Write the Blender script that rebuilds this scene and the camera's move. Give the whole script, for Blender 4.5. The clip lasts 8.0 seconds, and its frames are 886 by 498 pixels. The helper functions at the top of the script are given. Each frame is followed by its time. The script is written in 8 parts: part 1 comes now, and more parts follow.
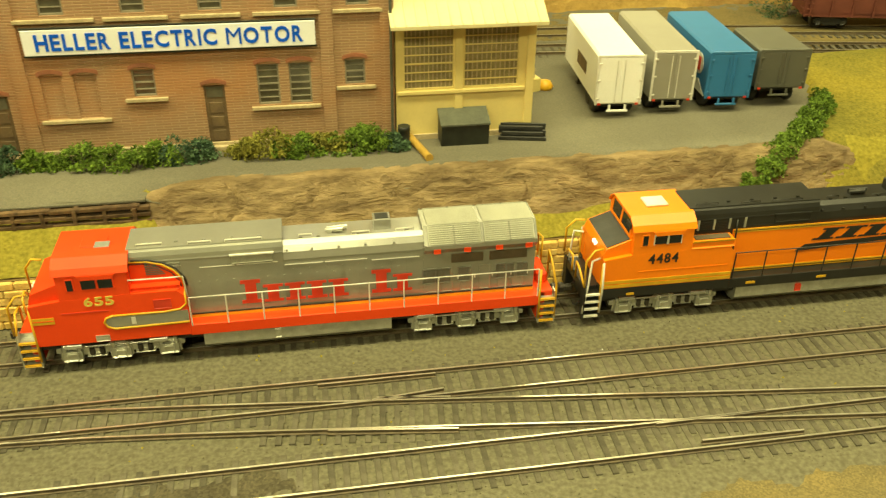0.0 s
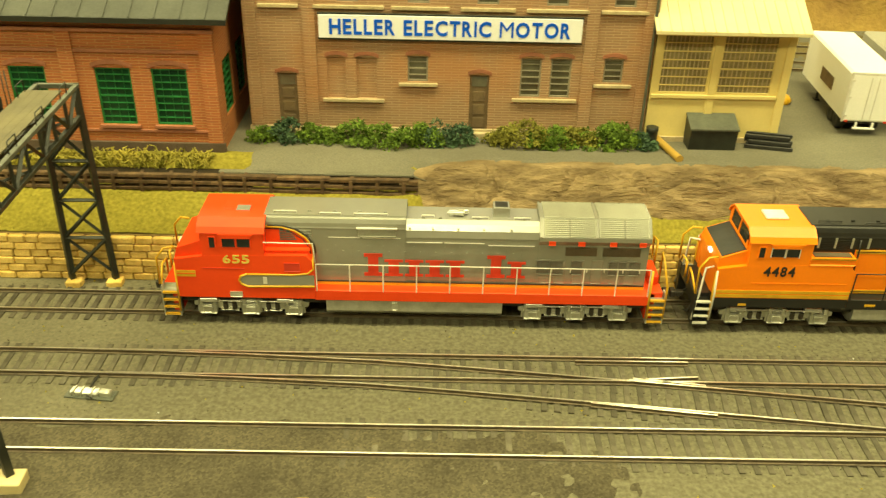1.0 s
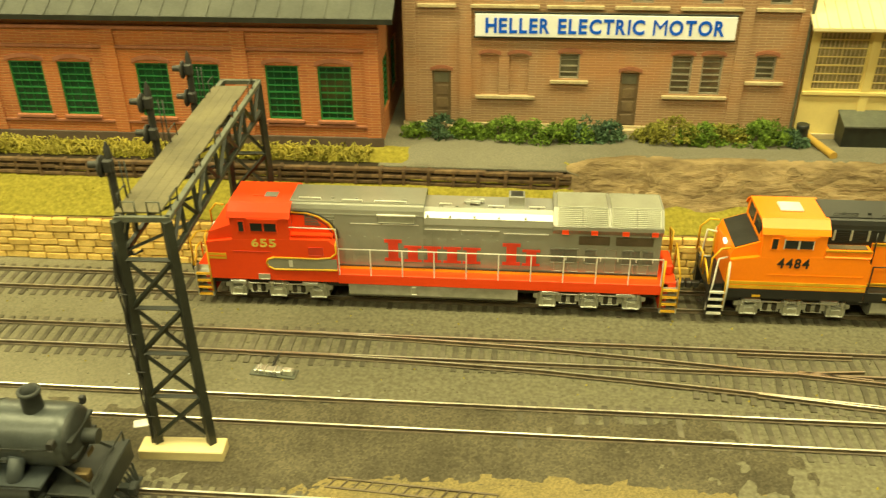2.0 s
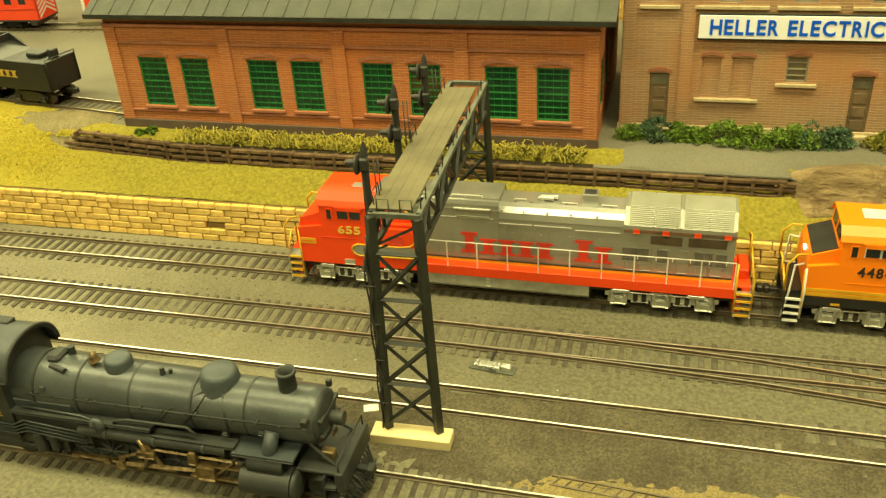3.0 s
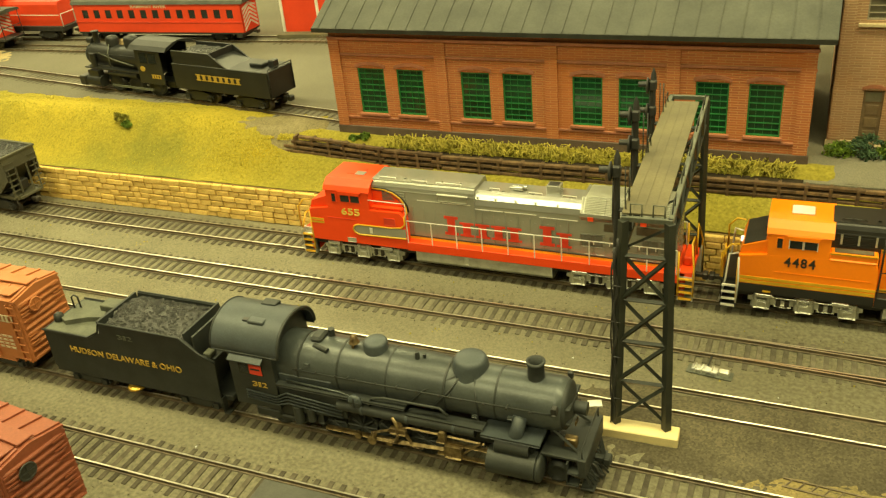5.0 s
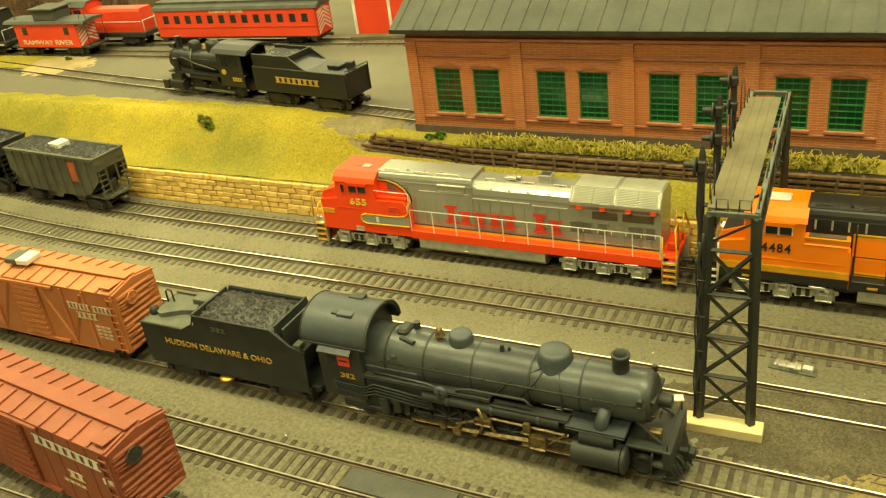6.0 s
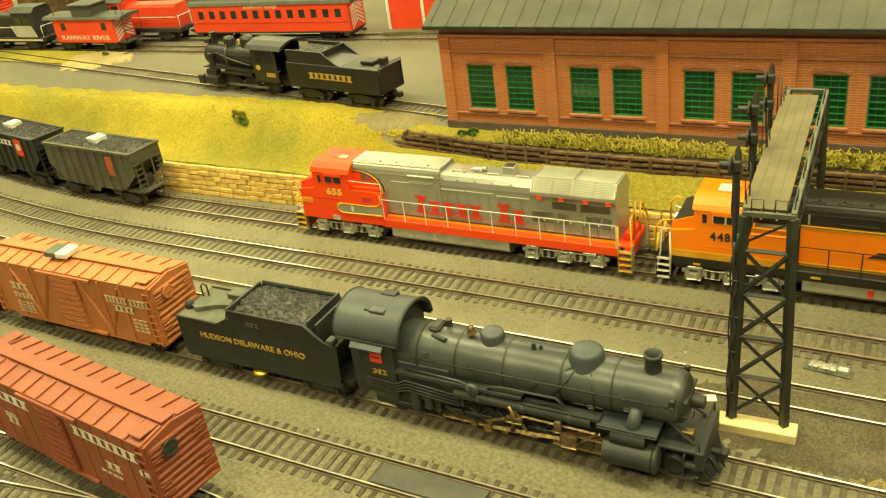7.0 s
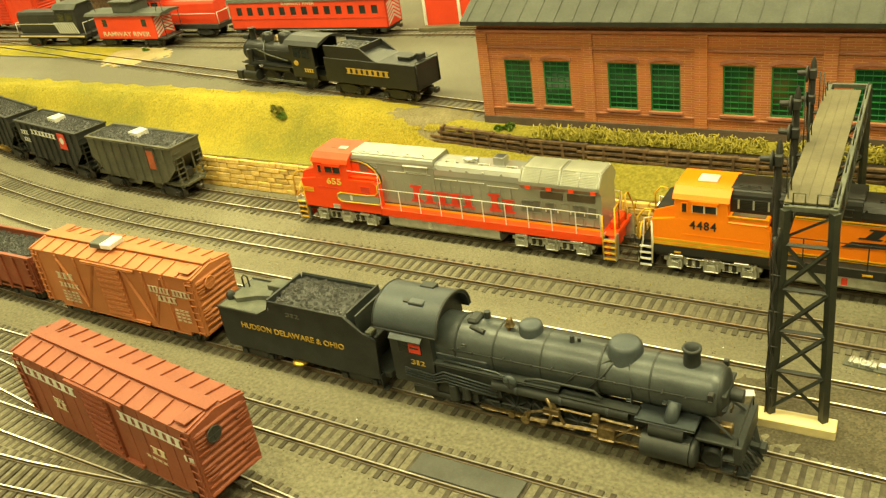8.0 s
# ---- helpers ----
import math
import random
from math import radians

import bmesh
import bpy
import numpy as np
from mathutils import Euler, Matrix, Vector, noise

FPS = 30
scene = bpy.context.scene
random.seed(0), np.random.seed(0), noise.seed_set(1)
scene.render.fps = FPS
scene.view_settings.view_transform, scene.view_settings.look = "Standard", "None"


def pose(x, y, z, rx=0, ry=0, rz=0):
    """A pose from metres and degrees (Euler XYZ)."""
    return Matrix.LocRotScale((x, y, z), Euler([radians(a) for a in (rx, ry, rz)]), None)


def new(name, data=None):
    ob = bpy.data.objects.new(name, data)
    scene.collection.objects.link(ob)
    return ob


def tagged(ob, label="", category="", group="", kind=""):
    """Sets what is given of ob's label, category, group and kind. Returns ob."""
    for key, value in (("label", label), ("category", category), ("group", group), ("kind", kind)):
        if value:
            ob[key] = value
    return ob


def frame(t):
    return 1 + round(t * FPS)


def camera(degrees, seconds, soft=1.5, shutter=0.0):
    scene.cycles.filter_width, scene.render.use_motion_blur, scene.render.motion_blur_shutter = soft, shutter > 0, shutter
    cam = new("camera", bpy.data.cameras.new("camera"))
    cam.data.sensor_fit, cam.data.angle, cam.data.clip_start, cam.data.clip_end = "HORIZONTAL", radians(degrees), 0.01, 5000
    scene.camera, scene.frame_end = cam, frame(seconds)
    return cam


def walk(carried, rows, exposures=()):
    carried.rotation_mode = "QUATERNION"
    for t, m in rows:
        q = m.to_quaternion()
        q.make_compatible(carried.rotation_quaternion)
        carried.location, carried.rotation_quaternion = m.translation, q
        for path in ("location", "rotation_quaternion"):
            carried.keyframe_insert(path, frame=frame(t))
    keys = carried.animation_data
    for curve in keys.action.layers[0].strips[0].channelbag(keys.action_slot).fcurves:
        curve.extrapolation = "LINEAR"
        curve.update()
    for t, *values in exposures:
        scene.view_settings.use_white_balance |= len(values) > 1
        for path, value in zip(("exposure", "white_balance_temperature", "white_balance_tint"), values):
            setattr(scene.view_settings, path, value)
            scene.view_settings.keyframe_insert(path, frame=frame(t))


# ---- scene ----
cam = camera(53.3, 8.0, 1.3, 0.15)
METRES, EYE, TILT, LEAN, TURN = 0.268, 0.237, -2.4, 0.0, -7.2
ROWS = [
    (0.0, -0.00776, -0.02821, 0.07142, -2.293, -28.580, -0.508),
    (0.5, -0.13456, -0.08439, 0.05470, 1.934, -27.637, -1.523),
    (1.0, -0.25408, -0.14100, 0.05681, 7.174, -27.732, -1.520),
    (1.5, -0.33753, -0.17775, 0.05918, 9.276, -27.710, -0.998),
    (2.0, -0.40636, -0.22324, 0.05737, 11.789, -27.562, -0.091),
    (2.2, -0.44006, -0.25096, 0.07047, 14.683, -27.893, 1.246),
    (3.3, -0.53859, -0.27987, 0.08640, 23.188, -27.722, 1.995),
    (3.5, -0.55720, -0.30784, 0.10062, 24.000, -27.755, 1.911),
    (4.0, -0.60959, -0.36260, 0.10227, 25.474, -27.342, 2.314),
    (4.5, -0.64442, -0.41178, 0.09560, 28.366, -26.785, 3.423),
    (5.0, -0.65853, -0.43887, 0.11343, 29.522, -26.443, 3.659),
    (6.3, -0.67820, -0.49496, 0.12824, 33.800, -26.199, 5.630),
    (6.5, -0.67268, -0.49252, 0.13260, 34.116, -26.290, 5.629),
    (7.0, -0.67898, -0.49243, 0.13297, 34.909, -26.393, 5.842),
    (7.5, -0.67142, -0.49949, 0.13441, 35.946, -26.472, 6.073),
    (8.0, -0.68244, -0.51540, 0.13395, 36.846, -26.367, 6.313),
]
walk(cam, [(t, pose(0, 0, EYE, TILT, LEAN, TURN) @ pose(METRES * x, METRES * y, METRES * z, 90 + pitch, roll, yaw)) for t, x, y, z, yaw, pitch, roll in ROWS], [(0.0, 0.12), (1.0, 0.22), (2.0, 0.28), (3.5, 0.13), (4.5, 0.02), (5.0, 0.0), (6.5, 0.20), (8.0, 0.31)])

# ---- tools: all lengths below are millimetres of the model, turned into metres when a mesh is made ----
MM = 0.001
RAIL = 2.5          # height of the rail heads over the yard
YARD_TRACKS = {"A": 347.8, "B": 297.6, "C": 248.2, "D": 188.5, "E": 136.7, "F": 84.0}


class Shape:
    """Collects plain geometry in millimetres."""

    def __init__(self):
        self.v, self.f, self.m, self.s = [], [], [], []

    def add(self, verts, faces, mat=0, smooth=False):
        n = len(self.v)
        self.v += [tuple(p) for p in verts]
        for f in faces:
            self.f.append([n + i for i in f])
            self.m.append(mat)
            self.s.append(smooth)
        return self

    def box(self, x0, y0, z0, x1, y1, z1, b=0.0, mat=0):
        b = min(b, abs(x1 - x0) * 0.45, abs(y1 - y0) * 0.45, abs(z1 - z0) * 0.45)
        if b <= 0:
            v = [(x, y, z) for x in (x0, x1) for y in (y0, y1) for z in (z0, z1)]
            return self.add(v, [(0, 1, 3, 2), (4, 6, 7, 5), (0, 4, 5, 1), (2, 3, 7, 6), (0, 2, 6, 4), (1, 5, 7, 3)], mat)
        v, idx = [], {}
        for i, x in enumerate((x0, x1)):
            for j, y in enumerate((y0, y1)):
                for k, z in enumerate((z0, z1)):
                    sx, sy, sz = (b if i == 0 else -b), (b if j == 0 else -b), (b if k == 0 else -b)
                    for a, p in enumerate(((x, y + sy, z + sz), (x + sx, y, z + sz), (x + sx, y + sy, z))):
                        idx[i, j, k, a] = len(v)
                        v.append(p)
        f = []
        for i in (0, 1):
            f.append([idx[i, j, k, 0] for j, k in ((0, 0), (0, 1), (1, 1), (1, 0))])
            f.append([idx[j, i, k, 1] for j, k in ((0, 0), (0, 1), (1, 1), (1, 0))])
            f.append([idx[j, k, i, 2] for j, k in ((0, 0), (0, 1), (1, 1), (1, 0))])
            for j in (0, 1):
                f.append([idx[i, j, 0, 0], idx[i, j, 1, 0], idx[i, j, 1, 1], idx[i, j, 0, 1]])
                f.append([idx[i, 0, j, 0], idx[i, 1, j, 0], idx[i, 1, j, 2], idx[i, 0, j, 2]])
                f.append([idx[0, i, j, 1], idx[1, i, j, 1], idx[1, i, j, 2], idx[0, i, j, 2]])
                for k in (0, 1):
                    f.append([idx[i, j, k, a] for a in (0, 1, 2)])
        return self.add(v, f, mat)

    def cyl(self, p, q, r, r2=None, n=12, mat=0, caps=True, smooth=True):
        p, q = Vector(p), Vector(q)
        r2 = r if r2 is None else r2
        d = (q - p).normalized()
        a = d.orthogonal().normalized()
        b = d.cross(a)
        v = []
        for c, rr in ((p, r), (q, r2)):
            for i in range(n):
                t = 2 * math.pi * (i + 0.5) / n
                v.append(c + (a * math.cos(t) + b * math.sin(t)) * rr)
        self.add(v, [(i, (i + 1) % n, n + (i + 1) % n, n + i) for i in range(n)], mat, smooth and n > 5)
        if caps:
            self.add(v, [tuple(range(n)), tuple(range(n, 2 * n))], mat)
        return self

    def bar(self, p, q, w, h=None, mat=0):
        """A square bar from p to q."""
        return self.cyl(p, q, w * 0.7071, n=4, mat=mat, smooth=False)

    def tube(self, pts, r, n=6, mat=0):
        pts = [Vector(p) for p in pts]
        rings = []
        a = (pts[1] - pts[0]).normalized().orthogonal().normalized()
        for i, p in enumerate(pts):
            d = (pts[min(i + 1, len(pts) - 1)] - pts[max(i - 1, 0)]).normalized()
            a = (a - d * a.dot(d)).normalized()
            b = d.cross(a)
            rings.append([p + (a * math.cos(2 * math.pi * k / n) + b * math.sin(2 * math.pi * k / n)) * r for k in range(n)])
        v = [q for ring in rings for q in ring]
        f = [(i * n + k, i * n + (k + 1) % n, (i + 1) * n + (k + 1) % n, (i + 1) * n + k) for i in range(len(pts) - 1) for k in range(n)]
        f += [tuple(range(n)), tuple(range(len(v) - n, len(v)))]
        return self.add(v, f, mat, True)

    def prism(self, pts, axis, a, b, mat=0, smooth=False):
        """A polygon of two coordinates, drawn out along axis from a to b."""
        def at(p, c):
            return {"x": (c, p[0], p[1]), "y": (p[0], c, p[1]), "z": (p[0], p[1], c)}[axis]
        n = len(pts)
        v = [at(p, a) for p in pts] + [at(p, b) for p in pts]
        self.add(v, [(i, (i + 1) % n, n + (i + 1) % n, n + i) for i in range(n)], mat, smooth)
        return self.add(v, [tuple(range(n)), tuple(range(n, 2 * n))], mat)

    def lathe(self, prof, c, axis="z", n=16, mat=0):
        """prof: radius and height pairs, turned round an axis through c."""
        v = []
        for r, h in prof:
            for i in range(n):
                t = 2 * math.pi * i / n
                x, y = r * math.cos(t), r * math.sin(t)
                v.append({"z": (c[0] + x, c[1] + y, c[2] + h), "x": (c[0] + h, c[1] + x, c[2] + y), "y": (c[0] + x, c[1] + h, c[2] + y)}[axis])
        f = [(i * n + k, i * n + (k + 1) % n, (i + 1) * n + (k + 1) % n, (i + 1) * n + k) for i in range(len(prof) - 1) for k in range(n)]
        self.add(v, f, mat, True)
        return self.add(v, [tuple(range(n)), tuple(range(len(v) - n, len(v)))], mat)

    def mesh(self, name, mats, clean=True):
        me = bpy.data.meshes.new(name)
        me.from_pydata([(x * MM, y * MM, z * MM) for x, y, z in self.v], [], self.f)
        for m in mats:
            me.materials.append(m)
        me.polygons.foreach_set("material_index", self.m)
        me.polygons.foreach_set("use_smooth", self.s)
        if clean and len(self.f) < 30000:
            bm = bmesh.new()
            bm.from_mesh(me)
            bmesh.ops.recalc_face_normals(bm, faces=bm.faces)
            bm.to_mesh(me)
            bm.free()
        me.update()
        return me


def part(name, shape, material, parent, label="", clean=True):
    """One mesh object under a thing or a part."""
    mats = material if isinstance(material, (list, tuple)) else [material]
    ob = new(name, shape.mesh(name, mats, clean) if isinstance(shape, Shape) else shape)
    ob.parent = parent
    return tagged(ob, label)


def thing(name, label, category, x=0, y=0, z=0, rz=0, group="", kind=""):
    """An empty at the base of a thing."""
    ob = new(name)
    ob.empty_display_size = 0.01
    ob.matrix_basis = pose(x * MM, y * MM, z * MM, 0, 0, rz)
    return tagged(ob, label, category, group, kind)


def single(name, shape, material, label, category, group="", kind="", clean=True):
    mats = material if isinstance(material, (list, tuple)) else [material]
    return tagged(new(name, shape.mesh(name, mats, clean)), label, category, group, kind)


def letters(text, size, width, thick=0.25, bold=0.0, shear=0.0):
    """Raised lettering as a mesh, centred, upright in x and z, facing -y, fitted to a width in millimetres."""
    cu = bpy.data.curves.new("lettering", "FONT")
    cu.body, cu.size, cu.align_x, cu.align_y, cu.extrude, cu.offset, cu.shear = text, 1.0, "CENTER", "CENTER", 0.01, bold, shear
    cu.resolution_u = 3
    ob = new("lettering", cu)
    me = bpy.data.meshes.new_from_object(ob.evaluated_get(bpy.context.evaluated_depsgraph_get()))
    bpy.data.objects.remove(ob)
    bpy.data.curves.remove(cu)
    xs = [v.co.x for v in me.vertices]
    ys = [v.co.y for v in me.vertices]
    kx, ky = width / (max(xs) - min(xs)), size / (max(ys) - min(ys))
    cx, cy = (max(xs) + min(xs)) / 2, (max(ys) + min(ys)) / 2
    for v in me.vertices:
        v.co = ((v.co.x - cx) * kx * MM, -v.co.z * 100 * thick * MM * 0.5, (v.co.y - cy) * ky * MM)
    me.materials.clear()
    return me


def lettering(name, text, size, width, material, parent, x, y, z, rz=0, bold=0.0, label="", shear=0.0):
    me = letters(text, size, width, 0.3, bold, shear)
    me.materials.append(material)
    ob = new(name, me)
    ob.parent = parent
    ob.matrix_basis = pose(x * MM, y * MM, z * MM, 0, 0, rz)
    return tagged(ob, label)


GLYPH = {"1": 0.26, "4": 0.54}
GLYPH.update(H=0.62, E=0.46, L=0.44, R=0.54, C=0.66, T=0.56, I=0.13, M=0.74, O=0.76)


def spell(name, text, size, width, material, parent, x, y, z, rz=0, bold=0.0):
    """Capitals or digits, each one a part of its own, set over a width."""
    gap = 0.11
    wide = [0.24 if c == " " else GLYPH.get(c, 0.5) for c in text]
    k = width / (sum(wide) + gap * (len(text) - 1))
    at = -width / 2
    for c, w in zip(text, wide):
        if c != " ":
            d = (at + w * k / 2) * math.cos(math.radians(rz))
            lettering(name, c, size, w * k, material, parent, x + d, y, z, rz, 0.0 if c == "M" else bold)
        at += (w + gap) * k


# ---- light: a closed club room with fluorescent fittings over the layout ----
world = bpy.data.worlds.new("room_air")
world.use_nodes = True
world.node_tree.nodes["Background"].inputs["Color"].default_value = (0.9, 0.8, 0.55, 1)
world.node_tree.nodes["Background"].inputs["Strength"].default_value = 0.05
scene.world = world
scene.view_settings.exposure = 0.24
LAMP_COLOUR = (0.97, 0.89, 0.368)


def ceiling_light(x, y, power):
    fit = thing("ceiling_light", "white fluorescent ceiling fitting over the layout", "ceiling light", x, y, 1290, group="ceiling lights")
    part("frame", Shape().box(-620, -160, -10, 620, 160, 40, 4), white_paint, fit)
    part("diffuser", Shape().box(-600, -140, -16, 600, 140, -11, 1), glow, fit)
    la = bpy.data.lights.new("tube_light", "AREA")
    la.shape, la.size, la.size_y, la.energy, la.color = "RECTANGLE", 1.2, 0.26, power, LAMP_COLOUR
    ob = new("tube_light", la)
    ob.matrix_basis = pose(x * MM, y * MM, 1.268)


# ---- materials ----
def mat(name, col, col2=None, rough=0.6, metal=0.0, scale=120.0, fine=1500.0, bump=0.15, spec=0.5, detail=4.0, per=0.0, speck=None, dist=0.0005, coat=0.0):
    """A surface with variation at two sizes: broad patches and fine grain."""
    m = bpy.data.materials.new(name)
    m.use_nodes = True
    nt = m.node_tree
    bs = nt.nodes["Principled BSDF"]
    tc = nt.nodes.new("ShaderNodeTexCoord")
    col2 = col2 or tuple(c * 0.72 for c in col)
    def node(kind, **ins):
        n = nt.nodes.new(kind)
        for k, v in ins.items():
            n.inputs[k].default_value = v
        return n
    n1 = node("ShaderNodeTexNoise", Scale=scale, Detail=detail, Roughness=0.6)
    n2 = node("ShaderNodeTexNoise", Scale=fine, Detail=3.0, Roughness=0.65)
    for n in (n1, n2):
        nt.links.new(tc.outputs["Object"], n.inputs["Vector"])
    r1 = nt.nodes.new("ShaderNodeValToRGB")
    r1.color_ramp.elements[0].position, r1.color_ramp.elements[1].position = 0.36, 0.66
    r1.color_ramp.elements[0].color, r1.color_ramp.elements[1].color = (*col2, 1), (*col, 1)
    nt.links.new(n1.outputs["Fac"], r1.inputs["Fac"])
    hv = node("ShaderNodeHueSaturation", Saturation=1.0, Fac=1.0)
    nt.links.new(r1.outputs["Color"], hv.inputs["Color"])
    mr = node("ShaderNodeMapRange")
    mr.inputs["From Min"].default_value, mr.inputs["From Max"].default_value = 0.3, 0.7
    grain = 0.13 if bump > 0.1 else 0.025
    mr.inputs["To Min"].default_value, mr.inputs["To Max"].default_value = 1 - grain, 1 + grain * 0.9
    nt.links.new(n2.outputs["Fac"], mr.inputs["Value"])
    last = mr.outputs["Result"]
    if per:
        oi = nt.nodes.new("ShaderNodeObjectInfo")
        m2 = node("ShaderNodeMapRange")
        m2.inputs["To Min"].default_value, m2.inputs["To Max"].default_value = 1 - per, 1 + per
        nt.links.new(oi.outputs["Random"], m2.inputs["Value"])
        mu = nt.nodes.new("ShaderNodeMath")
        mu.operation = "MULTIPLY"
        nt.links.new(last, mu.inputs[0])
        nt.links.new(m2.outputs["Result"], mu.inputs[1])
        last = mu.outputs[0]
    nt.links.new(last, hv.inputs["Value"])
    out = hv.outputs["Color"]
    if speck:
        vo = node("ShaderNodeTexVoronoi", Scale=speck[0])
        nt.links.new(tc.outputs["Object"], vo.inputs["Vector"])
        rr = nt.nodes.new("ShaderNodeValToRGB")
        rr.color_ramp.elements[0].color, rr.color_ramp.elements[1].color = (*[c * speck[1] for c in (1, 1, 1)], 1), (2 - speck[1] * 0.97, 2 - speck[1], 2 - speck[1] * 1.04, 1)
        rr.color_ramp.elements[0].position, rr.color_ramp.elements[1].position = 0.15, 0.85
        nt.links.new(vo.outputs["Color"], rr.inputs["Fac"])
        mx = nt.nodes.new("ShaderNodeMix")
        mx.data_type, mx.blend_type = "RGBA", "MULTIPLY"
        mx.inputs[0].default_value = 1.0
        nt.links.new(out, mx.inputs[6])
        nt.links.new(rr.outputs["Color"], mx.inputs[7])
        out = mx.outputs[2]
    nt.links.new(out, bs.inputs["Base Color"])
    bs.inputs["Roughness"].default_value, bs.inputs["Metallic"].default_value = rough, metal
    bs.inputs["Specular IOR Level"].default_value = spec
    bs.inputs["Coat Weight"].default_value = coat
    if bump:
        bu = node("ShaderNodeBump", Strength=bump, Distance=dist)
        nt.links.new(n2.outputs["Fac"], bu.inputs["Height"])
        nt.links.new(bu.outputs["Normal"], bs.inputs["Normal"])
    return m


def brick_mat(name, c1, c2, mortar, stain, w=0.0027, h=0.00105):
    """Small brickwork on upright walls, with stains."""
    m = bpy.data.materials.new(name)
    m.use_nodes = True
    nt = m.node_tree
    bs = nt.nodes["Principled BSDF"]
    tc = nt.nodes.new("ShaderNodeTexCoord")
    sx = nt.nodes.new("ShaderNodeSeparateXYZ")
    nt.links.new(tc.outputs["Object"], sx.inputs[0])
    ad = nt.nodes.new("ShaderNodeMath")
    nt.links.new(sx.outputs[0], ad.inputs[0])
    nt.links.new(sx.outputs[1], ad.inputs[1])
    cb = nt.nodes.new("ShaderNodeCombineXYZ")
    nt.links.new(ad.outputs[0], cb.inputs[0])
    nt.links.new(sx.outputs[2], cb.inputs[1])
    br = nt.nodes.new("ShaderNodeTexBrick")
    br.inputs["Scale"].default_value = 1.0
    br.inputs["Brick Width"].default_value, br.inputs["Row Height"].default_value = w, h
    br.inputs["Mortar Size"].default_value, br.inputs["Mortar Smooth"].default_value = h * 0.17, 0.5
    br.inputs["Color1"].default_value, br.inputs["Color2"].default_value, br.inputs["Mortar"].default_value = (*c1, 1), (*c2, 1), (*mortar, 1)
    nt.links.new(cb.outputs[0], br.inputs["Vector"])
    no = nt.nodes.new("ShaderNodeTexNoise")
    no.inputs["Scale"].default_value, no.inputs["Detail"].default_value = 26.0, 7.0
    nt.links.new(tc.outputs["Object"], no.inputs["Vector"])
    ra = nt.nodes.new("ShaderNodeValToRGB")
    ra.color_ramp.elements[0].position, ra.color_ramp.elements[1].position = 0.47, 0.68
    nt.links.new(no.outputs["Fac"], ra.inputs["Fac"])
    mx = nt.nodes.new("ShaderNodeMix")
    mx.data_type = "RGBA"
    sc = nt.nodes.new("ShaderNodeMath")
    sc.operation, sc.inputs[1].default_value = "MULTIPLY", 0.55
    nt.links.new(ra.outputs["Color"], sc.inputs[0])
    nt.links.new(sc.outputs[0], mx.inputs[0])
    nt.links.new(br.outputs["Color"], mx.inputs[6])
    mx.inputs[7].default_value = (*stain, 1)
    nt.links.new(mx.outputs[2], bs.inputs["Base Color"])
    bs.inputs["Roughness"].default_value = 0.75
    bu = nt.nodes.new("ShaderNodeBump")
    bu.inputs["Strength"].default_value, bu.inputs["Distance"].default_value, bu.invert = 0.9, 0.0005, True
    nt.links.new(br.outputs["Fac"], bu.inputs["Height"])
    nt.links.new(bu.outputs["Normal"], bs.inputs["Normal"])
    return m


def lamp_mat(name, col, strength):
    m = bpy.data.materials.new(name)
    m.use_nodes = True
    bs = m.node_tree.nodes["Principled BSDF"]
    bs.inputs["Emission Color"].default_value, bs.inputs["Emission Strength"].default_value = (*col, 1), strength
    return m


def glass_mat(name, col):
    m = bpy.data.materials.new(name)
    m.use_nodes = True
    bs = m.node_tree.nodes["Principled BSDF"]
    bs.inputs["Base Color"].default_value = (*col, 1)
    bs.inputs["Roughness"].default_value, bs.inputs["Transmission Weight"].default_value = 0.08, 0.75
    return m


glow = lamp_mat("fluorescent_diffuser", (1.0, 0.93, 0.75), 3.0)
white_paint = mat("white_paint", (0.8, 0.79, 0.74), rough=0.4, scale=20, fine=900, bump=0.05)
plaster = mat("room_plaster", (0.55, 0.52, 0.45), rough=0.9, scale=3, fine=200, bump=0.1)
ballast = mat("yard_ballast", (0.212, 0.197, 0.140), (0.155, 0.143, 0.100), 0.95, scale=9, fine=800, bump=0.7, speck=(1300, 0.82), dist=0.0008, spec=0.15)
dirt = mat("yard_dirt", (0.098, 0.086, 0.057), (0.06, 0.052, 0.035), 0.95, scale=26, fine=700, bump=0.6, speck=(1100, 0.75), spec=0.1)
sand_pale = mat("pale_sand", (0.40, 0.32, 0.17), (0.30, 0.24, 0.125), 0.95, scale=30, fine=900, bump=0.4, speck=(1500, 0.85), spec=0.1)
earth_dust = mat("dusty_earth", (0.235, 0.20, 0.115), (0.17, 0.145, 0.08), 0.95, scale=30, fine=700, bump=0.5, speck=(1100, 0.8), spec=0.1)
ochre = mat("ochre_sand", (0.19, 0.148, 0.064), (0.14, 0.117, 0.06), 0.95, scale=30, fine=900, bump=0.5, speck=(1500, 0.8), spec=0.1)
gravel = mat("grey_gravel", (0.165, 0.156, 0.120), (0.128, 0.12, 0.092), 0.92, scale=7, fine=1100, bump=0.3, speck=(1500, 0.92), spec=0.15)
turf = mat("turf", (0.36, 0.285, 0.034), (0.20, 0.185, 0.033), 0.95, scale=11, fine=450, bump=0.6, speck=(800, 0.87), dist=0.001, spec=0.1)
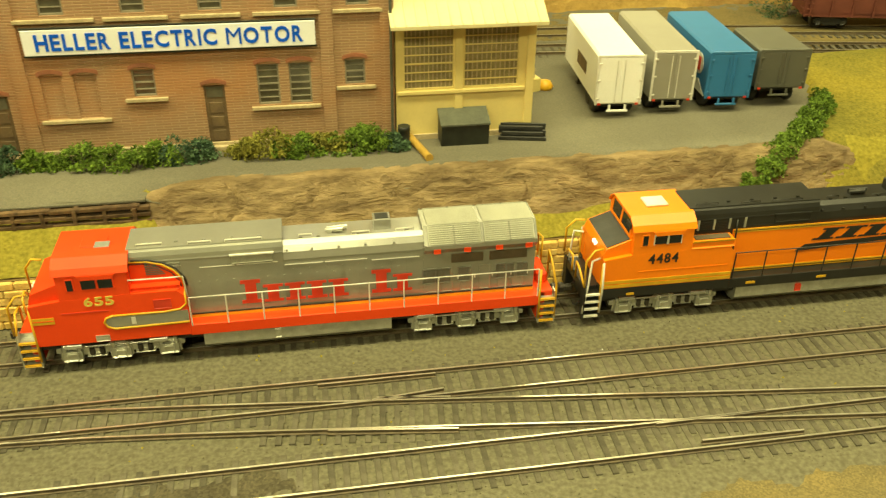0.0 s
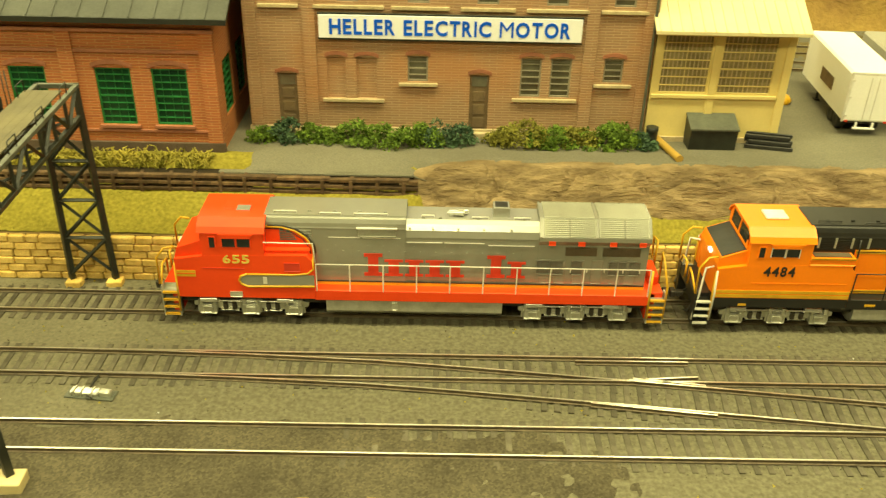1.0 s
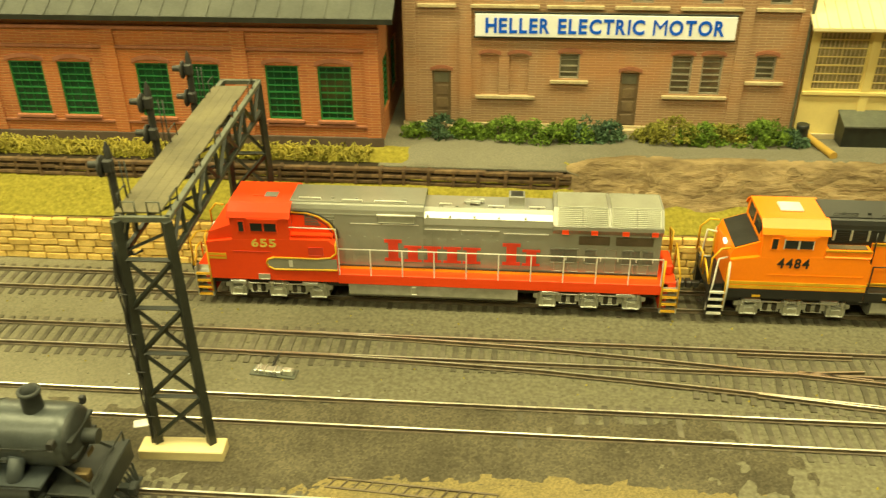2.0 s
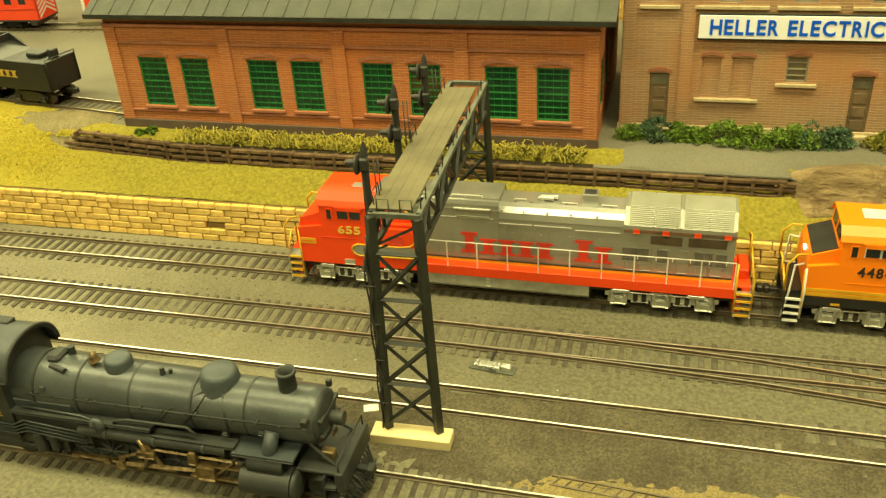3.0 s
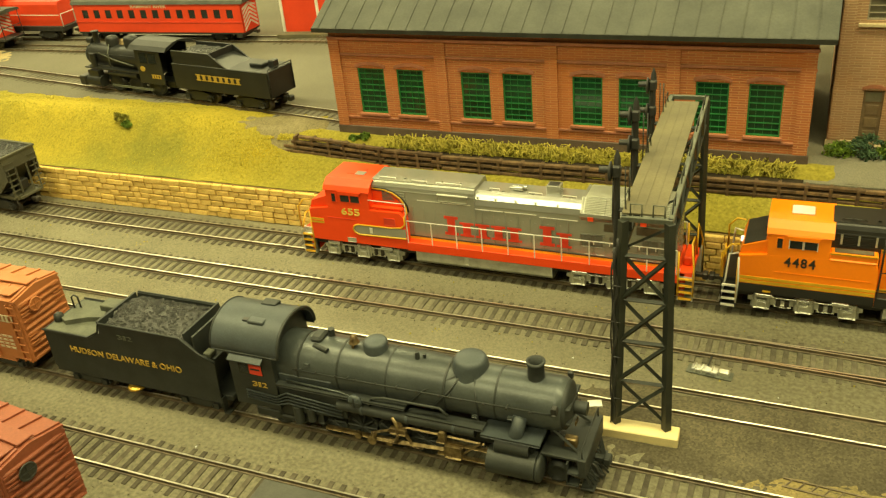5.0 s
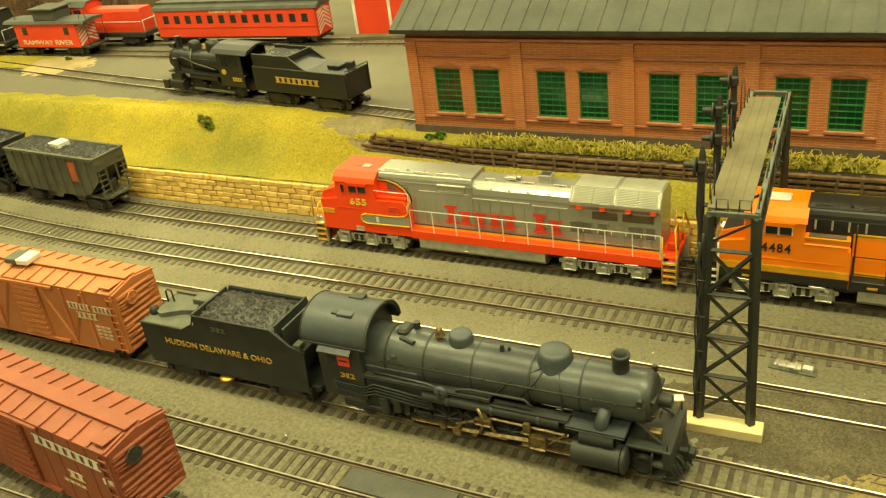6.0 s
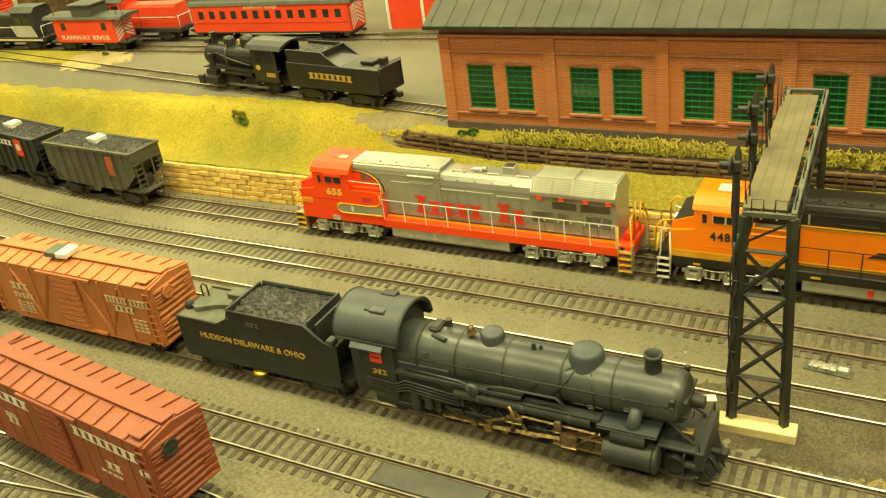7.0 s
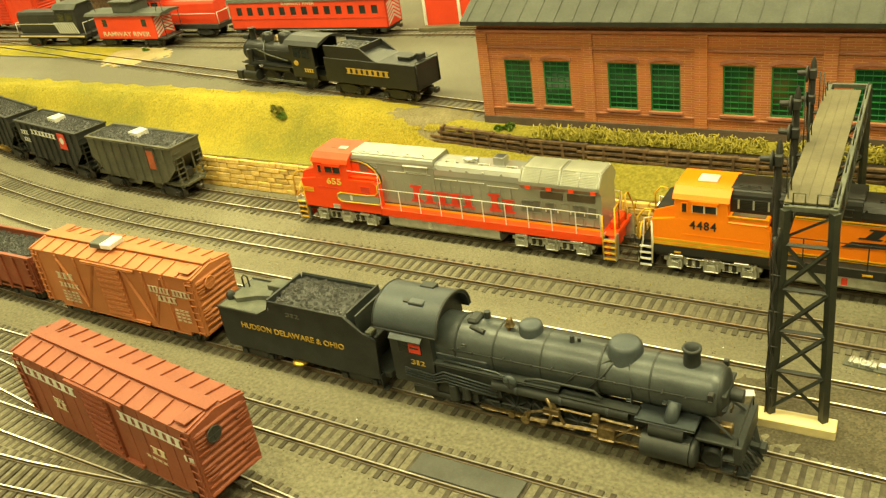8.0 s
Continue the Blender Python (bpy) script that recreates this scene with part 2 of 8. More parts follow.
turf_olive = mat("olive_turf", (0.215, 0.175, 0.028), (0.145, 0.13, 0.026), 0.95, scale=15, fine=450, bump=0.7, speck=(800, 0.8), dist=0.001, spec=0.1)
turf_yellow = mat("yellow_tuft", (0.42, 0.325, 0.032), (0.27, 0.235, 0.035), 0.95, scale=14, fine=1200, bump=0.3, spec=0.1)
turf_green = mat("green_tuft", (0.265, 0.235, 0.03), (0.185, 0.175, 0.028), 0.95, scale=14, fine=1200, bump=0.3, spec=0.1)
straw = mat("straw_tuft", (0.40, 0.33, 0.06), (0.25, 0.22, 0.045), 0.95, scale=80, fine=1500, bump=0.4, spec=0.1)
rock = mat("carved_rock", (0.31, 0.225, 0.12), (0.14, 0.098, 0.052), 0.9, scale=90, fine=420, bump=1.0, dist=0.002, spec=0.15)
bedding = rock.node_tree.nodes.new("ShaderNodeMapping")
bedding.inputs["Scale"].default_value = (0.42, 1.0, 1.5)
for n in list(rock.node_tree.nodes):
    if n.bl_idname == "ShaderNodeTexCoord":
        rock.node_tree.links.new(n.outputs["Object"], bedding.inputs["Vector"])
for n in list(rock.node_tree.nodes):
    if n.bl_idname == "ShaderNodeTexNoise":
        rock.node_tree.links.new(bedding.outputs["Vector"], n.inputs["Vector"])
far_rock = mat("ochre_rock", (0.42, 0.28, 0.08), (0.22, 0.13, 0.05), 0.9, scale=14, fine=200, bump=0.8, dist=0.003, spec=0.1)


def blend_along(m, other, lo, hi, patchy, axis=0):
    """One ground cover giving way to another along the layout's length, with a ragged edge."""
    nt = m.node_tree
    bs = nt.nodes["Principled BSDF"]
    first = bs.inputs["Base Color"].links[0].from_socket
    tc = nt.nodes.new("ShaderNodeTexCoord")
    sx = nt.nodes.new("ShaderNodeSeparateXYZ")
    nt.links.new(tc.outputs["Object"], sx.inputs[0])
    ragged = nt.nodes.new("ShaderNodeTexNoise")
    ragged.inputs["Scale"].default_value, ragged.inputs["Detail"].default_value = 11.0, 8.0
    nt.links.new(tc.outputs["Object"], ragged.inputs["Vector"])
    shift = nt.nodes.new("ShaderNodeMath")
    shift.operation, shift.inputs[1].default_value, shift.inputs[2].default_value = "MULTIPLY_ADD", patchy, -patchy / 2
    nt.links.new(ragged.outputs["Fac"], shift.inputs[0])
    add = nt.nodes.new("ShaderNodeMath")
    nt.links.new(sx.outputs[axis], add.inputs[0])
    nt.links.new(shift.outputs[0], add.inputs[1])
    ramp = nt.nodes.new("ShaderNodeMapRange")
    ramp.inputs["From Min"].default_value, ramp.inputs["From Max"].default_value = lo, hi
    nt.links.new(add.outputs[0], ramp.inputs["Value"])
    fine = nt.nodes.new("ShaderNodeTexNoise")
    fine.inputs["Scale"].default_value, fine.inputs["Detail"].default_value = 500.0, 4.0
    nt.links.new(tc.outputs["Object"], fine.inputs["Vector"])
    shade = nt.nodes.new("ShaderNodeValToRGB")
    shade.color_ramp.elements[0].position, shade.color_ramp.elements[1].position = 0.32, 0.68
    shade.color_ramp.elements[0].color, shade.color_ramp.elements[1].color = (*[c * 0.72 for c in other], 1), (*[c * 1.22 for c in other], 1)
    nt.links.new(fine.outputs["Fac"], shade.inputs["Fac"])
    mx = nt.nodes.new("ShaderNodeMix")
    mx.data_type = "RGBA"
    nt.links.new(ramp.outputs["Result"], mx.inputs[0])
    nt.links.new(first, mx.inputs[6])
    nt.links.new(shade.outputs["Color"], mx.inputs[7])
    nt.links.new(mx.outputs[2], bs.inputs["Base Color"])


blend_along(ballast, (0.162, 0.148, 0.102), 0.25, 0.15, 0.12, 1)
blend_along(ballast, (0.136, 0.125, 0.084), -0.44, -0.18, 0.4)
blend_along(turf, (0.225, 0.19, 0.03), -0.60, -0.47, 0.2)
bush_green = mat("bush_green", (0.205, 0.31, 0.045), (0.06, 0.105, 0.02), 0.9, scale=260, fine=1500, bump=0.5, spec=0.1)
bush_dark = mat("bush_blue_green", (0.12, 0.195, 0.10), (0.045, 0.08, 0.05), 0.9, scale=160, fine=1500, bump=0.5, spec=0.1)
bush_olive = mat("bush_olive", (0.30, 0.28, 0.05), (0.16, 0.155, 0.035), 0.9, scale=160, fine=1500, bump=0.5, spec=0.1)
slate = mat("slate_grey", (0.085, 0.085, 0.075), (0.06, 0.06, 0.053), 0.55, scale=60, fine=900)
tie_wood = mat("tie_wood", (0.112, 0.097, 0.070), (0.062, 0.053, 0.038), 0.9, scale=150, fine=1600, bump=0.4, per=0.3, spec=0.2)
tie_dusty = mat("dusty_tie_wood", (0.128, 0.115, 0.083), (0.080, 0.071, 0.051), 0.9, scale=150, fine=1600, bump=0.4, per=0.25, spec=0.2)
crib_wood = mat("crib_timber", (0.165, 0.105, 0.056), (0.075, 0.048, 0.03), 0.85, scale=180, fine=1500, bump=0.5, per=0.3, spec=0.2)
# earth coloured near black, for the shade in the crib wall's gaps
earth_dark = mat("shaded_gap_earth", (0.035, 0.027, 0.018), rough=0.95, scale=120, fine=900, bump=0.4, spec=0.1)
rail_steel = mat("rail_steel", (0.70, 0.655, 0.56), (0.54, 0.49, 0.39), 0.32, 0.75, scale=60, fine=900, bump=0.03)
rail_side = mat("weathered_rail", (0.15, 0.115, 0.068), (0.085, 0.065, 0.042), 0.7, 0.2, scale=200, fine=1500)
stone = mat("yellow_stone", (0.80, 0.57, 0.19), (0.60, 0.39, 0.10), 0.85, scale=110, fine=900, bump=0.6, per=0.14, dist=0.0006, spec=0.2)
stone_joint = mat("stone_joint", (0.24, 0.155, 0.05), rough=0.95, scale=120, fine=900, bump=0.4)
red_brick = brick_mat("red_brick", (0.44, 0.14, 0.045), (0.35, 0.105, 0.04), (0.50, 0.25, 0.10), (0.52, 0.155, 0.03), 0.0085, 0.00155)
brown_brick = brick_mat("brown_brick", (0.38, 0.225, 0.125), (0.325, 0.19, 0.105), (0.47, 0.315, 0.18), (0.46, 0.19, 0.06), 0.0085, 0.00155)
brick_trim = mat("plain_brick_trim", (0.37, 0.14, 0.075), (0.26, 0.10, 0.055), 0.8, scale=100, fine=900, bump=0.2)
soot_trim = mat("sooty_base", (0.11, 0.075, 0.055), rough=0.85, scale=80, fine=900)
sill_stone = mat("sill_stone", (0.52, 0.42, 0.25), (0.38, 0.30, 0.18), 0.8, scale=150, fine=1000)
roof_black = mat("roof_felt", (0.078, 0.082, 0.068), (0.05, 0.053, 0.045), 0.75, scale=40, fine=700, bump=0.2)
green_paint = mat("green_window_paint", (0.02, 0.20, 0.05), (0.015, 0.13, 0.035), 0.45, scale=150, fine=900, bump=0.05)
green_glass = mat("dark_green_pane", (0.012, 0.075, 0.03), (0.008, 0.04, 0.02), 0.15, scale=80, fine=500, bump=0.02)
dark_pane = mat("dark_pane", (0.15, 0.14, 0.095), (0.09, 0.083, 0.06), 0.2, scale=90, fine=500, bump=0.02)
grey_paint = mat("grey_window_paint", (0.30, 0.27, 0.20), rough=0.6, scale=90, fine=700)
door_brown = mat("brown_door", (0.18, 0.12, 0.06), (0.12, 0.08, 0.045), 0.7, scale=120, fine=900)
cream = mat("cream_paint", (0.74, 0.60, 0.23), (0.66, 0.53, 0.21), 0.6, scale=40, fine=800, bump=0.06)
cream_roof = mat("cream_metal_roof", (0.72, 0.64, 0.37), (0.62, 0.55, 0.33), 0.45, scale=40, fine=700, bump=0.06)
louvre_grey = mat("yellowed_shade", (0.32, 0.26, 0.12), (0.19, 0.155, 0.075), 0.6, scale=120, fine=700)
sign_white = mat("sign_white", (0.86, 0.88, 0.93), (0.8, 0.82, 0.88), rough=0.5, scale=30, fine=900, bump=0.03)
sign_blue = mat("sign_blue", (0.003, 0.11, 0.80), rough=0.6, scale=60, fine=900, bump=0.03, spec=0.2)
dull_black = mat("dull_black", (0.03, 0.03, 0.028), (0.018, 0.018, 0.017), 0.55, scale=120, fine=1200)
steel_dark = mat("dark_painted_steel", (0.024, 0.028, 0.021), (0.012, 0.014, 0.011), 0.5, scale=120, fine=1200, bump=0.12)
steel_grey = mat("grey_green_steel", (0.105, 0.112, 0.085), (0.065, 0.07, 0.055), 0.55, scale=120, fine=1200, bump=0.12)
plank_tan = mat("tan_planks", (0.15, 0.128, 0.07), (0.095, 0.082, 0.047), 0.85, scale=45, fine=900, bump=0.12)
cream_wood = mat("bare_wood_block", (0.66, 0.55, 0.28), (0.56, 0.46, 0.24), 0.7, scale=60, fine=900, bump=0.1)
coal = mat("coal", (0.05, 0.05, 0.047), (0.016, 0.016, 0.015), 0.34, scale=420, fine=1800, bump=0.6)

ceiling_light(-1150, 120, 22)
ceiling_light(350, 120, 22)
ceiling_light(-1300, 1750, 24)
ceiling_light(150, 1750, 24)
ceiling_light(-450, -850, 18)
ceiling_light(-2300, 950, 14)
ceiling_light(-2300, 2100, 14)

# ---- the room ----
single("floor", Shape().box(-4000, -3000, -1120, 3000, 3000, -1100), plaster, "plain dull floor of the club room", "floor", kind="structure")
single("ceiling", Shape().box(-4000, -3000, 1335, 3000, 3000, 1400), plaster, "plain pale ceiling of the club room", "ceiling", kind="structure")
single("wall_north", Shape().box(-4000, 3000, -1100, 3000, 3100, 1335), plaster, "plain painted room wall", "wall", kind="structure")
single("wall_south", Shape().box(-4000, -3100, -1100, 3000, -3000, 1335), plaster, "plain painted room wall", "wall", kind="structure")
single("wall_west", Shape().box(-4100, -3100, -1100, -4000, 3100, 1335), plaster, "plain painted room wall", "wall", kind="structure")
single("wall_east", Shape().box(3000, -3100, -1100, 3100, 3100, 1335), plaster, "plain painted room wall", "wall", kind="structure")

# ---- ground ----
def nz(x, y, s, seed=0.0):
    return noise.noise(Vector((x / s + seed, y / s - seed, seed)))


def smooth(a, b, x):
    t = min(1.0, max(0.0, (x - a) / (b - a)))
    return t * t * (3 - 2 * t)


def sheet(x0, x1, y0, y1, step, height, stepy=None):
    s = Shape()
    stepy = stepy or step
    nx, ny = int(round((x1 - x0) / step)), int(round((y1 - y0) / stepy))
    v = []
    for j in range(ny + 1):
        for i in range(nx + 1):
            x, y = x0 + (x1 - x0) * i / nx, y0 + (y1 - y0) * j / ny
            v.append((x, y, height(x, y)))
    f = [(j * (nx + 1) + i, j * (nx + 1) + i + 1, (j + 1) * (nx + 1) + i + 1, (j + 1) * (nx + 1) + i) for j in range(ny) for i in range(nx)]
    return s.add(v, f, 0, True)


TERRACE = 51.0


def wall_line(x):
    """Front of the stone wall; it swings back to the far left."""
    return 372 + 0.00022 * max(0.0, -680 - x) ** 2 * 0.5


def bend(x):
    """How far the yard tracks swing back at the far left."""
    return 0.00035 * max(0.0, -690 - x) ** 2


def yard_height(x, y):
    z = -0.6 + 0.5 * nz(x, y, 30) + 0.25 * nz(x, y, 8, 3)
    for c in YARD_TRACKS.values():
        d = abs(y - c - bend(x))
        z += 0.55 * (1 - smooth(17, 24, d))
    return z


single("ground", sheet(-1500, 700, -150, 392, 6, yard_height), ballast, "sandy grey ballast and dirt of the rail yard", "ground", kind="structure", clean=False)


def bank_height(x, y):
    w = wall_line(x)
    up = (y - w) / (426 - w)
    low = 26.5 + 12 * smooth(0.0, 0.62, up)
    straight = 26.5 + (TERRACE - 26.0) * smooth(0.05, 0.98, up)
    fenced = low if y < 411 else 46.5 + 4.0 * smooth(407, 424, y)
    k = smooth(-562, -535, x) * (1 - smooth(-95, -70, x))
    z = straight * (1 - k) + fenced * k
    hump = 6.0 * smooth(-560, -640, x) * math.exp(-((y - 428) / 22.0) ** 2)
    z += hump
    if y > 426:
        z = TERRACE + hump - 1.2 * smooth(440, 470, y) - 5 * smooth(-520, -505, x)
    z -= 9 * smooth(-84, -72, x) * (1 - smooth(296, 308, x)) * smooth(391, 397, y + 4 * nz(x, y, 25, 3))
    return z + 0.9 * nz(x, y, 22, 5) + 0.5 * nz(x, y, 7, 9)


single("grass_bank", sheet(-1500, 700, 374, 470, 4, bank_height), turf, "yellow-green turf bank between the stone wall and the terrace", "bank", kind="structure", clean=False)


def terrace_height(x, y):
    return TERRACE + 0.35 * nz(x, y, 40, 2) + 0.15 * nz(x, y, 9, 4) - 14 * smooth(300, 420, x) * (1 - smooth(500, 620, y)) - 1.5 * (1 - smooth(424, 432, y))


single("terrace", sheet(-1600, 900, 424, 1500, 9, terrace_height), gravel, "grey gravel terrace carrying the factory buildings", "ground", kind="structure", clean=False)


def rock_height(x, y):
    u = (y - 384) / 36.0
    w = y + 3.0 * nz(x, y, 40, 7) + 1.2 * nz(x, y, 13, 17)
    ledge = (w / 3.7) % 1.0
    strata = 5.0 * ledge ** 3 * (0.75 + nz(x * 0.5, y * 0.3, 18, 21)) + 4.6 * abs(nz(x * 0.3, y * 1.7, 8, 11)) + 2.6 * nz(x * 0.4, y * 2.2, 3.4, 15) - 6.0 * smooth(0.09, 0.0, abs(nz(x * 0.35, y, 26, 41))) - 4.5 * smooth(0.10, 0.0, abs(nz(x * 0.4, y, 15, 61))) - 1.2
    end = smooth(-92, -60, x) * (1 - smooth(285, 315, x))
    top = 25 + (TERRACE + 0.6 - 25) * smooth(0.0, 0.86, u)
    return top - 5 * (1 - end) + strata * end * smooth(0.0, 0.15, u) * (1 - smooth(0.68, 0.86, u))


single("rock_bank", sheet(-92, 318, 384, 424, 1.1, rock_height, 0.8), rock, "carved tan rock face below the gravel lot", "rock", kind="structure", clean=False)


def side_slope(x, y):
    u = smooth(250 + (y - 400) * 0.45, 420 + (y - 400) * 0.4, x)
    return 27 + 26 * smooth(372, 430, y) - 1.0 + 3.0 * u + 1.2 * nz(x, y, 20, 31)


single("grass_slope", sheet(270, 720, 376, 560, 5, lambda x, y: side_slope(x, y) if x > 285 + (y - 400) * 0.42 + 4 * nz(x, y, 15) else 20), turf_olive, "olive turf slope beside the gravel lot", "bank", kind="structure", clean=False)

# patches of other soil on the yard floor
def patch(name, x0, x1, y0, y1, material, label, lift=0.5, base=None, edge=10):
    base = base or yard_height
    cx, cy, rx, ry = (x0 + x1) / 2, (y0 + y1) / 2, (x1 - x0) / 2, (y1 - y0) / 2
    def h(x, y):
        d = math.hypot((x - cx) / rx, (y - cy) / ry) + 0.3 * nz(x, y, 24, 8) + 0.3 * nz(x, y, 7, 2) + 0.15 * nz(x, y, 3, 5)
        return base(x, y) + lift * (1 - smooth(0.7, 1.0, d)) - 2.0 * smooth(0.85, 1.05, d)
    single(name, sheet(x0 - 4, x1 + 4, y0 - 4, y1 + 4, 3, h), material, label, "ground patch", kind="structure", clean=False)


patch("dirt_patch", -345, 30, 196, 262, dirt, "dark dirt worn between the yard tracks", 0.7)
patch("sand_patch", -215, 20, 180, 222, ochre, "ochre sand strewn along the yard floor", 0.75)
patch("back_field", 130, 720, 565, 700, ochre, "ochre field round the back tracks", 0.6, terrace_height)
patch("sand_patch", 60, 420, 186, 226, ochre, "ochre sand strewn along the yard floor", 0.45)

patch("dirt_crossing", -1046, -950, 508, 582, sand_pale, "pale sandy road crossing beside the caboose", 1.0, terrace_height)

patch("bare_earth", -590, -505, 410, 452, earth_dust, "bare trodden earth on the bank by the workshop", 0.7, bank_height)

# ---- railway tracks ----
def rail_path(pts, off):
    out = []
    for i, p in enumerate(pts):
        a, b = pts[max(i - 1, 0)], pts[min(i + 1, len(pts) - 1)]
        d = Vector((b[0] - a[0], b[1] - a[1])).normalized()
        out.append((p[0] - d.y * off, p[1] + d.x * off))
    return out


def rail_shape(pts, z0, z1, w=0.86):
    """A rail: flat foot, thin web, head with a bright top."""
    prof = [(-1.0, z0), (1.0, z0), (1.0, z0 + 0.3), (0.3, z0 + 0.5), (0.3, z1 - 0.8), (w / 2, z1 - 0.65), (w / 2, z1), (-w / 2, z1), (-w / 2, z1 - 0.65), (-0.3, z1 - 0.8), (-0.3, z0 + 0.5), (-1.0, z0 + 0.3)]
    s = Shape()
    n = len(prof)
    v = []
    for i, p in enumerate(pts):
        a, b = pts[max(i - 1, 0)], pts[min(i + 1, len(pts) - 1)]
        d = Vector((b[0] - a[0], b[1] - a[1])).normalized()
        v += [(p[0] - d.y * q[0], p[1] + d.x * q[0], q[1]) for q in prof]
    for i in range(len(pts) - 1):
        for k in range(n):
            s.f.append([i * n + k, i * n + (k + 1) % n, (i + 1) * n + (k + 1) % n, (i + 1) * n + k])
            s.m.append(0 if k == 6 else 1)
            s.s.append(False)
    s.v = v
    s.f += [list(range(n)), list(range(len(v) - n, len(v)))]
    s.m += [1, 1]
    s.s += [False, False]
    return s


tie_mesh = Shape().box(-1.3, -15, -1.2, 1.3, 15, 0.0, 0.15).mesh("tie", [tie_wood])
dusty_tie_mesh = Shape().box(-1.3, -15, -1.2, 1.3, 15, 0.0, 0.15).mesh("tie", [tie_dusty])
rnd = random.Random(4)


def track(pts, label, ties=None, z=0.0, mesh=None, gauge=17.3, top=0.45):
    t = thing("railway_track", label, "railway track", 0, 0, z, group="railway tracks", kind="structure")
    for off in (-gauge / 2, gauge / 2):
        part("rail", rail_shape(rail_path(pts, off), top, RAIL), [rail_steel, rail_side], t)
    if ties:
        mesh = mesh or tie_mesh
        run, k = 0.0, 0
        want = []
        for a, b in zip(pts, pts[1:]):
            L = math.hypot(b[0] - a[0], b[1] - a[1])
            while run < L:
                u = run / L
                want.append((a[0] + (b[0] - a[0]) * u, a[1] + (b[1] - a[1]) * u, math.degrees(math.atan2(b[1] - a[1], b[0] - a[0]))))
                run += 6.2
            run -= L
        for x, y, ang in want:
            if ties[0] <= x <= ties[1]:
                ob = new("tie", mesh)
                ob.parent = t
                ob.matrix_basis = pose((x + rnd.uniform(-0.3, 0.3)) * MM, (y + rnd.uniform(-0.5, 0.5)) * MM, (top + rnd.uniform(-0.15, 0.05)) * MM, 0, 0, ang + rnd.uniform(-1.2, 1.2))
    return t


def yard_pts(c, x0, x1):
    xs = [x0 + (x1 - x0) * i / 40 for i in range(41)]
    return [(x, c + bend(x)) for x in xs]


# ---- retaining wall of yellow stone blocks ----
def stone_wall():
    w = tagged(new("stone_wall", None), "low retaining wall of rough yellow stone blocks", "wall", kind="structure")
    xs = [-1500 + 20 * i for i in range(111)]
    s = Shape()
    v = []
    for x in xs:
        y = wall_line(x)
        v += [(x, y + 1.0, -2), (x, y + 1.0, 26), (x, y + 8, 26), (x, y + 8, -2)]
    s.add(v, [(4 * i + k, 4 * i + (k + 1) % 4, 4 * i + 4 + (k + 1) % 4, 4 * i + 4 + k) for i in range(110) for k in range(4)])
    part("core", s, stone_joint, w)
    r = random.Random(11)
    kinds = {L: Shape().box(-L / 2 + 0.22, -1.2, -1.98, L / 2 - 0.22, 2.0, 1.98, 0.5).mesh("stone_block", [stone]) for L in (7, 9, 11, 13, 16)}
    rest = Shape()
    for row in range(6):
        x = -1490 + r.uniform(0, 9)
        while x < 690:
            L = r.choice((7, 9, 9, 11, 11, 13, 16))
            cx, z = x + L / 2, 1.7 + 4.4 * row + r.uniform(-0.2, 0.2)
            y = wall_line(cx) + r.uniform(-0.3, 0.35)
            if r.random() > 0.003:
                if -715 < cx < -235:
                    ob = new("stone_block", kinds[L])
                    ob.parent = w
                    ob.matrix_basis = pose(cx * MM, y * MM, z * MM, r.uniform(-4, 4), r.uniform(-1.2, 1.2), r.uniform(-1.8, 1.8))
                else:
                    rest.box(cx - L / 2 + 0.22, y - 1.2, z - 1.98, cx + L / 2 - 0.22, y + 2, z + 1.98, 0.5)
            x += L
    tagged(part("far_blocks", rest, stone, w, clean=False), "row upon row of yellow stone blocks", kind="stuff")


# ---- timber crib wall ----
def crib_wall():
    w = thing("crib_wall", "low crib wall of dark brown weathered timbers", "timber wall", kind="structure")
    def y_at(x):
        return 404.5 + 9 * smooth(-440, -545, x)
    def z_at(x):
        return 35.0 + 3.5 * smooth(-380, -540, x) - 1.5 * smooth(-200, -90, x)
    r = random.Random(5)
    post = Shape().box(-1.0, -3.7, -2.0, 1.0, 3.0, 12.4, 0.25).mesh("post", [crib_wood])
    x = -531.0
    while x < -84:
        ob = new("post", post)
        ob.parent = w
        ob.matrix_basis = pose(x * MM, y_at(x) * MM, z_at(x) * MM, r.uniform(-2, 2), r.uniform(-3, 3), r.uniform(-4, 4))
        x += 14.2 + r.uniform(-0.8, 0.8)
    for row in range(4):
        x = -548.0 + row * 7
        while x < -86:
            L = r.choice((28.4, 42.6, 42.6))
            x1 = min(x + L, -82)
            y, y1 = y_at(x), y_at(x1)
            ang = math.degrees(math.atan2(y1 - y, x1 - x))
            ob = new("timber", Shape().box(0, -1.3, -1.0, x1 - x + 0.6, 1.6, 1.0, 0.25).mesh("timber", [crib_wood]))
            ob.parent = w
            ob.matrix_basis = pose(x * MM, (y - 2.2) * MM, (z_at(x) + 0.6 + 3.75 * row + r.uniform(-0.2, 0.2)) * MM, r.uniform(-3, 3), r.uniform(-0.5, 0.5), ang)
            x += L
    # fill behind the timbers, its dark colour standing in for shade between them
    back = Shape()
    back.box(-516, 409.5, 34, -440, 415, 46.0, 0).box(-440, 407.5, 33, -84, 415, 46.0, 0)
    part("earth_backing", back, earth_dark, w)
    part("edge_soil", Shape().box(-190, 406.6, 45.8, -84, 410.5, 47.5, 0.4), gravel, w)


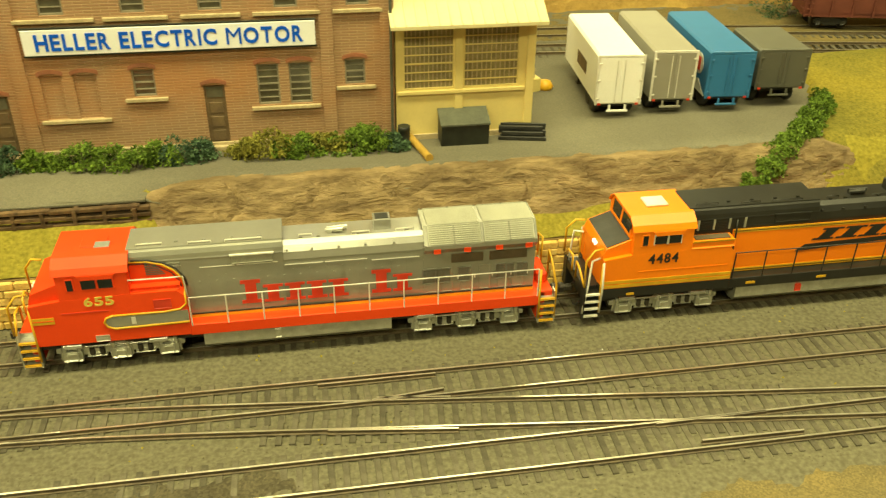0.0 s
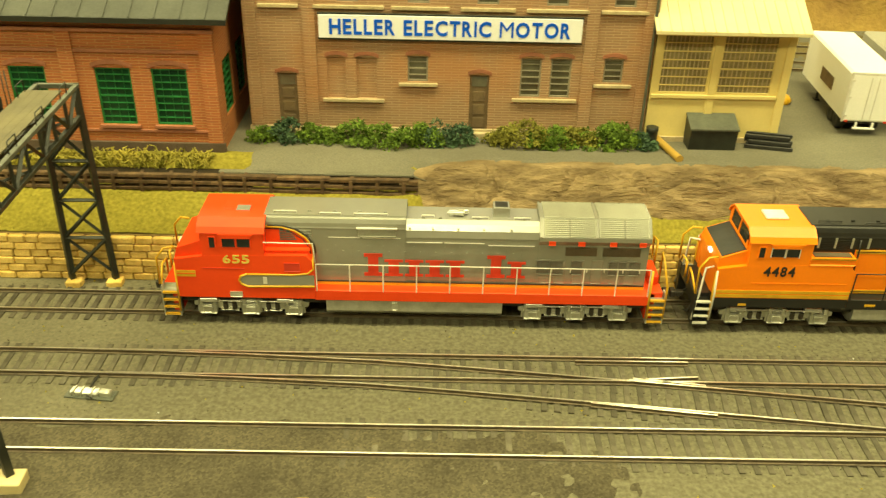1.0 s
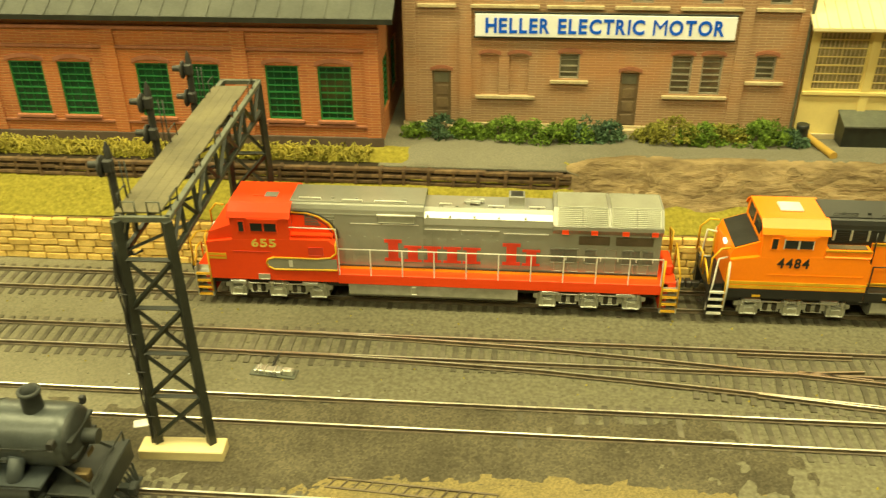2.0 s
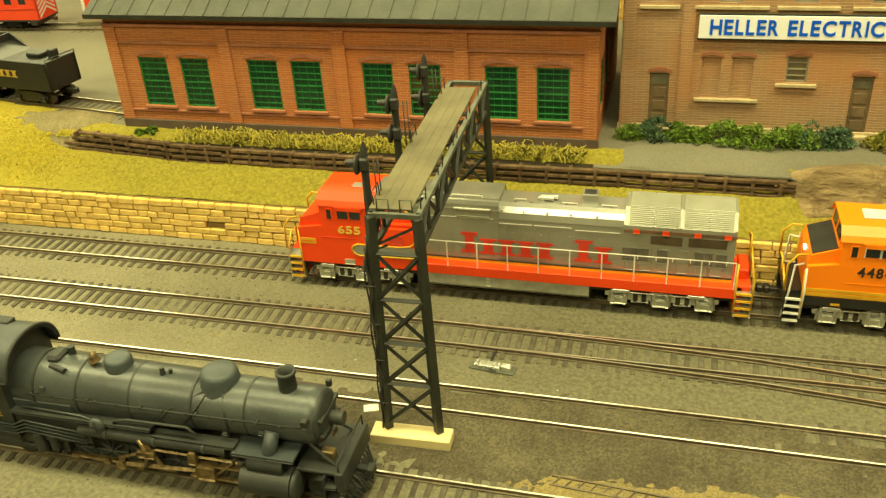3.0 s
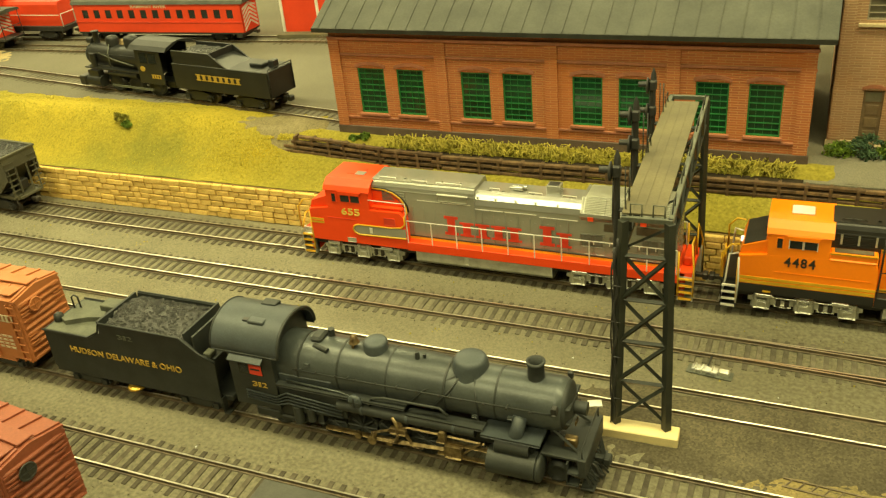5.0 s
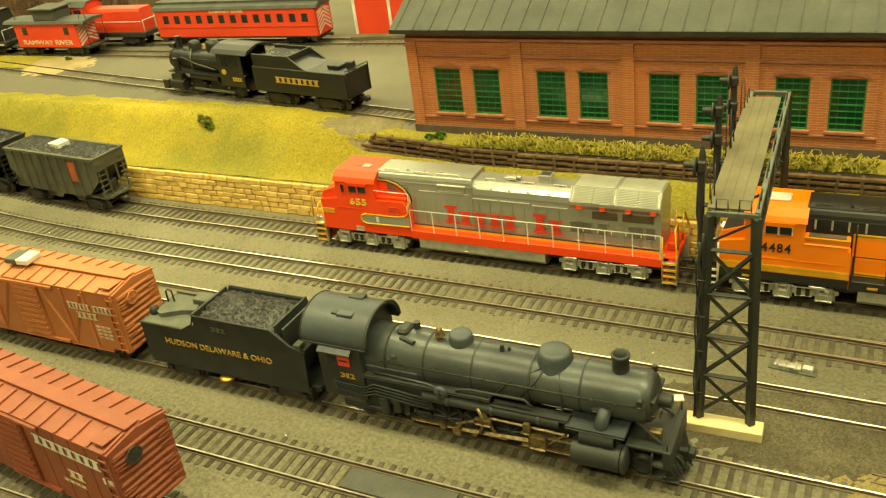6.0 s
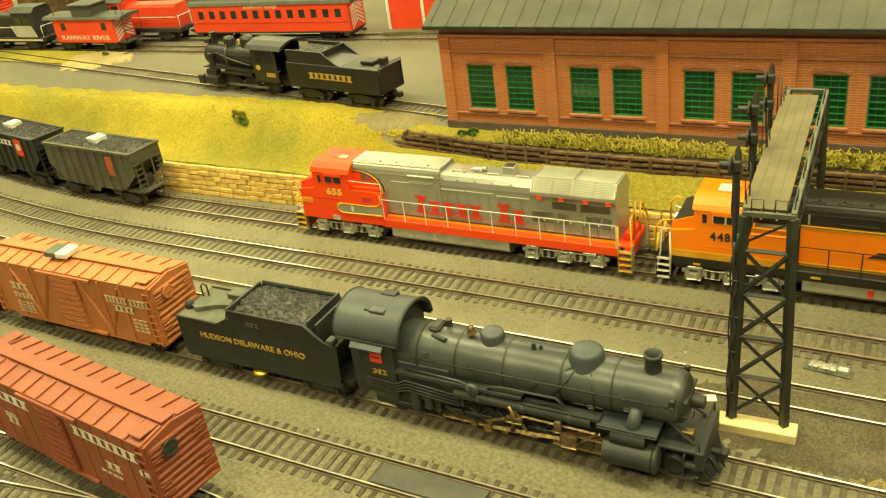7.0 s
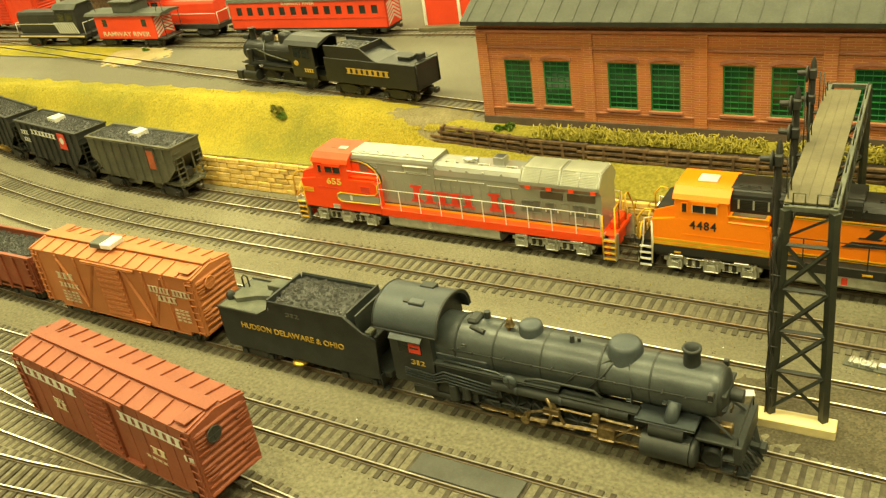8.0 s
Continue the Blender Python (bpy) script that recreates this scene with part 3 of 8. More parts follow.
# ---- buildings ----
def arch(x0, x1, z, rise, y0, y1, thick, n=8):
    """A flat brick arch over an opening."""
    lo = [(x0 + (x1 - x0) * i / n, z + rise * (1 - (2 * i / n - 1) ** 2)) for i in range(n + 1)]
    hi = [(p[0], p[1] + thick) for p in reversed(lo)]
    return Shape().prism(lo + hi, "y", y0, y1)


def punched(x0, x1, z0, z1, holes, y0, y1):
    """A front wall with rectangular openings right through it, one closed mesh."""
    xs = sorted({x0, x1, *[h[0] for h in holes], *[h[1] for h in holes]})
    zs = sorted({z0, z1, *[max(z0, h[2]) for h in holes], *[h[3] for h in holes]})
    def solid(i, k):
        if not (0 <= i < len(xs) - 1 and 0 <= k < len(zs) - 1):
            return False
        cx, cz = (xs[i] + xs[i + 1]) / 2, (zs[k] + zs[k + 1]) / 2
        return not any(h[0] < cx < h[1] and h[2] < cz < h[3] for h in holes)
    n = len(zs)
    v = [(x, y, z) for y in (y0, y1) for x in xs for z in zs]
    m = len(xs) * n
    f = []
    for i in range(len(xs) - 1):
        for k in range(n - 1):
            if solid(i, k):
                a, b, c, d = i * n + k, (i + 1) * n + k, (i + 1) * n + k + 1, i * n + k + 1
                f += [(a, b, c, d), (m + a, m + d, m + c, m + b)]
                for (p, q), other in (((a, b), (i, k - 1)), ((b, c), (i + 1, k)), ((c, d), (i, k + 1)), ((d, a), (i - 1, k))):
                    if not solid(*other):
                        f.append((p, q, m + q, m + p))
    return Shape().add(v, f)


def window(parent, x0, x1, z0, z1, y, rows, cols, paint, pane, label=""):
    f = Shape()
    f.box(x0, y, z0, x0 + 0.9, y + 1.2, z1).box(x1 - 0.9, y, z0, x1, y + 1.2, z1)
    f.box(x0 + 0.9, y, z0, x1 - 0.9, y + 1.2, z0 + 1.0).box(x0 + 0.9, y, z1 - 1.0, x1 - 0.9, y + 1.2, z1)
    w = part("window", f, paint, parent, label)
    for i in range(1, rows):
        z = z0 + (z1 - z0) * i / rows
        t = 0.55 if i != rows // 2 else 0.85
        part("bar", Shape().box(x0 + 0.9, y + 0.25, z - t / 2, x1 - 0.9, y + 0.95, z + t / 2), paint, w)
    for i in range(1, cols):
        x = x0 + (x1 - x0) * i / cols
        part("upright", Shape().box(x - 0.11, y + 0.45, z0 + 1, x + 0.11, y + 0.9, z1 - 1), paint, w)
    part("pane", Shape().box(x0 + 0.9, y + 1.0, z0 + 1, x1 - 0.9, y + 1.4, z1 - 1), pane, w)
    return w


def brick_workshop():
    b = thing("brick_workshop", "long red brick workshop with green steel windows and dark roof", "building", 0, 0, 0)
    wins = [(-481, -461), (-451.5, -432), (-405, -385), (-376, -356.5), (-330, -311), (-301, -281.5), (-255, -236), (-225, -206)]
    Y, T = 426.0, 4.0
    holes = [(a, c, 66, 98) for a, c in wins]
    part("front_wall", punched(-500, -190, 50, 124, holes, Y, Y + T), red_brick, b)
    side_holes = [(440, 462, 66, 98), (474, 496, 66, 98)]
    s = punched(Y + T, 560, 50, 124, side_holes, 0, 1)
    e = Shape()
    e.v = [(-190 - T + T * p[1], p[0], p[2]) for p in s.v]
    e.f, e.m, e.s = s.f, s.m, s.s
    part("end_wall", e, red_brick, b)
    part("end_wall", Shape().box(-500, Y + T, 50, -500 + T, 560, 124), red_brick, b)
    part("back_wall", Shape().box(-500 + T, 556, 50, -190 - T, 560, 124), red_brick, b)
    for x in (-500, -190 - 3.2):
        part("gable", Shape().prism([(Y + T, 124), (560, 124), (493, 160)], "x", x, x + 3), red_brick, b)
    part("plinth", Shape().box(-501.2, Y - 1.4, 49, -188.8, Y + 0.2, 56, 0.2), soot_trim, b)
    part("water_table", Shape().box(-500.6, Y - 0.9, 61.8, -189.4, Y + 0.2, 63.2, 0.15), brick_trim, b)
    part("corbel_band", Shape().box(-500.6, Y - 1.0, 106.5, -189.4, Y + 0.2, 108.2, 0.15), brick_trim, b)
    part("corbel_band", Shape().box(-500.8, Y - 1.6, 117.5, -189.2, Y + 0.2, 119.8, 0.15), brick_trim, b)
    for x in (-496.5, -418.5, -343.3, -268.3, -194):
        part("pilaster", Shape().box(x - 4, Y - 1.2, 56.1, x + 4, Y + 0.2, 117.4, 0.1), red_brick, b)
    for a, c in wins:
        window(b, a, c, 66, 98.0, Y + 0.6, 8, 4, green_paint, green_glass, "green steel factory window")
        part("lintel", arch(a - 1.5, c + 1.5, 98.1, 2.2, Y - 0.6, Y + 0.3, 2.3), brick_trim, b)
        part("sill", Shape().box(a - 1.6, Y - 1.5, 64.2, c + 1.6, Y + 0.3, 65.9, 0.15), brick_trim, b)
    for a, c in ((440, 462), (474, 496)):
        f = Shape().box(-192, a, 66, -191, c, 66.8).box(-192, a, 97.2, -191, c, 98).box(-192, a, 66.8, -191, a + 0.8, 97.2).box(-192, c - 0.8, 66.8, -191, c, 97.2)
        w = part("window", f, green_paint, b, "green steel factory window")
        for z in (70, 74, 78, 82, 86, 90, 94):
            part("bar", Shape().box(-192, a + 0.8, z, -191.3, c - 0.8, z + 0.7), green_paint, w)
        part("upright", Shape().box(-192, (a + c) / 2, 66.8, -191.1, (a + c) / 2 + 0.6, 97.2), green_paint, w)
        part("pane", Shape().box(-193, a, 66, -192.2, c, 98), green_glass, w)
    roof = Shape()
    slope = (163.5 - 124.5) / (493 - 420.5)
    roof.prism([(420.5, 124.5), (493, 163.5), (565.5, 124.5), (565.5, 126.5), (493, 165.8), (420.5, 126.5)], "x", -509, -181)
    part("roof", roof, roof_black, b)
    for x in range(-504, -182, 13):
        part("roof_batten", Shape().prism([(420.7, 126.6), (493, 165.9), (493, 166.4), (420.7, 127.1)], "x", x, x + 0.5), roof_black, b)
    part("fascia", Shape().box(-509, 419.6, 123.6, -181, 420.4, 126.4), steel_dark, b)


def motor_works():
    b = thing("motor_works", "three-storey brown brick factory with painted name board", "building", 0, 0, 0)
    X0, X1, Y, T = -180, 49, 455.0, 4.0
    doors = [(-163, -152, 50, 87), (-53.5, -42.5, 50, 88)]
    small = [(-89, -77.5, 83.5, 98.5), (-25, -13.3, 75.5, 98.5), (-8, 3.7, 75.5, 98.5), (22, 33, 85, 99)]
    upper = [(c - 6, c + 6, 128, 152) for c in (-161, -122, -83, -45, -7, 30)]
    blind = [(-134.5, -124, 73, 97), (-118, -106.5, 73, 97)]
    part("front_wall", punched(X0, X1, 50, 178, doors + small + upper + blind, Y, Y + T), brown_brick, b)
    part("end_wall", Shape().box(X0, Y + T, 50, X0 + T, 600, 178), brown_brick, b)
    part("end_wall", Shape().box(X1 - T, Y + T, 50, X1, 600, 178), brown_brick, b)
    part("back_wall", Shape().box(X0 + T, 596, 50, X1 - T, 600, 178), brown_brick, b)
    part("roof", Shape().box(X0 + T, Y + T, 168, X1 - T, 596, 171), roof_black, b)
    part("parapet_cap", Shape().box(X0 - 1, Y - 1.5, 178, X1 + 1, Y + T + 1, 180, 0.3), sill_stone, b)
    part("plinth", Shape().box(X0 - 0.8, Y - 1.0, 49, X1 + 0.8, Y + 0.2, 55.5, 0.15), sill_stone, b, "pale yellow stone plinth")
    for x in (X0 + 4, -143.5, 13, X1 - 4):
        part("pilaster", Shape().box(x - 3.5, Y - 1.3, 55.6, x + 3.5, Y + 0.2, 171, 0.1), brown_brick, b)
    for a, c, z0, z1 in doors:
        d = part("door", Shape().box(a, Y + 1.2, 54, c, Y + 2.4, z1), door_brown, b, "weathered brown panelled door")
        for z in (56, 64, 72):
            part("panel", Shape().box(a + 2, Y + 0.85, z, c - 2, Y + 1.25, z + 6, 0.2), door_brown, d)
        part("fanlight", Shape().box(a + 1.2, Y + 0.9, z1 - 7, c - 1.2, Y + 1.25, z1 - 1.2), dark_pane, d)
        part("lintel", arch(a - 1.2, c + 1.2, z1, 1.6, Y - 0.5, Y + 0.3, 2.0), brick_trim, b)
        part("step", Shape().box(a - 2, Y - 4, 50, c + 2, Y + 1.1, 54, 0.3), sill_stone, b)
    for a, c, z0, z1 in small:
        window(b, a, c, z0, z1, Y + 1.0, 4 if z1 - z0 < 18 else 6, 1, grey_paint, dark_pane, "dusty grey sash window")
        part("lintel", arch(a - 1.2, c + 1.2, z1, 1.5, Y - 0.5, Y + 0.3, 2.0), brick_trim, b)
    for a, c, z0, z1 in upper:
        window(b, a, c, z0, z1, Y + 1.0, 6, 1, grey_paint, dark_pane, "dusty grey sash window")
    for a, c, z0, z1 in blind:
        part("bricked_window", Shape().box(a, Y + 1.2, z0, c, Y + 2.5, z1), brown_brick, b, "bricked-up window opening")
        part("lintel", arch(a - 1.2, c + 1.2, z1, 1.5, Y - 0.5, Y + 0.3, 2.0), brick_trim, b)
    for a, c, z in ((-137.5, -102.5, 72), (-94, -72, 82), (-29, 8, 74), (17, 38.5, 83.4), (-171, -149, 125.5), (-141, -102, 125.5), (-98, -66, 125.5), (-60, -30, 125.5), (-24, 10.5, 125.5), (17, 43, 125.5)):
        part("sill", Shape().box(a, Y - 1.8, z - 1.0, c, Y + 0.9, z + 0.9, 0.2), sill_stone, b, "pale stone sill")
    board = part("name_board", Shape().box(-138, Y - 2.6, 108.6, 7.3, Y - 1.2, 121.6, 0.2), sign_white, b, "white painted name board")
    part("board_frame", Shape().box(-138.6, Y - 2.3, 121.62, 7.9, Y - 1.0, 122.6, 0.1).box(-138.6, Y - 2.3, 107.6, 7.9, Y - 1.0, 108.55, 0.1), steel_dark, board)
    spell("board_letter", "HELLER ELECTRIC MOTOR", 8.6, 133, sign_blue, board, -65.6, Y - 2.75, 115.1, bold=0.03)
    part("downpipe", Shape().cyl((47, Y - 2.5, 55), (47, Y - 2.5, 170), 0.8, n=8), steel_grey, b)


def annex():
    b = thing("office_annex", "cream timber annex with large glazed windows and metal roof", "building", 0, 0, 0)
    Y = 453.5
    holes = [(53.5, 82, 80, 114.5), (87, 118.5, 80, 114.5)]
    part("front_wall", punched(49.5, 126, 50, 117, holes, Y, Y + 3), cream, b)
    part("end_wall", Shape().box(123, Y + 3, 50, 126, 560, 117), cream, b)
    part("back_wall", Shape().box(49.5, 557, 50, 123, 560, 117), cream, b)
    part("corner_post", Shape().box(122.5, Y - 1.2, 50, 127.2, Y + 0.2, 117, 0.2), cream, b)
    part("mullion_post", Shape().box(82.2, Y - 1.0, 55, 86.8, Y + 0.2, 117, 0.2), cream, b)
    part("sill", Shape().box(50, Y - 1.6, 77.8, 122, Y + 0.3, 79.8, 0.2), cream, b)
    part("plinth", Shape().box(49.6, Y - 1.0, 49, 127, Y + 0.2, 54, 0.2), sill_stone, b)
    for a, c in ((53.5, 82), (87, 118.5)):
        w = window(b, a, c, 80, 114.5, Y + 0.3, 7, 2, cream, louvre_grey, "large cream window with pale blinds")
        k = 12
        for i in range(1, k):
            x = a + (c - a) * i / k
            part("muntin", Shape().box(x - 0.3, Y + 0.95, 81, x + 0.3, Y + 1.25, 113.5), sill_stone, w)
    roof = Shape().prism([(443, 117.2), (505, 152), (565, 117.2), (565, 119), (505, 154), (443, 119)], "x", 46, 131)
    part("roof", roof, cream_roof, b)
    for x in range(48, 131, 6):
        part("roof_rib", Shape().prism([(443.2, 119.05), (505, 154.05), (505, 154.8), (443.2, 119.8)], "x", x, x + 0.7), cream_roof, b)
    part("gable", Shape().prism([(456.5, 117), (557, 117), (505, 150)], "x", 123, 125.8), cream, b)


# ---- signal bridge ----
def signal_bridge():
    g = thing("signal_bridge", "dark steel signal bridge with plank walkway spanning the tracks", "signal bridge", -245.5, 222, 0, 2.2)
    # local y runs along the span from the yard leg to the wall leg
    L, Z1, Z0, HW = 145.0, 108.0, 94.0, 9.2
    part("footing", Shape().box(-18, -6, -1.5, 17, 3.2, 4.5, 0.4), cream_wood, g, "pale bare wooden footing block")
    for x in (-10, 11):
        part("footing", Shape().box(x - 4, L - 4.5, -1.5, x + 4, L + 2, 3.0, 0.5), stone, g, "small stone footing")
    for y, zb in ((0, 4.5), (L, 3.0)):
        t = 1.6 if y == 0 else 1.4
        for s in (-1, 1):
            part("leg", Shape().bar((s * 11.2, y, zb), (s * HW, y, Z1), 2 * t), steel_dark, g)
        n = 4
        for i in range(n):
            za, zc = zb + 3 + (Z0 - zb - 5) * i / n, zb + 3 + (Z0 - zb - 5) * (i + 1) / n
            wa, wc = 11.2 - 2 * i / n, 11.2 - 2 * (i + 1) / n
            part("brace", Shape().bar((-wa, y - 0.4, za), (wc, y - 0.4, zc), 1.5), steel_dark, g)
            part("brace", Shape().bar((wa, y + 0.4, za), (-wc, y + 0.4, zc), 1.5), steel_dark, g)
            part("strut", Shape().bar((-wc, y, zc), (wc, y, zc), 1.5), steel_dark, g)
        if y == 0:
            cab = [(-11.6 + 0.9 * math.sin(k * 1.3), -2.1 - 0.3 * math.cos(k * 2.1), 6 + k * 4.5) for k in range(22)]
            part("cable", Shape().tube(cab, 0.55, 5), dull_black, g)
            part("conduit", Shape().tube([(-12.4 + 0.15 * math.sin(k), 0.6, 4.5 + k * 5) for k in range(19)], 0.9, 8), dull_black, g)
            part("wire", Shape().tube([(-13.4 + 0.3 * math.sin(k * 0.9), -0.6 - 0.3 * math.cos(k), 4.5 + k * 4) for k in range(22)], 0.4, 5), dull_black, g)
            for k in range(16):
                part("rung", Shape().cyl((-14.0, 1.6, 8 + 5.6 * k), (-10.8, 1.6, 8 + 5.6 * k), 0.3, n=5), dull_black, g)
            for k in (3, 8, 12, 16):
                zz = 6 + k * 4.5
                part("cable_tie", Shape().tube([(-13.4, -1.5, zz), (-12, -2.6, zz + 0.4), (-9.2, -2.3, zz)], 0.3, 5), dull_black, g)
    for s in (-1, 1):
        x = s * HW
        part("top_chord", Shape().box(x - 1.1, 1, Z1 - 0.8, x + 1.1, L + 3, Z1 + 1.2, 0.15), steel_grey, g)
        part("bottom_chord", Shape().box(x - 1.0, -1, Z0 - 1, x + 1.0, L + 1, Z0 + 1, 0.15), steel_dark, g)
        n = 9
        for i in range(n):
            ya, yc = L * i / n, L * (i + 1) / n
            a, c = (Z0, Z1) if i % 2 == 0 else (Z1, Z0)
            part("diagonal", Shape().bar((x, ya, a), (x, yc, c), 1.5), steel_dark, g)
            part("upright", Shape().bar((x, yc, Z0), (x, yc, Z1), 1.3), steel_dark, g)
        for i in range(0, 9, 2 if s > 0 else 4):
            y = 6 + 15.0 * i
            z = Z1 + 1.2 + (0.8 if s < 0 else 0)
            part("handrail", Shape().tube([(x, y, z), (x + s * 0.3, y, z + 5.5), (x + s * 0.3, y + 8, z + 5.5), (x, y + 8, z)], 0.28, 5), steel_dark, g)
    for y in (1.5, L + 2.5):
        part("end_beam", Shape().box(-HW - 1, y - 1, Z1 - 1, HW + 1, y + 1, Z1 + 1.2, 0.15), steel_grey, g)
    for s in (-1, 1):
        part("end_rail", Shape().tube([(s * 2.2, 2, Z1 + 1), (s * 2.2, 2, Z1 + 6.5), (s * 6.8, 2, Z1 + 6.5), (s * 6.8, 2, Z1 + 1)], 0.35, 5), steel_grey, g)
    for i in range(5):
        y = L * (i + 0.5) / 5
        part("cross_brace", Shape().bar((-HW, y - 12, Z0), (HW, y + 12, Z0), 1.1), steel_dark, g)
    for k in range(4):
        x = -10.4 + 4.2 * k
        part("walkway_plank", Shape().box(x + 0.02, 3.0, Z1 + 1.25 + 0.04 * k, x + 4.18, L - 9, Z1 + 2.0 + 0.04 * k, 0.1), plank_tan, g, "grey-tan weathered plank")
    for k, y in enumerate((17, 64, 118)):
        top = (125, 131, 127)[k]
        x = -14.8
        m = part("signal_mast", Shape().cyl((x, y, 84), (x, y, top), 1.5, 1.3, n=10), dull_black, g, "black signal mast with round targets")
        part("finial", Shape().lathe([(0.3, 6), (1.2, 3.5), (1.6, 0)], (x, y, top), n=8), dull_black, m)
        for z in ((top - 3,) if k == 0 else (top - 2.5, top - 16)):
            part("target", Shape().lathe([(0.5, 0.0), (4.0, 0.2), (4.2, 0.6), (3.9, 1.0), (0.6, 1.3)], (x - 3.2, y - 1.5, z), "x", n=18), dull_black, m)
            part("lamp_housing", Shape().box(x - 1.8, y - 3.0, z - 2.4, x + 1.8, y + 0.5, z + 2.8, 0.6), dull_black, m)
            part("lamp_hood", Shape().lathe([(1.3, -4.0), (1.5, 0.0)], (x - 3.2, y - 1.5, z + 0.6), "x", n=10), dull_black, m)
            part("hood_arm", Shape().bar((x - 7, y - 1.5, z + 1.5), (x - 3, y - 1.5, z + 1.5), 0.5), steel_grey, m)
        part("bracket", Shape().bar((x, y, Z1 - 4), (-HW, y, Z1 - 4), 1.6), dull_black, m)
        part("bracket", Shape().bar((x, y, 88), (-HW, y, Z0), 1.4), dull_black, m)
        part("feed_cable", Shape().tube([(x - 1.4, y + 0.4, top - 3), (x - 1.8, y + 0.6, 100), (x - 0.6, y + 0.4, 90), (x + 2, y, 84), (-HW, y, 86)], 0.6, 6), dull_black, m)
        part("ladder", Shape().tube([(x + 3.4, y + 1, 92), (x + 3.2, y + 1, top - 2)], 0.3, 5).tube([(x + 5.2, y + 1, 92), (x + 5.0, y + 1, top - 2)], 0.3, 5), steel_dark, m)


stone_wall()
crib_wall()
brick_workshop()
motor_works()
annex()
signal_bridge()

# ---- rolling stock ----
warm_red = mat("bright_red_paint", (0.84, 0.068, 0.008), (0.76, 0.056, 0.007), 0.5, scale=30, fine=900, bump=0.03, spec=0.3)
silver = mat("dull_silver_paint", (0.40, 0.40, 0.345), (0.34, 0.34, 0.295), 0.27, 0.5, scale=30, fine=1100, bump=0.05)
# lighter silver for bright fittings; on the mid hood roof it paints in lamp gleam
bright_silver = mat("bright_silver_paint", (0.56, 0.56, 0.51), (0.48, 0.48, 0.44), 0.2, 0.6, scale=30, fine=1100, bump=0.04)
grille = mat("radiator_mesh", (0.37, 0.37, 0.30), (0.29, 0.29, 0.235), 0.45, 0.3, scale=60, fine=2500, bump=0.4)
truck_silver = mat("truck_silver", (0.62, 0.62, 0.55), (0.44, 0.44, 0.38), 0.28, 0.6, scale=150, fine=1200, bump=0.08)
yellow_paint = mat("yellow_paint", (0.75, 0.42, 0.02), rough=0.4, scale=60, fine=900, bump=0.03)
orange_paint = mat("orange_paint", (0.95, 0.235, 0.003), (0.90, 0.215, 0.003), 0.4, scale=30, fine=900, bump=0.03, spec=0.4)
gloss_black = mat("semi_gloss_black", (0.022, 0.022, 0.02), (0.014, 0.014, 0.013), 0.38, scale=60, fine=1200, bump=0.04)
wheel_mat = mat("dark_wheel_steel", (0.09, 0.08, 0.065), (0.05, 0.045, 0.04), 0.45, 0.6, scale=150, fine=1200)
cab_glass = mat("dark_cab_glass", (0.025, 0.03, 0.03), (0.015, 0.018, 0.018), 0.08, scale=60, fine=500, bump=0.0)
lens_white = lamp_mat("lit_headlight", (1.0, 0.92, 0.7), 1.2)
off_white = mat("off_white_paint", (0.75, 0.73, 0.66), rough=0.45, scale=60, fine=900, bump=0.04)
red_dull = mat("dull_red_letter", (0.70, 0.05, 0.018), rough=0.5, scale=60, fine=900, bump=0.03)
engine_black = mat("graphite_black", (0.03, 0.034, 0.033), (0.018, 0.021, 0.02), 0.55, 0.0, scale=70, fine=1100, bump=0.12, spec=0.4)
satin_black = mat("satin_black", (0.02, 0.021, 0.02), (0.013, 0.014, 0.013), 0.42, 0.0, scale=60, fine=1200, bump=0.06, spec=0.4)
boiler_grey = mat("dusty_boiler_paint", (0.080, 0.092, 0.092), (0.043, 0.050, 0.051), 0.36, 0.15, scale=34, fine=900, bump=0.11, spec=0.45)
deck_dust = mat("dusty_deck_paint", (0.12, 0.125, 0.095), (0.07, 0.075, 0.06), 0.7, scale=90, fine=900, bump=0.15, spec=0.3)
engine_grey = mat("graphite_grey", (0.058, 0.070, 0.077), (0.039, 0.047, 0.052), 0.48, 0.1, scale=50, fine=1100, bump=0.11, spec=0.4)
brass = mat("tarnished_brass", (0.30, 0.22, 0.105), (0.13, 0.09, 0.045), 0.42, 0.7, scale=320, fine=1500, bump=0.2)
yellow_brass = mat("yellow_brass", (0.62, 0.40, 0.06), (0.5, 0.3, 0.045), 0.35, 0.6, scale=200, fine=1500, bump=0.06)
box_orange = mat("orange_brown_car_paint", (0.47, 0.165, 0.055), (0.39, 0.135, 0.045), 0.6, scale=40, fine=1000, bump=0.08)
box_red = mat("oxide_red_car_paint", (0.275, 0.072, 0.034), (0.215, 0.055, 0.026), 0.6, scale=40, fine=1000, bump=0.11)
gon_red = mat("maroon_car_paint", (0.17, 0.045, 0.03), (0.11, 0.03, 0.022), 0.6, scale=40, fine=1000, bump=0.08)
hopper_green = mat("weathered_olive_paint", (0.105, 0.10, 0.065), (0.065, 0.062, 0.045), 0.7, scale=40, fine=900, bump=0.12)
hopper_black = mat("black_car_paint", (0.03, 0.031, 0.029), (0.018, 0.019, 0.018), 0.5, scale=40, fine=900, bump=0.08)
rail_red = mat("scarlet_car_paint", (0.72, 0.058, 0.016), (0.62, 0.048, 0.014), 0.45, scale=30, fine=900, bump=0.03)
faded_red = mat("faded_red_panel", (0.42, 0.09, 0.03), (0.30, 0.075, 0.03), 0.7, scale=90, fine=900, bump=0.12)
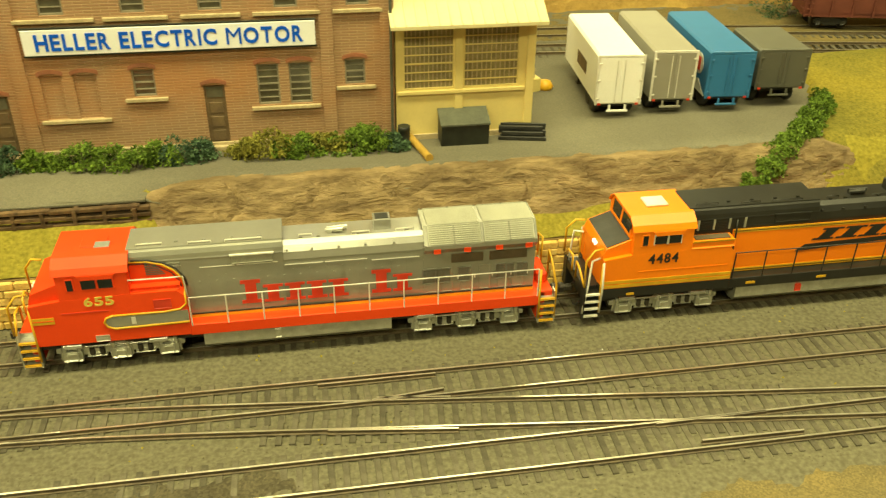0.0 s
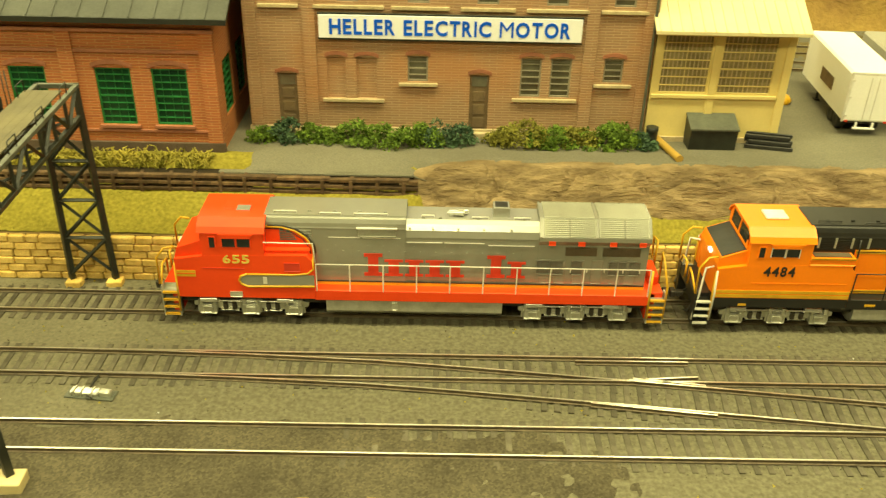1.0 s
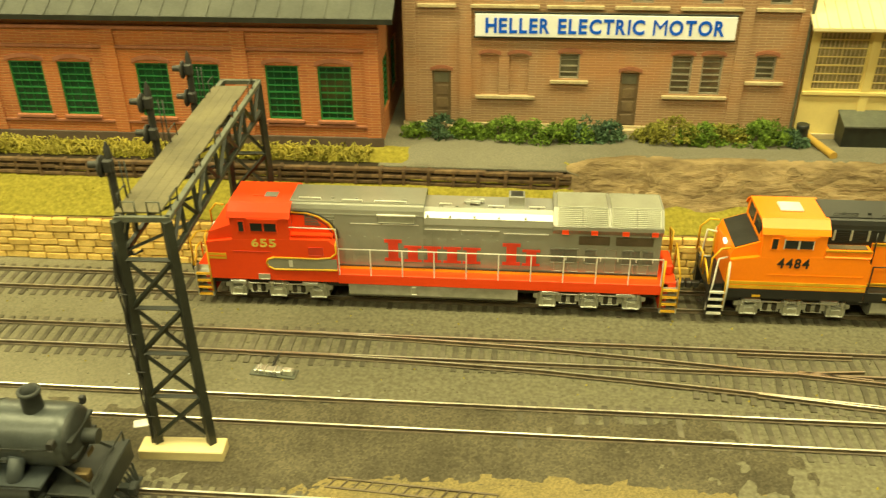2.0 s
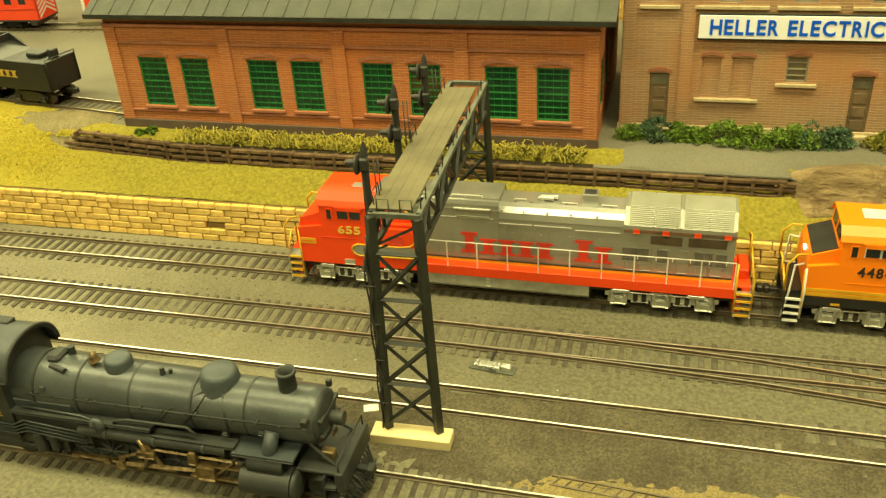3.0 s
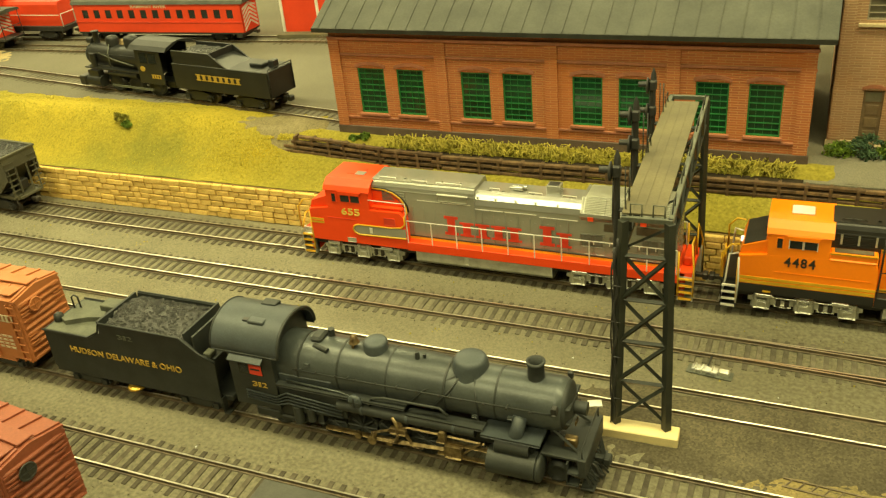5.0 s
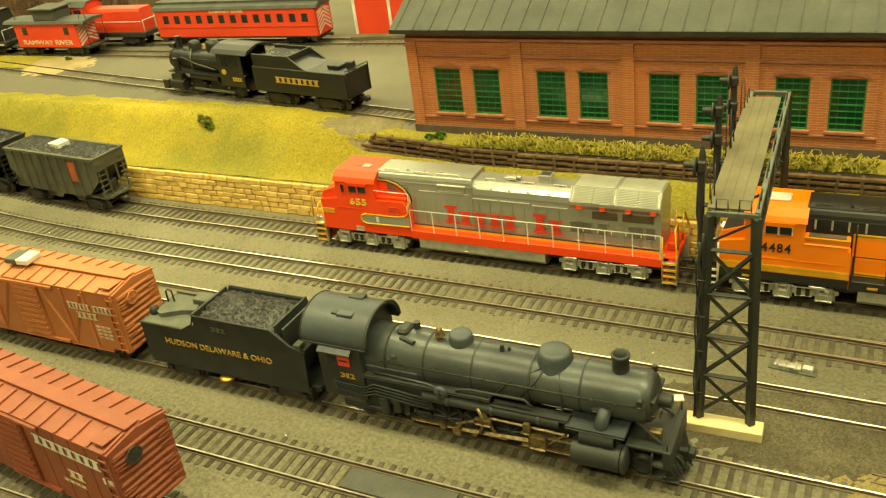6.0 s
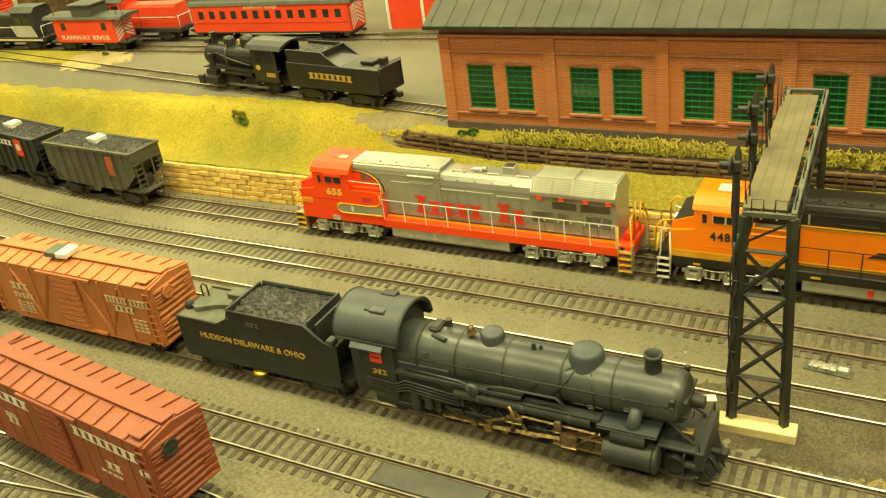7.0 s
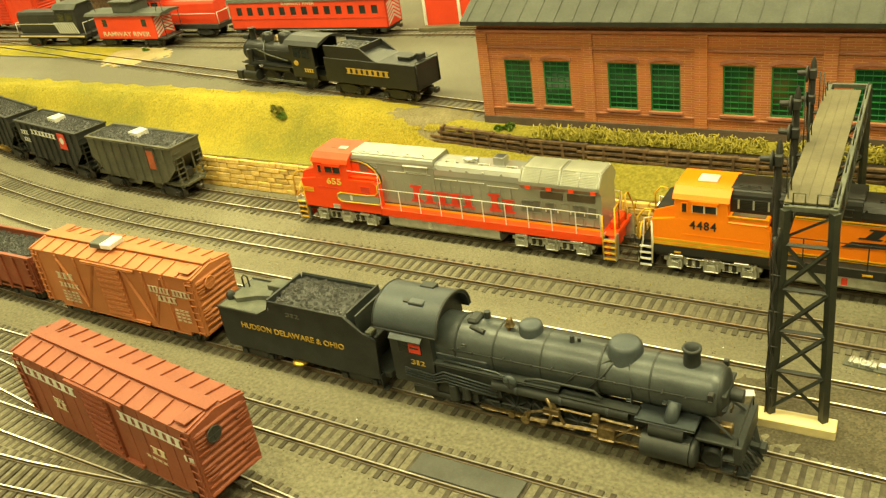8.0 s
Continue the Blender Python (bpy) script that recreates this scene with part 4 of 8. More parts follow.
letter_cream = mat("cream_letter", (0.66, 0.55, 0.38), rough=0.6, scale=80, fine=1200, bump=0.03)
number_yellow = mat("pale_yellow_number", (0.78, 0.58, 0.10), rough=0.5, scale=80, fine=1200, bump=0.03)
vent_brown = mat("dusty_vent_brown", (0.115, 0.085, 0.05), (0.08, 0.06, 0.035), 0.7, scale=80, fine=1800, bump=0.2)
vent_grey = mat("dark_silver_panel", (0.17, 0.17, 0.145), (0.13, 0.13, 0.11), 0.45, 0.3, scale=60, fine=1500, bump=0.15)
letter_gold = mat("gold_letter", (0.52, 0.34, 0.05), rough=0.5, scale=80, fine=1200, bump=0.03)


def bars(parent, word, x0, x1, z, h, y, material, name="lettering_bar", side=-1, lean=0.0):
    """Writing shown as plain shapes: each letter a plain slab-ended bar."""
    s = Shape()
    w = (x1 - x0) / len(word)
    lo, hi = min(y, y + side * 0.16), max(y, y + side * 0.16)

    for i, c in enumerate(word):
        if c == " ":
            continue
        hh = h if c.isupper() or c.isdigit() else h * 0.74
        a, b = x0 + i * w + w * 0.05, x0 + (i + 1) * w - w * 0.05
        g = b - a
        sh = Shape()
        u = hh * 0.15
        p, q, top = a + g * 0.22, b - g * 0.22, z + hh
        edge = [(a, z), (b, z), (b, z + u), (q, z + u), (q, top - u), (b, top - u), (b, top), (a, top), (a, top - u), (p, top - u), (p, z + u), (a, z + u)]
        sh.prism([(x + lean * (zz - z), zz) for x, zz in edge], "y", lo, hi)
        if h > 4.3:
            part(name, sh, material, parent)
        else:
            s.add(sh.v, sh.f)
    return part(name, s, material, parent) if s.f else None


def wheelset(parent, x, r, gauge=7.6, material=None, name="wheelset"):
    s = Shape()
    for sy in (-1, 1):
        s.lathe([(0.8, 1.6), (r * 0.75, 1.6), (r * 0.8, 2.2), (r, 2.2), (r, 0.3), (r + 0.6, 0.0), (r + 0.6, -0.5), (r * 0.8, -0.5), (0.8, -0.2)] if sy > 0 else [(0.8, -1.6), (r * 0.75, -1.6), (r * 0.8, -2.2), (r, -2.2), (r, -0.3), (r + 0.6, 0.0), (r + 0.6, 0.5), (r * 0.8, 0.5), (0.8, 0.2)], (x, sy * gauge, r), "y", n=18)
    s.cyl((x, -gauge, r), (x, gauge, r), 1.0, n=8)
    return part(name, s, material or wheel_mat, parent)


def diesel_truck(loco, cx, frame_mat):
    t = part("truck", Shape().box(cx - 27, -9, 8, cx + 27, 9, 12, 0.5), dull_black, loco)
    for dx in (-21, 0, 21):
        wheelset(t, cx + dx, 6.0)
    for s in (-1, 1):
        y = s * 13.4
        f = Shape()
        prof = [(-28, 9.5), (-23, 11), (-17, 11.5), (-13, 9), (-8, 8.4), (-4, 11.8), (4, 11.8), (8, 8.4), (13, 9), (17, 11.5), (23, 11), (28, 9.5), (28, 7.5), (22, 6.2), (14, 5.5), (6, 6.0), (-6, 6.0), (-14, 5.5), (-22, 6.2), (-28, 7.5)]
        f.prism([(cx + a, z) for a, z in prof], "y", y - 1.0, y + 1.0)
        part("side_frame", f, frame_mat, t)
        for dx in (-21, 0, 21):
            j = Shape().box(cx + dx - 4.4, y + s * 0.9, 3.6, cx + dx + 4.4, y + s * 2.4, 9.0, 0.6)
            j.box(cx + dx - 2.4, y + s * 2.2, 4.4, cx + dx + 2.4, y + s * 3.3, 8.0, 0.5)
            j.cyl((cx + dx - 3.2, y + s * 1.8, 9), (cx + dx - 3.2, y + s * 1.8, 12), 1.0, n=8).cyl((cx + dx + 3.2, y + s * 1.8, 9), (cx + dx + 3.2, y + s * 1.8, 12), 1.0, n=8)
            part("journal_box", j, frame_mat, t)
        for dx in (-10.5, 10.5):
            part("equaliser_spring", Shape().cyl((cx + dx - 2.2, y + s * 1.4, 5.8), (cx + dx - 2.2, y + s * 1.4, 9.2), 1.2, n=10).cyl((cx + dx + 2.2, y + s * 1.4, 5.8), (cx + dx + 2.2, y + s * 1.4, 9.2), 1.2, n=10), wheel_mat, t)
            part("frame_plate", Shape().box(cx + dx - 4.4, y + s * 0.8, 5.0, cx + dx + 4.4, y + s * 1.7, 6.2, 0.2), frame_mat, t)
        for dx in (-26, -4.5, 4.5, 26):
            part("brake_hanger", Shape().bar((cx + dx, y + s * 1.4, 4.2), (cx + dx * 0.97, y + s * 1.4, 10.6), 0.9), frame_mat, t)
        for dx in (-20, 17):
            part("brake_cylinder", Shape().cyl((cx + dx - 4, y + s * 2.2, 11.6), (cx + dx + 4, y + s * 2.2, 11.6), 1.5, n=10), bright_silver, t)
        part("brake_rod", Shape().cyl((cx - 15, y + s * 2.0, 10.6), (cx + 15, y + s * 2.0, 10.6), 0.5, n=6), bright_silver, t)


def step_ladder(loco, x, s, tread, side, z1=24):
    st = part("steps", Shape().box(x - 4.2, s * 12.6, 3, x - 3.5, s * 17.6, z1 - 4, 0.1).box(x + 3.5, s * 12.6, 3, x + 4.2, s * 17.6, z1 - 4, 0.1).box(x - 3.5, s * 12.6, 3, x + 3.5, s * 13.2, z1 - 5, 0.1), side, loco)
    for k in range(4):
        z = 4.0 + 4.1 * k
        part("tread", Shape().box(x - 3.4, s * 13.1, z, x + 3.4, s * 17.0, z + 0.5, 0.1), side, st)
        part("tread_nosing", Shape().box(x - 3.6, s * 17.0, z - 0.3, x + 3.6, s * 17.9, z + 0.6, 0.1), tread, st)


def coupler(loco, x, d, z=10.5, material=None):
    material = material or wheel_mat
    part("coupler", Shape().box(min(x, x + d * 6.5), -1.4, z - 1.2, max(x, x + d * 6.5), 1.4, z + 1.2, 0.3).box(x + d * 5.5 - 1.6, -2.3, z - 2.0, x + d * 5.5 + 1.6, 2.3, z + 2.0, 0.6), material, loco)


def hood_section(x0, x1, hw, zs, zt, tw):
    """A hood: upright sides to zs, shoulders in to half width tw at zt."""
    m = (hw + tw) / 2
    return Shape().prism([(-hw, 18), (-hw, zs), (-(hw * 0.9 + tw * 0.1), zs + (zt - zs) * 0.45), (-m, zs + (zt - zs) * 0.8), (-tw, zt), (tw, zt), (m, zs + (zt - zs) * 0.8), (hw * 0.9 + tw * 0.1, zs + (zt - zs) * 0.45), (hw, zs), (hw, 18)], "x", x0, x1)


def cab_window(loco, cab, x0, x1, z0, z1, s, trim):
    w = part("cab_window", Shape().box(x0, s * 17.25, z0, x1, s * 17.6, z1, 0.1), cab_glass, cab)
    f = Shape().box(x0 - 0.4, s * 17.2, z0 - 0.4, x0, s * 17.8, z1 + 0.4).box(x1, s * 17.2, z0 - 0.4, x1 + 0.4, s * 17.8, z1 + 0.4).box(x0, s * 17.2, z1, x1, s * 17.8, z1 + 0.4)
    part("window_trim", f, trim, w)


def diesel(label, c, number):
    """A six-axle road diesel, its nose towards -x, standing on the rail heads."""
    o = thing("diesel_locomotive", label, "locomotive", 0, 0, 0, group="coupled diesel locomotives")
    part("underframe", Shape().box(-113, -14, 9.5, 114, 14, 13.0, 0.4), dull_black, o)
    part("walkway", Shape().box(-47, -17.4, 13.2, 115, 17.4, 19.0, 0.3), c["sill"], o)
    if c["line"]:
        for s in (-1, 1):
            part("sill_stripe", Shape().box(-47, s * 11.6 - 0.2, 19.02, 113, s * 11.6 + 0.2, 20.6), yellow_paint, o)
            part("stripe_line", Shape().box(-47, s * 11.6 - 0.25, 20.62, 113, s * 11.6 + 0.15, 21.2), dull_black, o)
    # nose and cab
    nose = Shape().prism([(-112.5, 14), (-113, 36), (-111.6, 40.0), (-99, 44.6), (-99, 14)], "y", -15.2, 15.2)
    n = part("nose", nose, c["cab"], o)
    if c["nose_top"] is not c["cab"]:
        part("anti_glare_panel", Shape().prism([(-111.2, 40.1), (-99.6, 44.3), (-99.6, 44.8), (-111.3, 40.6)], "y", -14.2, 14.2), c["nose_top"], n)
    part("headlight", Shape().cyl((-113.7, -3.2, 37), (-112.4, -3.2, 37), 1.0, n=12).cyl((-113.7, -0.8, 37), (-112.4, -0.8, 37), 1.0, n=12), lens_white if c["lit"] else off_white, n)
    for s in (-1, 1):
        part("side_cabinet", Shape().prism([(-113, 14), (-113, 35), (-100, 37), (-70, 38), (-50.5, 38), (-47.5, 35), (-47, 30), (-47, 14)], "y", s * 11.6, s * 17.35), c["cab"], o)
    cab = part("cab", Shape().prism([(-17.3, 36), (-17.3, 49.5), (-16.0, 51.8), (-11.5, 54.8), (11.5, 54.8), (16.0, 51.8), (17.3, 49.5), (17.3, 36)], "x", -99.5, -70), c["cab"], o)
    part("cab_roof", Shape().prism([(-17.9, 49.6), (-16.3, 52.3), (-11.8, 55.4), (11.8, 55.4), (16.3, 52.3), (17.9, 49.6), (17.3, 49.1), (15.8, 51.6), (11.4, 54.7), (-11.4, 54.7), (-15.8, 51.6), (-17.3, 49.1)], "x", -100.6, -69), c["roof"], cab)
    part("windscreen", Shape().prism([(-100.2, 46.0), (-99.5, 52.4), (-99.0, 52.4), (-99.4, 46.0)], "y", -12.8, 12.8), cab_glass, cab)
    part("windscreen_sill", Shape().box(-100.6, -14.4, 44.4, -99.2, 14.4, 46.0, 0.2), c["cab"], cab)
    for yy in (-13.9, -0.5, 12.3):
        part("windscreen_post", Shape().prism([(-100.5, 45.8), (-99.6, 54.0), (-99.0, 54.0), (-99.4, 45.8)], "y", yy, yy + 1.6), c["cab"], cab)
    for s in (-1, 1):
        cab_window(o, cab, -95.2, -92.6, 42, 47.4, s, c["cab"])
        cab_window(o, cab, -89.2, -83.2, 42.4, 46.8, s, c["trim"])
        cab_window(o, cab, -82.2, -76.2, 42.4, 46.8, s, c["trim"])
        part("sunshade", Shape().prism([(-90.5, 49.4), (-74.5, 49.4), (-76.0, 47.2), (-89.0, 47.2)], "y", s * 17.5, s * 18.4), c["roof"], cab)
    part("air_conditioner", Shape().box(-90, -4.5, 55.3, -79, 4.5, 56.5 if c["lit"] else 55.7, 0.4), c["unit"], cab)
    # hoods
    part("engine_hood", hood_section(-70, -3.5, 11.4, 50.0, 55.6, 9.0), c["hood"], o)
    part("hood_roof", Shape().prism([(-11.6, 50.0), (-9.2, 55.8), (9.2, 55.8), (11.6, 50.0), (11.3, 50.0), (8.9, 55.5), (-8.9, 55.5), (-11.3, 50.0)], "x", -70.2, -3.2), c["hood_top"], o)
    part("engine_hood", hood_section(-3.5, 60, 11.0, 46.0, 53.0, 6.5), c["hood"], o)
    # roof skin of the middle hood; the silver engine's colour carries a painted highlight
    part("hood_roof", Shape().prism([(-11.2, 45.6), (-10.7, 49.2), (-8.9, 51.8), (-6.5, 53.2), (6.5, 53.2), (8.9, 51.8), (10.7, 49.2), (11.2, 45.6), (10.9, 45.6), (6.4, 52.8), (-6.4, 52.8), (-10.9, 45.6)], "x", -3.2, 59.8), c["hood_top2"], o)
    rad = part("radiator_cabin", Shape().prism([(-11.4, 18), (-11.4, 43), (-14.2, 46.5), (-14.2, 48.5), (-8, 55.8), (8, 55.8), (14.2, 48.5), (14.2, 46.5), (11.4, 43), (11.4, 18)], "x", 60, 113), c["hood"], o)
    for s in (-1, 1):
        for a, b in ((62, 86.5), (88, 111.5)):
            part("radiator_grille", Shape().prism([(s * 14.0, 49.0), (s * 8.4, 55.6), (s * 8.6, 56.0), (s * 14.3, 49.3)], "x", a, b), c["grille"], rad)
        for x in (66, 80, 95, 109):
            part("marker_panel", Shape().box(x - 1.6, s * 13.6, 44.4, x + 1.6, s * 14.35, 46.6, 0.1), c["marker"], rad)
        part("air_intake", Shape().box(73, s * 11.3, 37.5, 88, s * 11.75, 42, 0.1), c["intake"], rad)
        part("air_intake", Shape().box(91, s * 11.3, 37.5, 109, s * 11.75, 42, 0.1), c["intake"], rad)
        for x in (64, 71, 80, 89, 98, 105):
            part("access_door", Shape().box(x - 2.6, s * 11.3, 22, x + 2.6, s * 11.7, 35, 0.2), c["hood"], rad)
        for x, w in ((63, 3.4), (69, 3.4), (79, 2.6), (96.5, 2.0), (101, 2.0), (107, 2.6)):
            part("filter_panel", Shape().box(x - w, s * 11.3, 27, x + w, s * 11.78, 34.5, 0.2), c["stack"] if c["lit"] else vent_grey, rad)
        for x in (60.6, 74, 87, 100, 112.2):
            part("cabin_rib", Shape().prism([(s * 14.2, 48.6), (s * 8.1, 55.7), (s * 8.4, 56.3), (s * 14.5, 49.1)], "x", x - 0.4, x + 0.4), c["hood"], rad)
        for k in range(9):
            for a, b in ((62.5, 86), (88.5, 111)):
                u = (k + 0.5) / 9
                part("grille_bar", Shape().box(a, s * (14.2 - 5.7 * u) - 0.12, 49.3 + 6.6 * u, b, s * (14.2 - 5.7 * u) + 0.12, 49.75 + 6.6 * u), c["grille"], rad)
        for x in (67, 76, 84, 92.5, 101.5, 109.5):
            part("door_latch", Shape().box(x, s * 11.6, 28.4, x + 0.5, s * 12.1, 30.0), c["seam"], rad)
    for a, b in ((62, 86), (88, 112)):
        part("fan_grille", Shape().box(a, -7.5, 55.6, b, 7.5, 56.3, 0.2), c["grille"], rad)
    part("exhaust_box", Shape().box(38, -3.6, 52, 46, 3.6, 58.5, 0.3), c["stack"], o)
    part("exhaust_mouth", Shape().box(39, -2.6, 58.3, 45, 2.6, 58.7), dull_black, o)
    part("horn", Shape().cyl((16, -3, 55), (24, -3, 55), 0.7, 1.5, n=8).cyl((17, -1, 55), (26, -1, 55), 0.7, 1.4, n=8).box(17, -3.4, 53, 19, 0, 54.8), c["stack"], o)
    for x in (-62, -50, -38, -26, -14, 4, 12, 30, 52):
        part("lifting_lug", Shape().box(x, -6.2, 53.1 if x > -3.5 else 55.7, x + 1.6, -5.4, 54.1 if x > -3.5 else 56.7), c["stack"], o)
    for x0, x1, y in ((-66, -55, -7), (-44, -34, -8.2), (-28, -12, -8.4), (4, 10, -4), (28, 36, -5), (48, 56, -5)):
        z = 55.9 if x0 < -3.5 else 53.3
        part("roof_grab", Shape().tube([(x0, y, z - 0.6), (x0, y, z + 0.7), (x1, y, z + 0.7), (x1, y, z - 0.6)], 0.3, 5), c["seam"], o)
    for s in (-1, 1):
        for x0, x1, z in ((-68, -48, 47), (-40, -25, 45), (-24, -6, 45), (-3, 14, 43), (15, 34, 43), (36, 58, 42)):
            part("hood_seam", Shape().box(x0, s * 11.25, z, x1, s * 11.55, z + 0.3), c["seam"], o)
        for k in range(6):
            part("louvre", Shape().box(-66, s * 11.3, 43.5 + k * 0.95, -48, s * 11.75, 44.0 + k * 0.95), c["vent"], o)
        for x in [-44 + 7.4 * k for k in range(14)]:
            part("door_edge", Shape().box(x, s * 11.1, 21, x + 0.35, s * 11.6, 41), c["hood"], o)
        for x in [-41 + 7.4 * k for k in range(13)]:
            part("door_latch", Shape().box(x, s * 11.3, 37.6, x + 0.6, s * 11.7, 38.1), c["hood"], o)
        for k, x in enumerate((-45, -33.5, -22, -2, 9, 21, 33, 46)):
            part("lifting_eye", Shape().box(x, s * 10.2, (51.9 if x < -3.5 else 49.8), x + 1.1, s * 11.0, (52.9 if x < -3.5 else 50.7)), c["stack"], o)
        part("vent_ledge", Shape().box(-26.6, s * 11.3, 50.1, -7.4, s * 12.3, 50.7), c["seam"], o)
        part("window_vent", Shape().box(-26, s * 11.3, 46.2, -8, s * 11.8, 50.0, 0.15), c["vent2"], o)
    # tank, trucks, ends
    tank = Shape().prism([(-16.4, 15.5), (-16.6, 7.0), (-14.5, 4.6), (-11, 3.8), (11, 3.8), (14.5, 4.6), (16.6, 7.0), (16.4, 15.5)], "x", -42, 44)
    tk = part("fuel_tank", tank, c["tank"], o)
    for s in (-1, 1):
        part("tank_rail", Shape().box(-42, s * 15.9, 15.0, 44, s * 16.9, 16.0, 0.1), bright_silver, tk)
        part("fuel_filler", Shape().box(-10, s * 16.2, 8, -7, s * 17.1, 12, 0.2), red_dull if c["lit"] else truck_silver, tk)
        part("air_reservoir", Shape().cyl((-47, s * 12, 12), (-42.5, s * 12, 12), 2.2, n=10), bright_silver, o)
    diesel_truck(o, -79, c["truck"])
    diesel_truck(o, 80, c["truck"])
    part("pilot", Shape().box(-117, -15, 3.6, -112.8, 15, 15, 0.5), c["end"], o)
    part("pilot", Shape().box(114.5, -15, 3.6, 118.5, 15, 19, 0.5), c["end"], o)
    part("front_platform", Shape().box(-121, -13, 14.2, -112.6, 13, 19, 0.3), c["end"], o)
    part("rear_platform", Shape().box(114.8, -15, 16, 122, 15, 19.5, 0.3), c["end"], o)
    part("end_post", Shape().box(116, -8, 19.5, 121, 8, 25, 0.8), c["sill"], o)
    coupler(o, -122, -1)
    coupler(o, 122, 1)
    for s in (-1, 1):
        step_ladder(o, -117, s, c["tread"], c["step"])
        step_ladder(o, 119, s, c["tread"], c["step"])
        h = Shape()
        pts = [(-46, s * 17.2, 33.5), (114, s * 17.2, 33.5)]
        h.tube(pts, 0.3, 5)
        rail = part("handrail", h, c["rail"], o)
        k = 10
        for i in range(k + 1):
            x = -46 + 160 * i / k
            part("stanchion", Shape().cyl((x, s * 17.2, 18.5), (x, s * 17.2, 33.5), 0.36, n=6), c["post"], rail)
        def grab(*pts):
            part("end_handrail", Shape().tube(list(pts), 0.55, 6), c["end_rail"], o)
        grab(*[(-113, s * 14.5, 40), (-117.5, s * 15.5, 40), (-121.5, s * 16.5, 35), (-121.5, s * 17, 21)])
        grab((-121, s * 16, 20), (-122, s * 9, 27), (-121.5, s * 3, 27), (-121.5, s * 3, 18))
        grab((-113.2, s * 17, 33), (-113.2, s * 17.2, 20), (-113, s * 17.6, 6))
        grab((115, s * 17.2, 33), (115, s * 17.6, 6))
        grab((123, s * 17.2, 6), (123, s * 17.2, 24), (121, s * 12, 36), (121.5, s * 6, 37), (121.5, s * 6, 20))
        spell("number_digit", number, 5.4 if c["lit"] else 4.6, 15 if c["lit"] else 12.6, c["num"], o, -83.5, s * 17.5, 34.2 if c["lit"] else 35.6, 0 if s < 0 else 180, bold=0.02)
    part("number_board", Shape().box(-101.2, -14.5, 55.8 - 6, -100.4, -9, 52.4, 0.1), dull_black, cab)
    part("hose", Shape().tube([(-117.5, -7, 9), (-119.5, -7.5, 7), (-121, -7, 4), (-122.5, -6, 4.4)], 0.5, 5).tube([(-117.5, 7, 9), (-119.5, 7.5, 7), (-121, 7, 4), (-122.5, 6, 4.4)], 0.5, 5), dull_black, o)
    return o


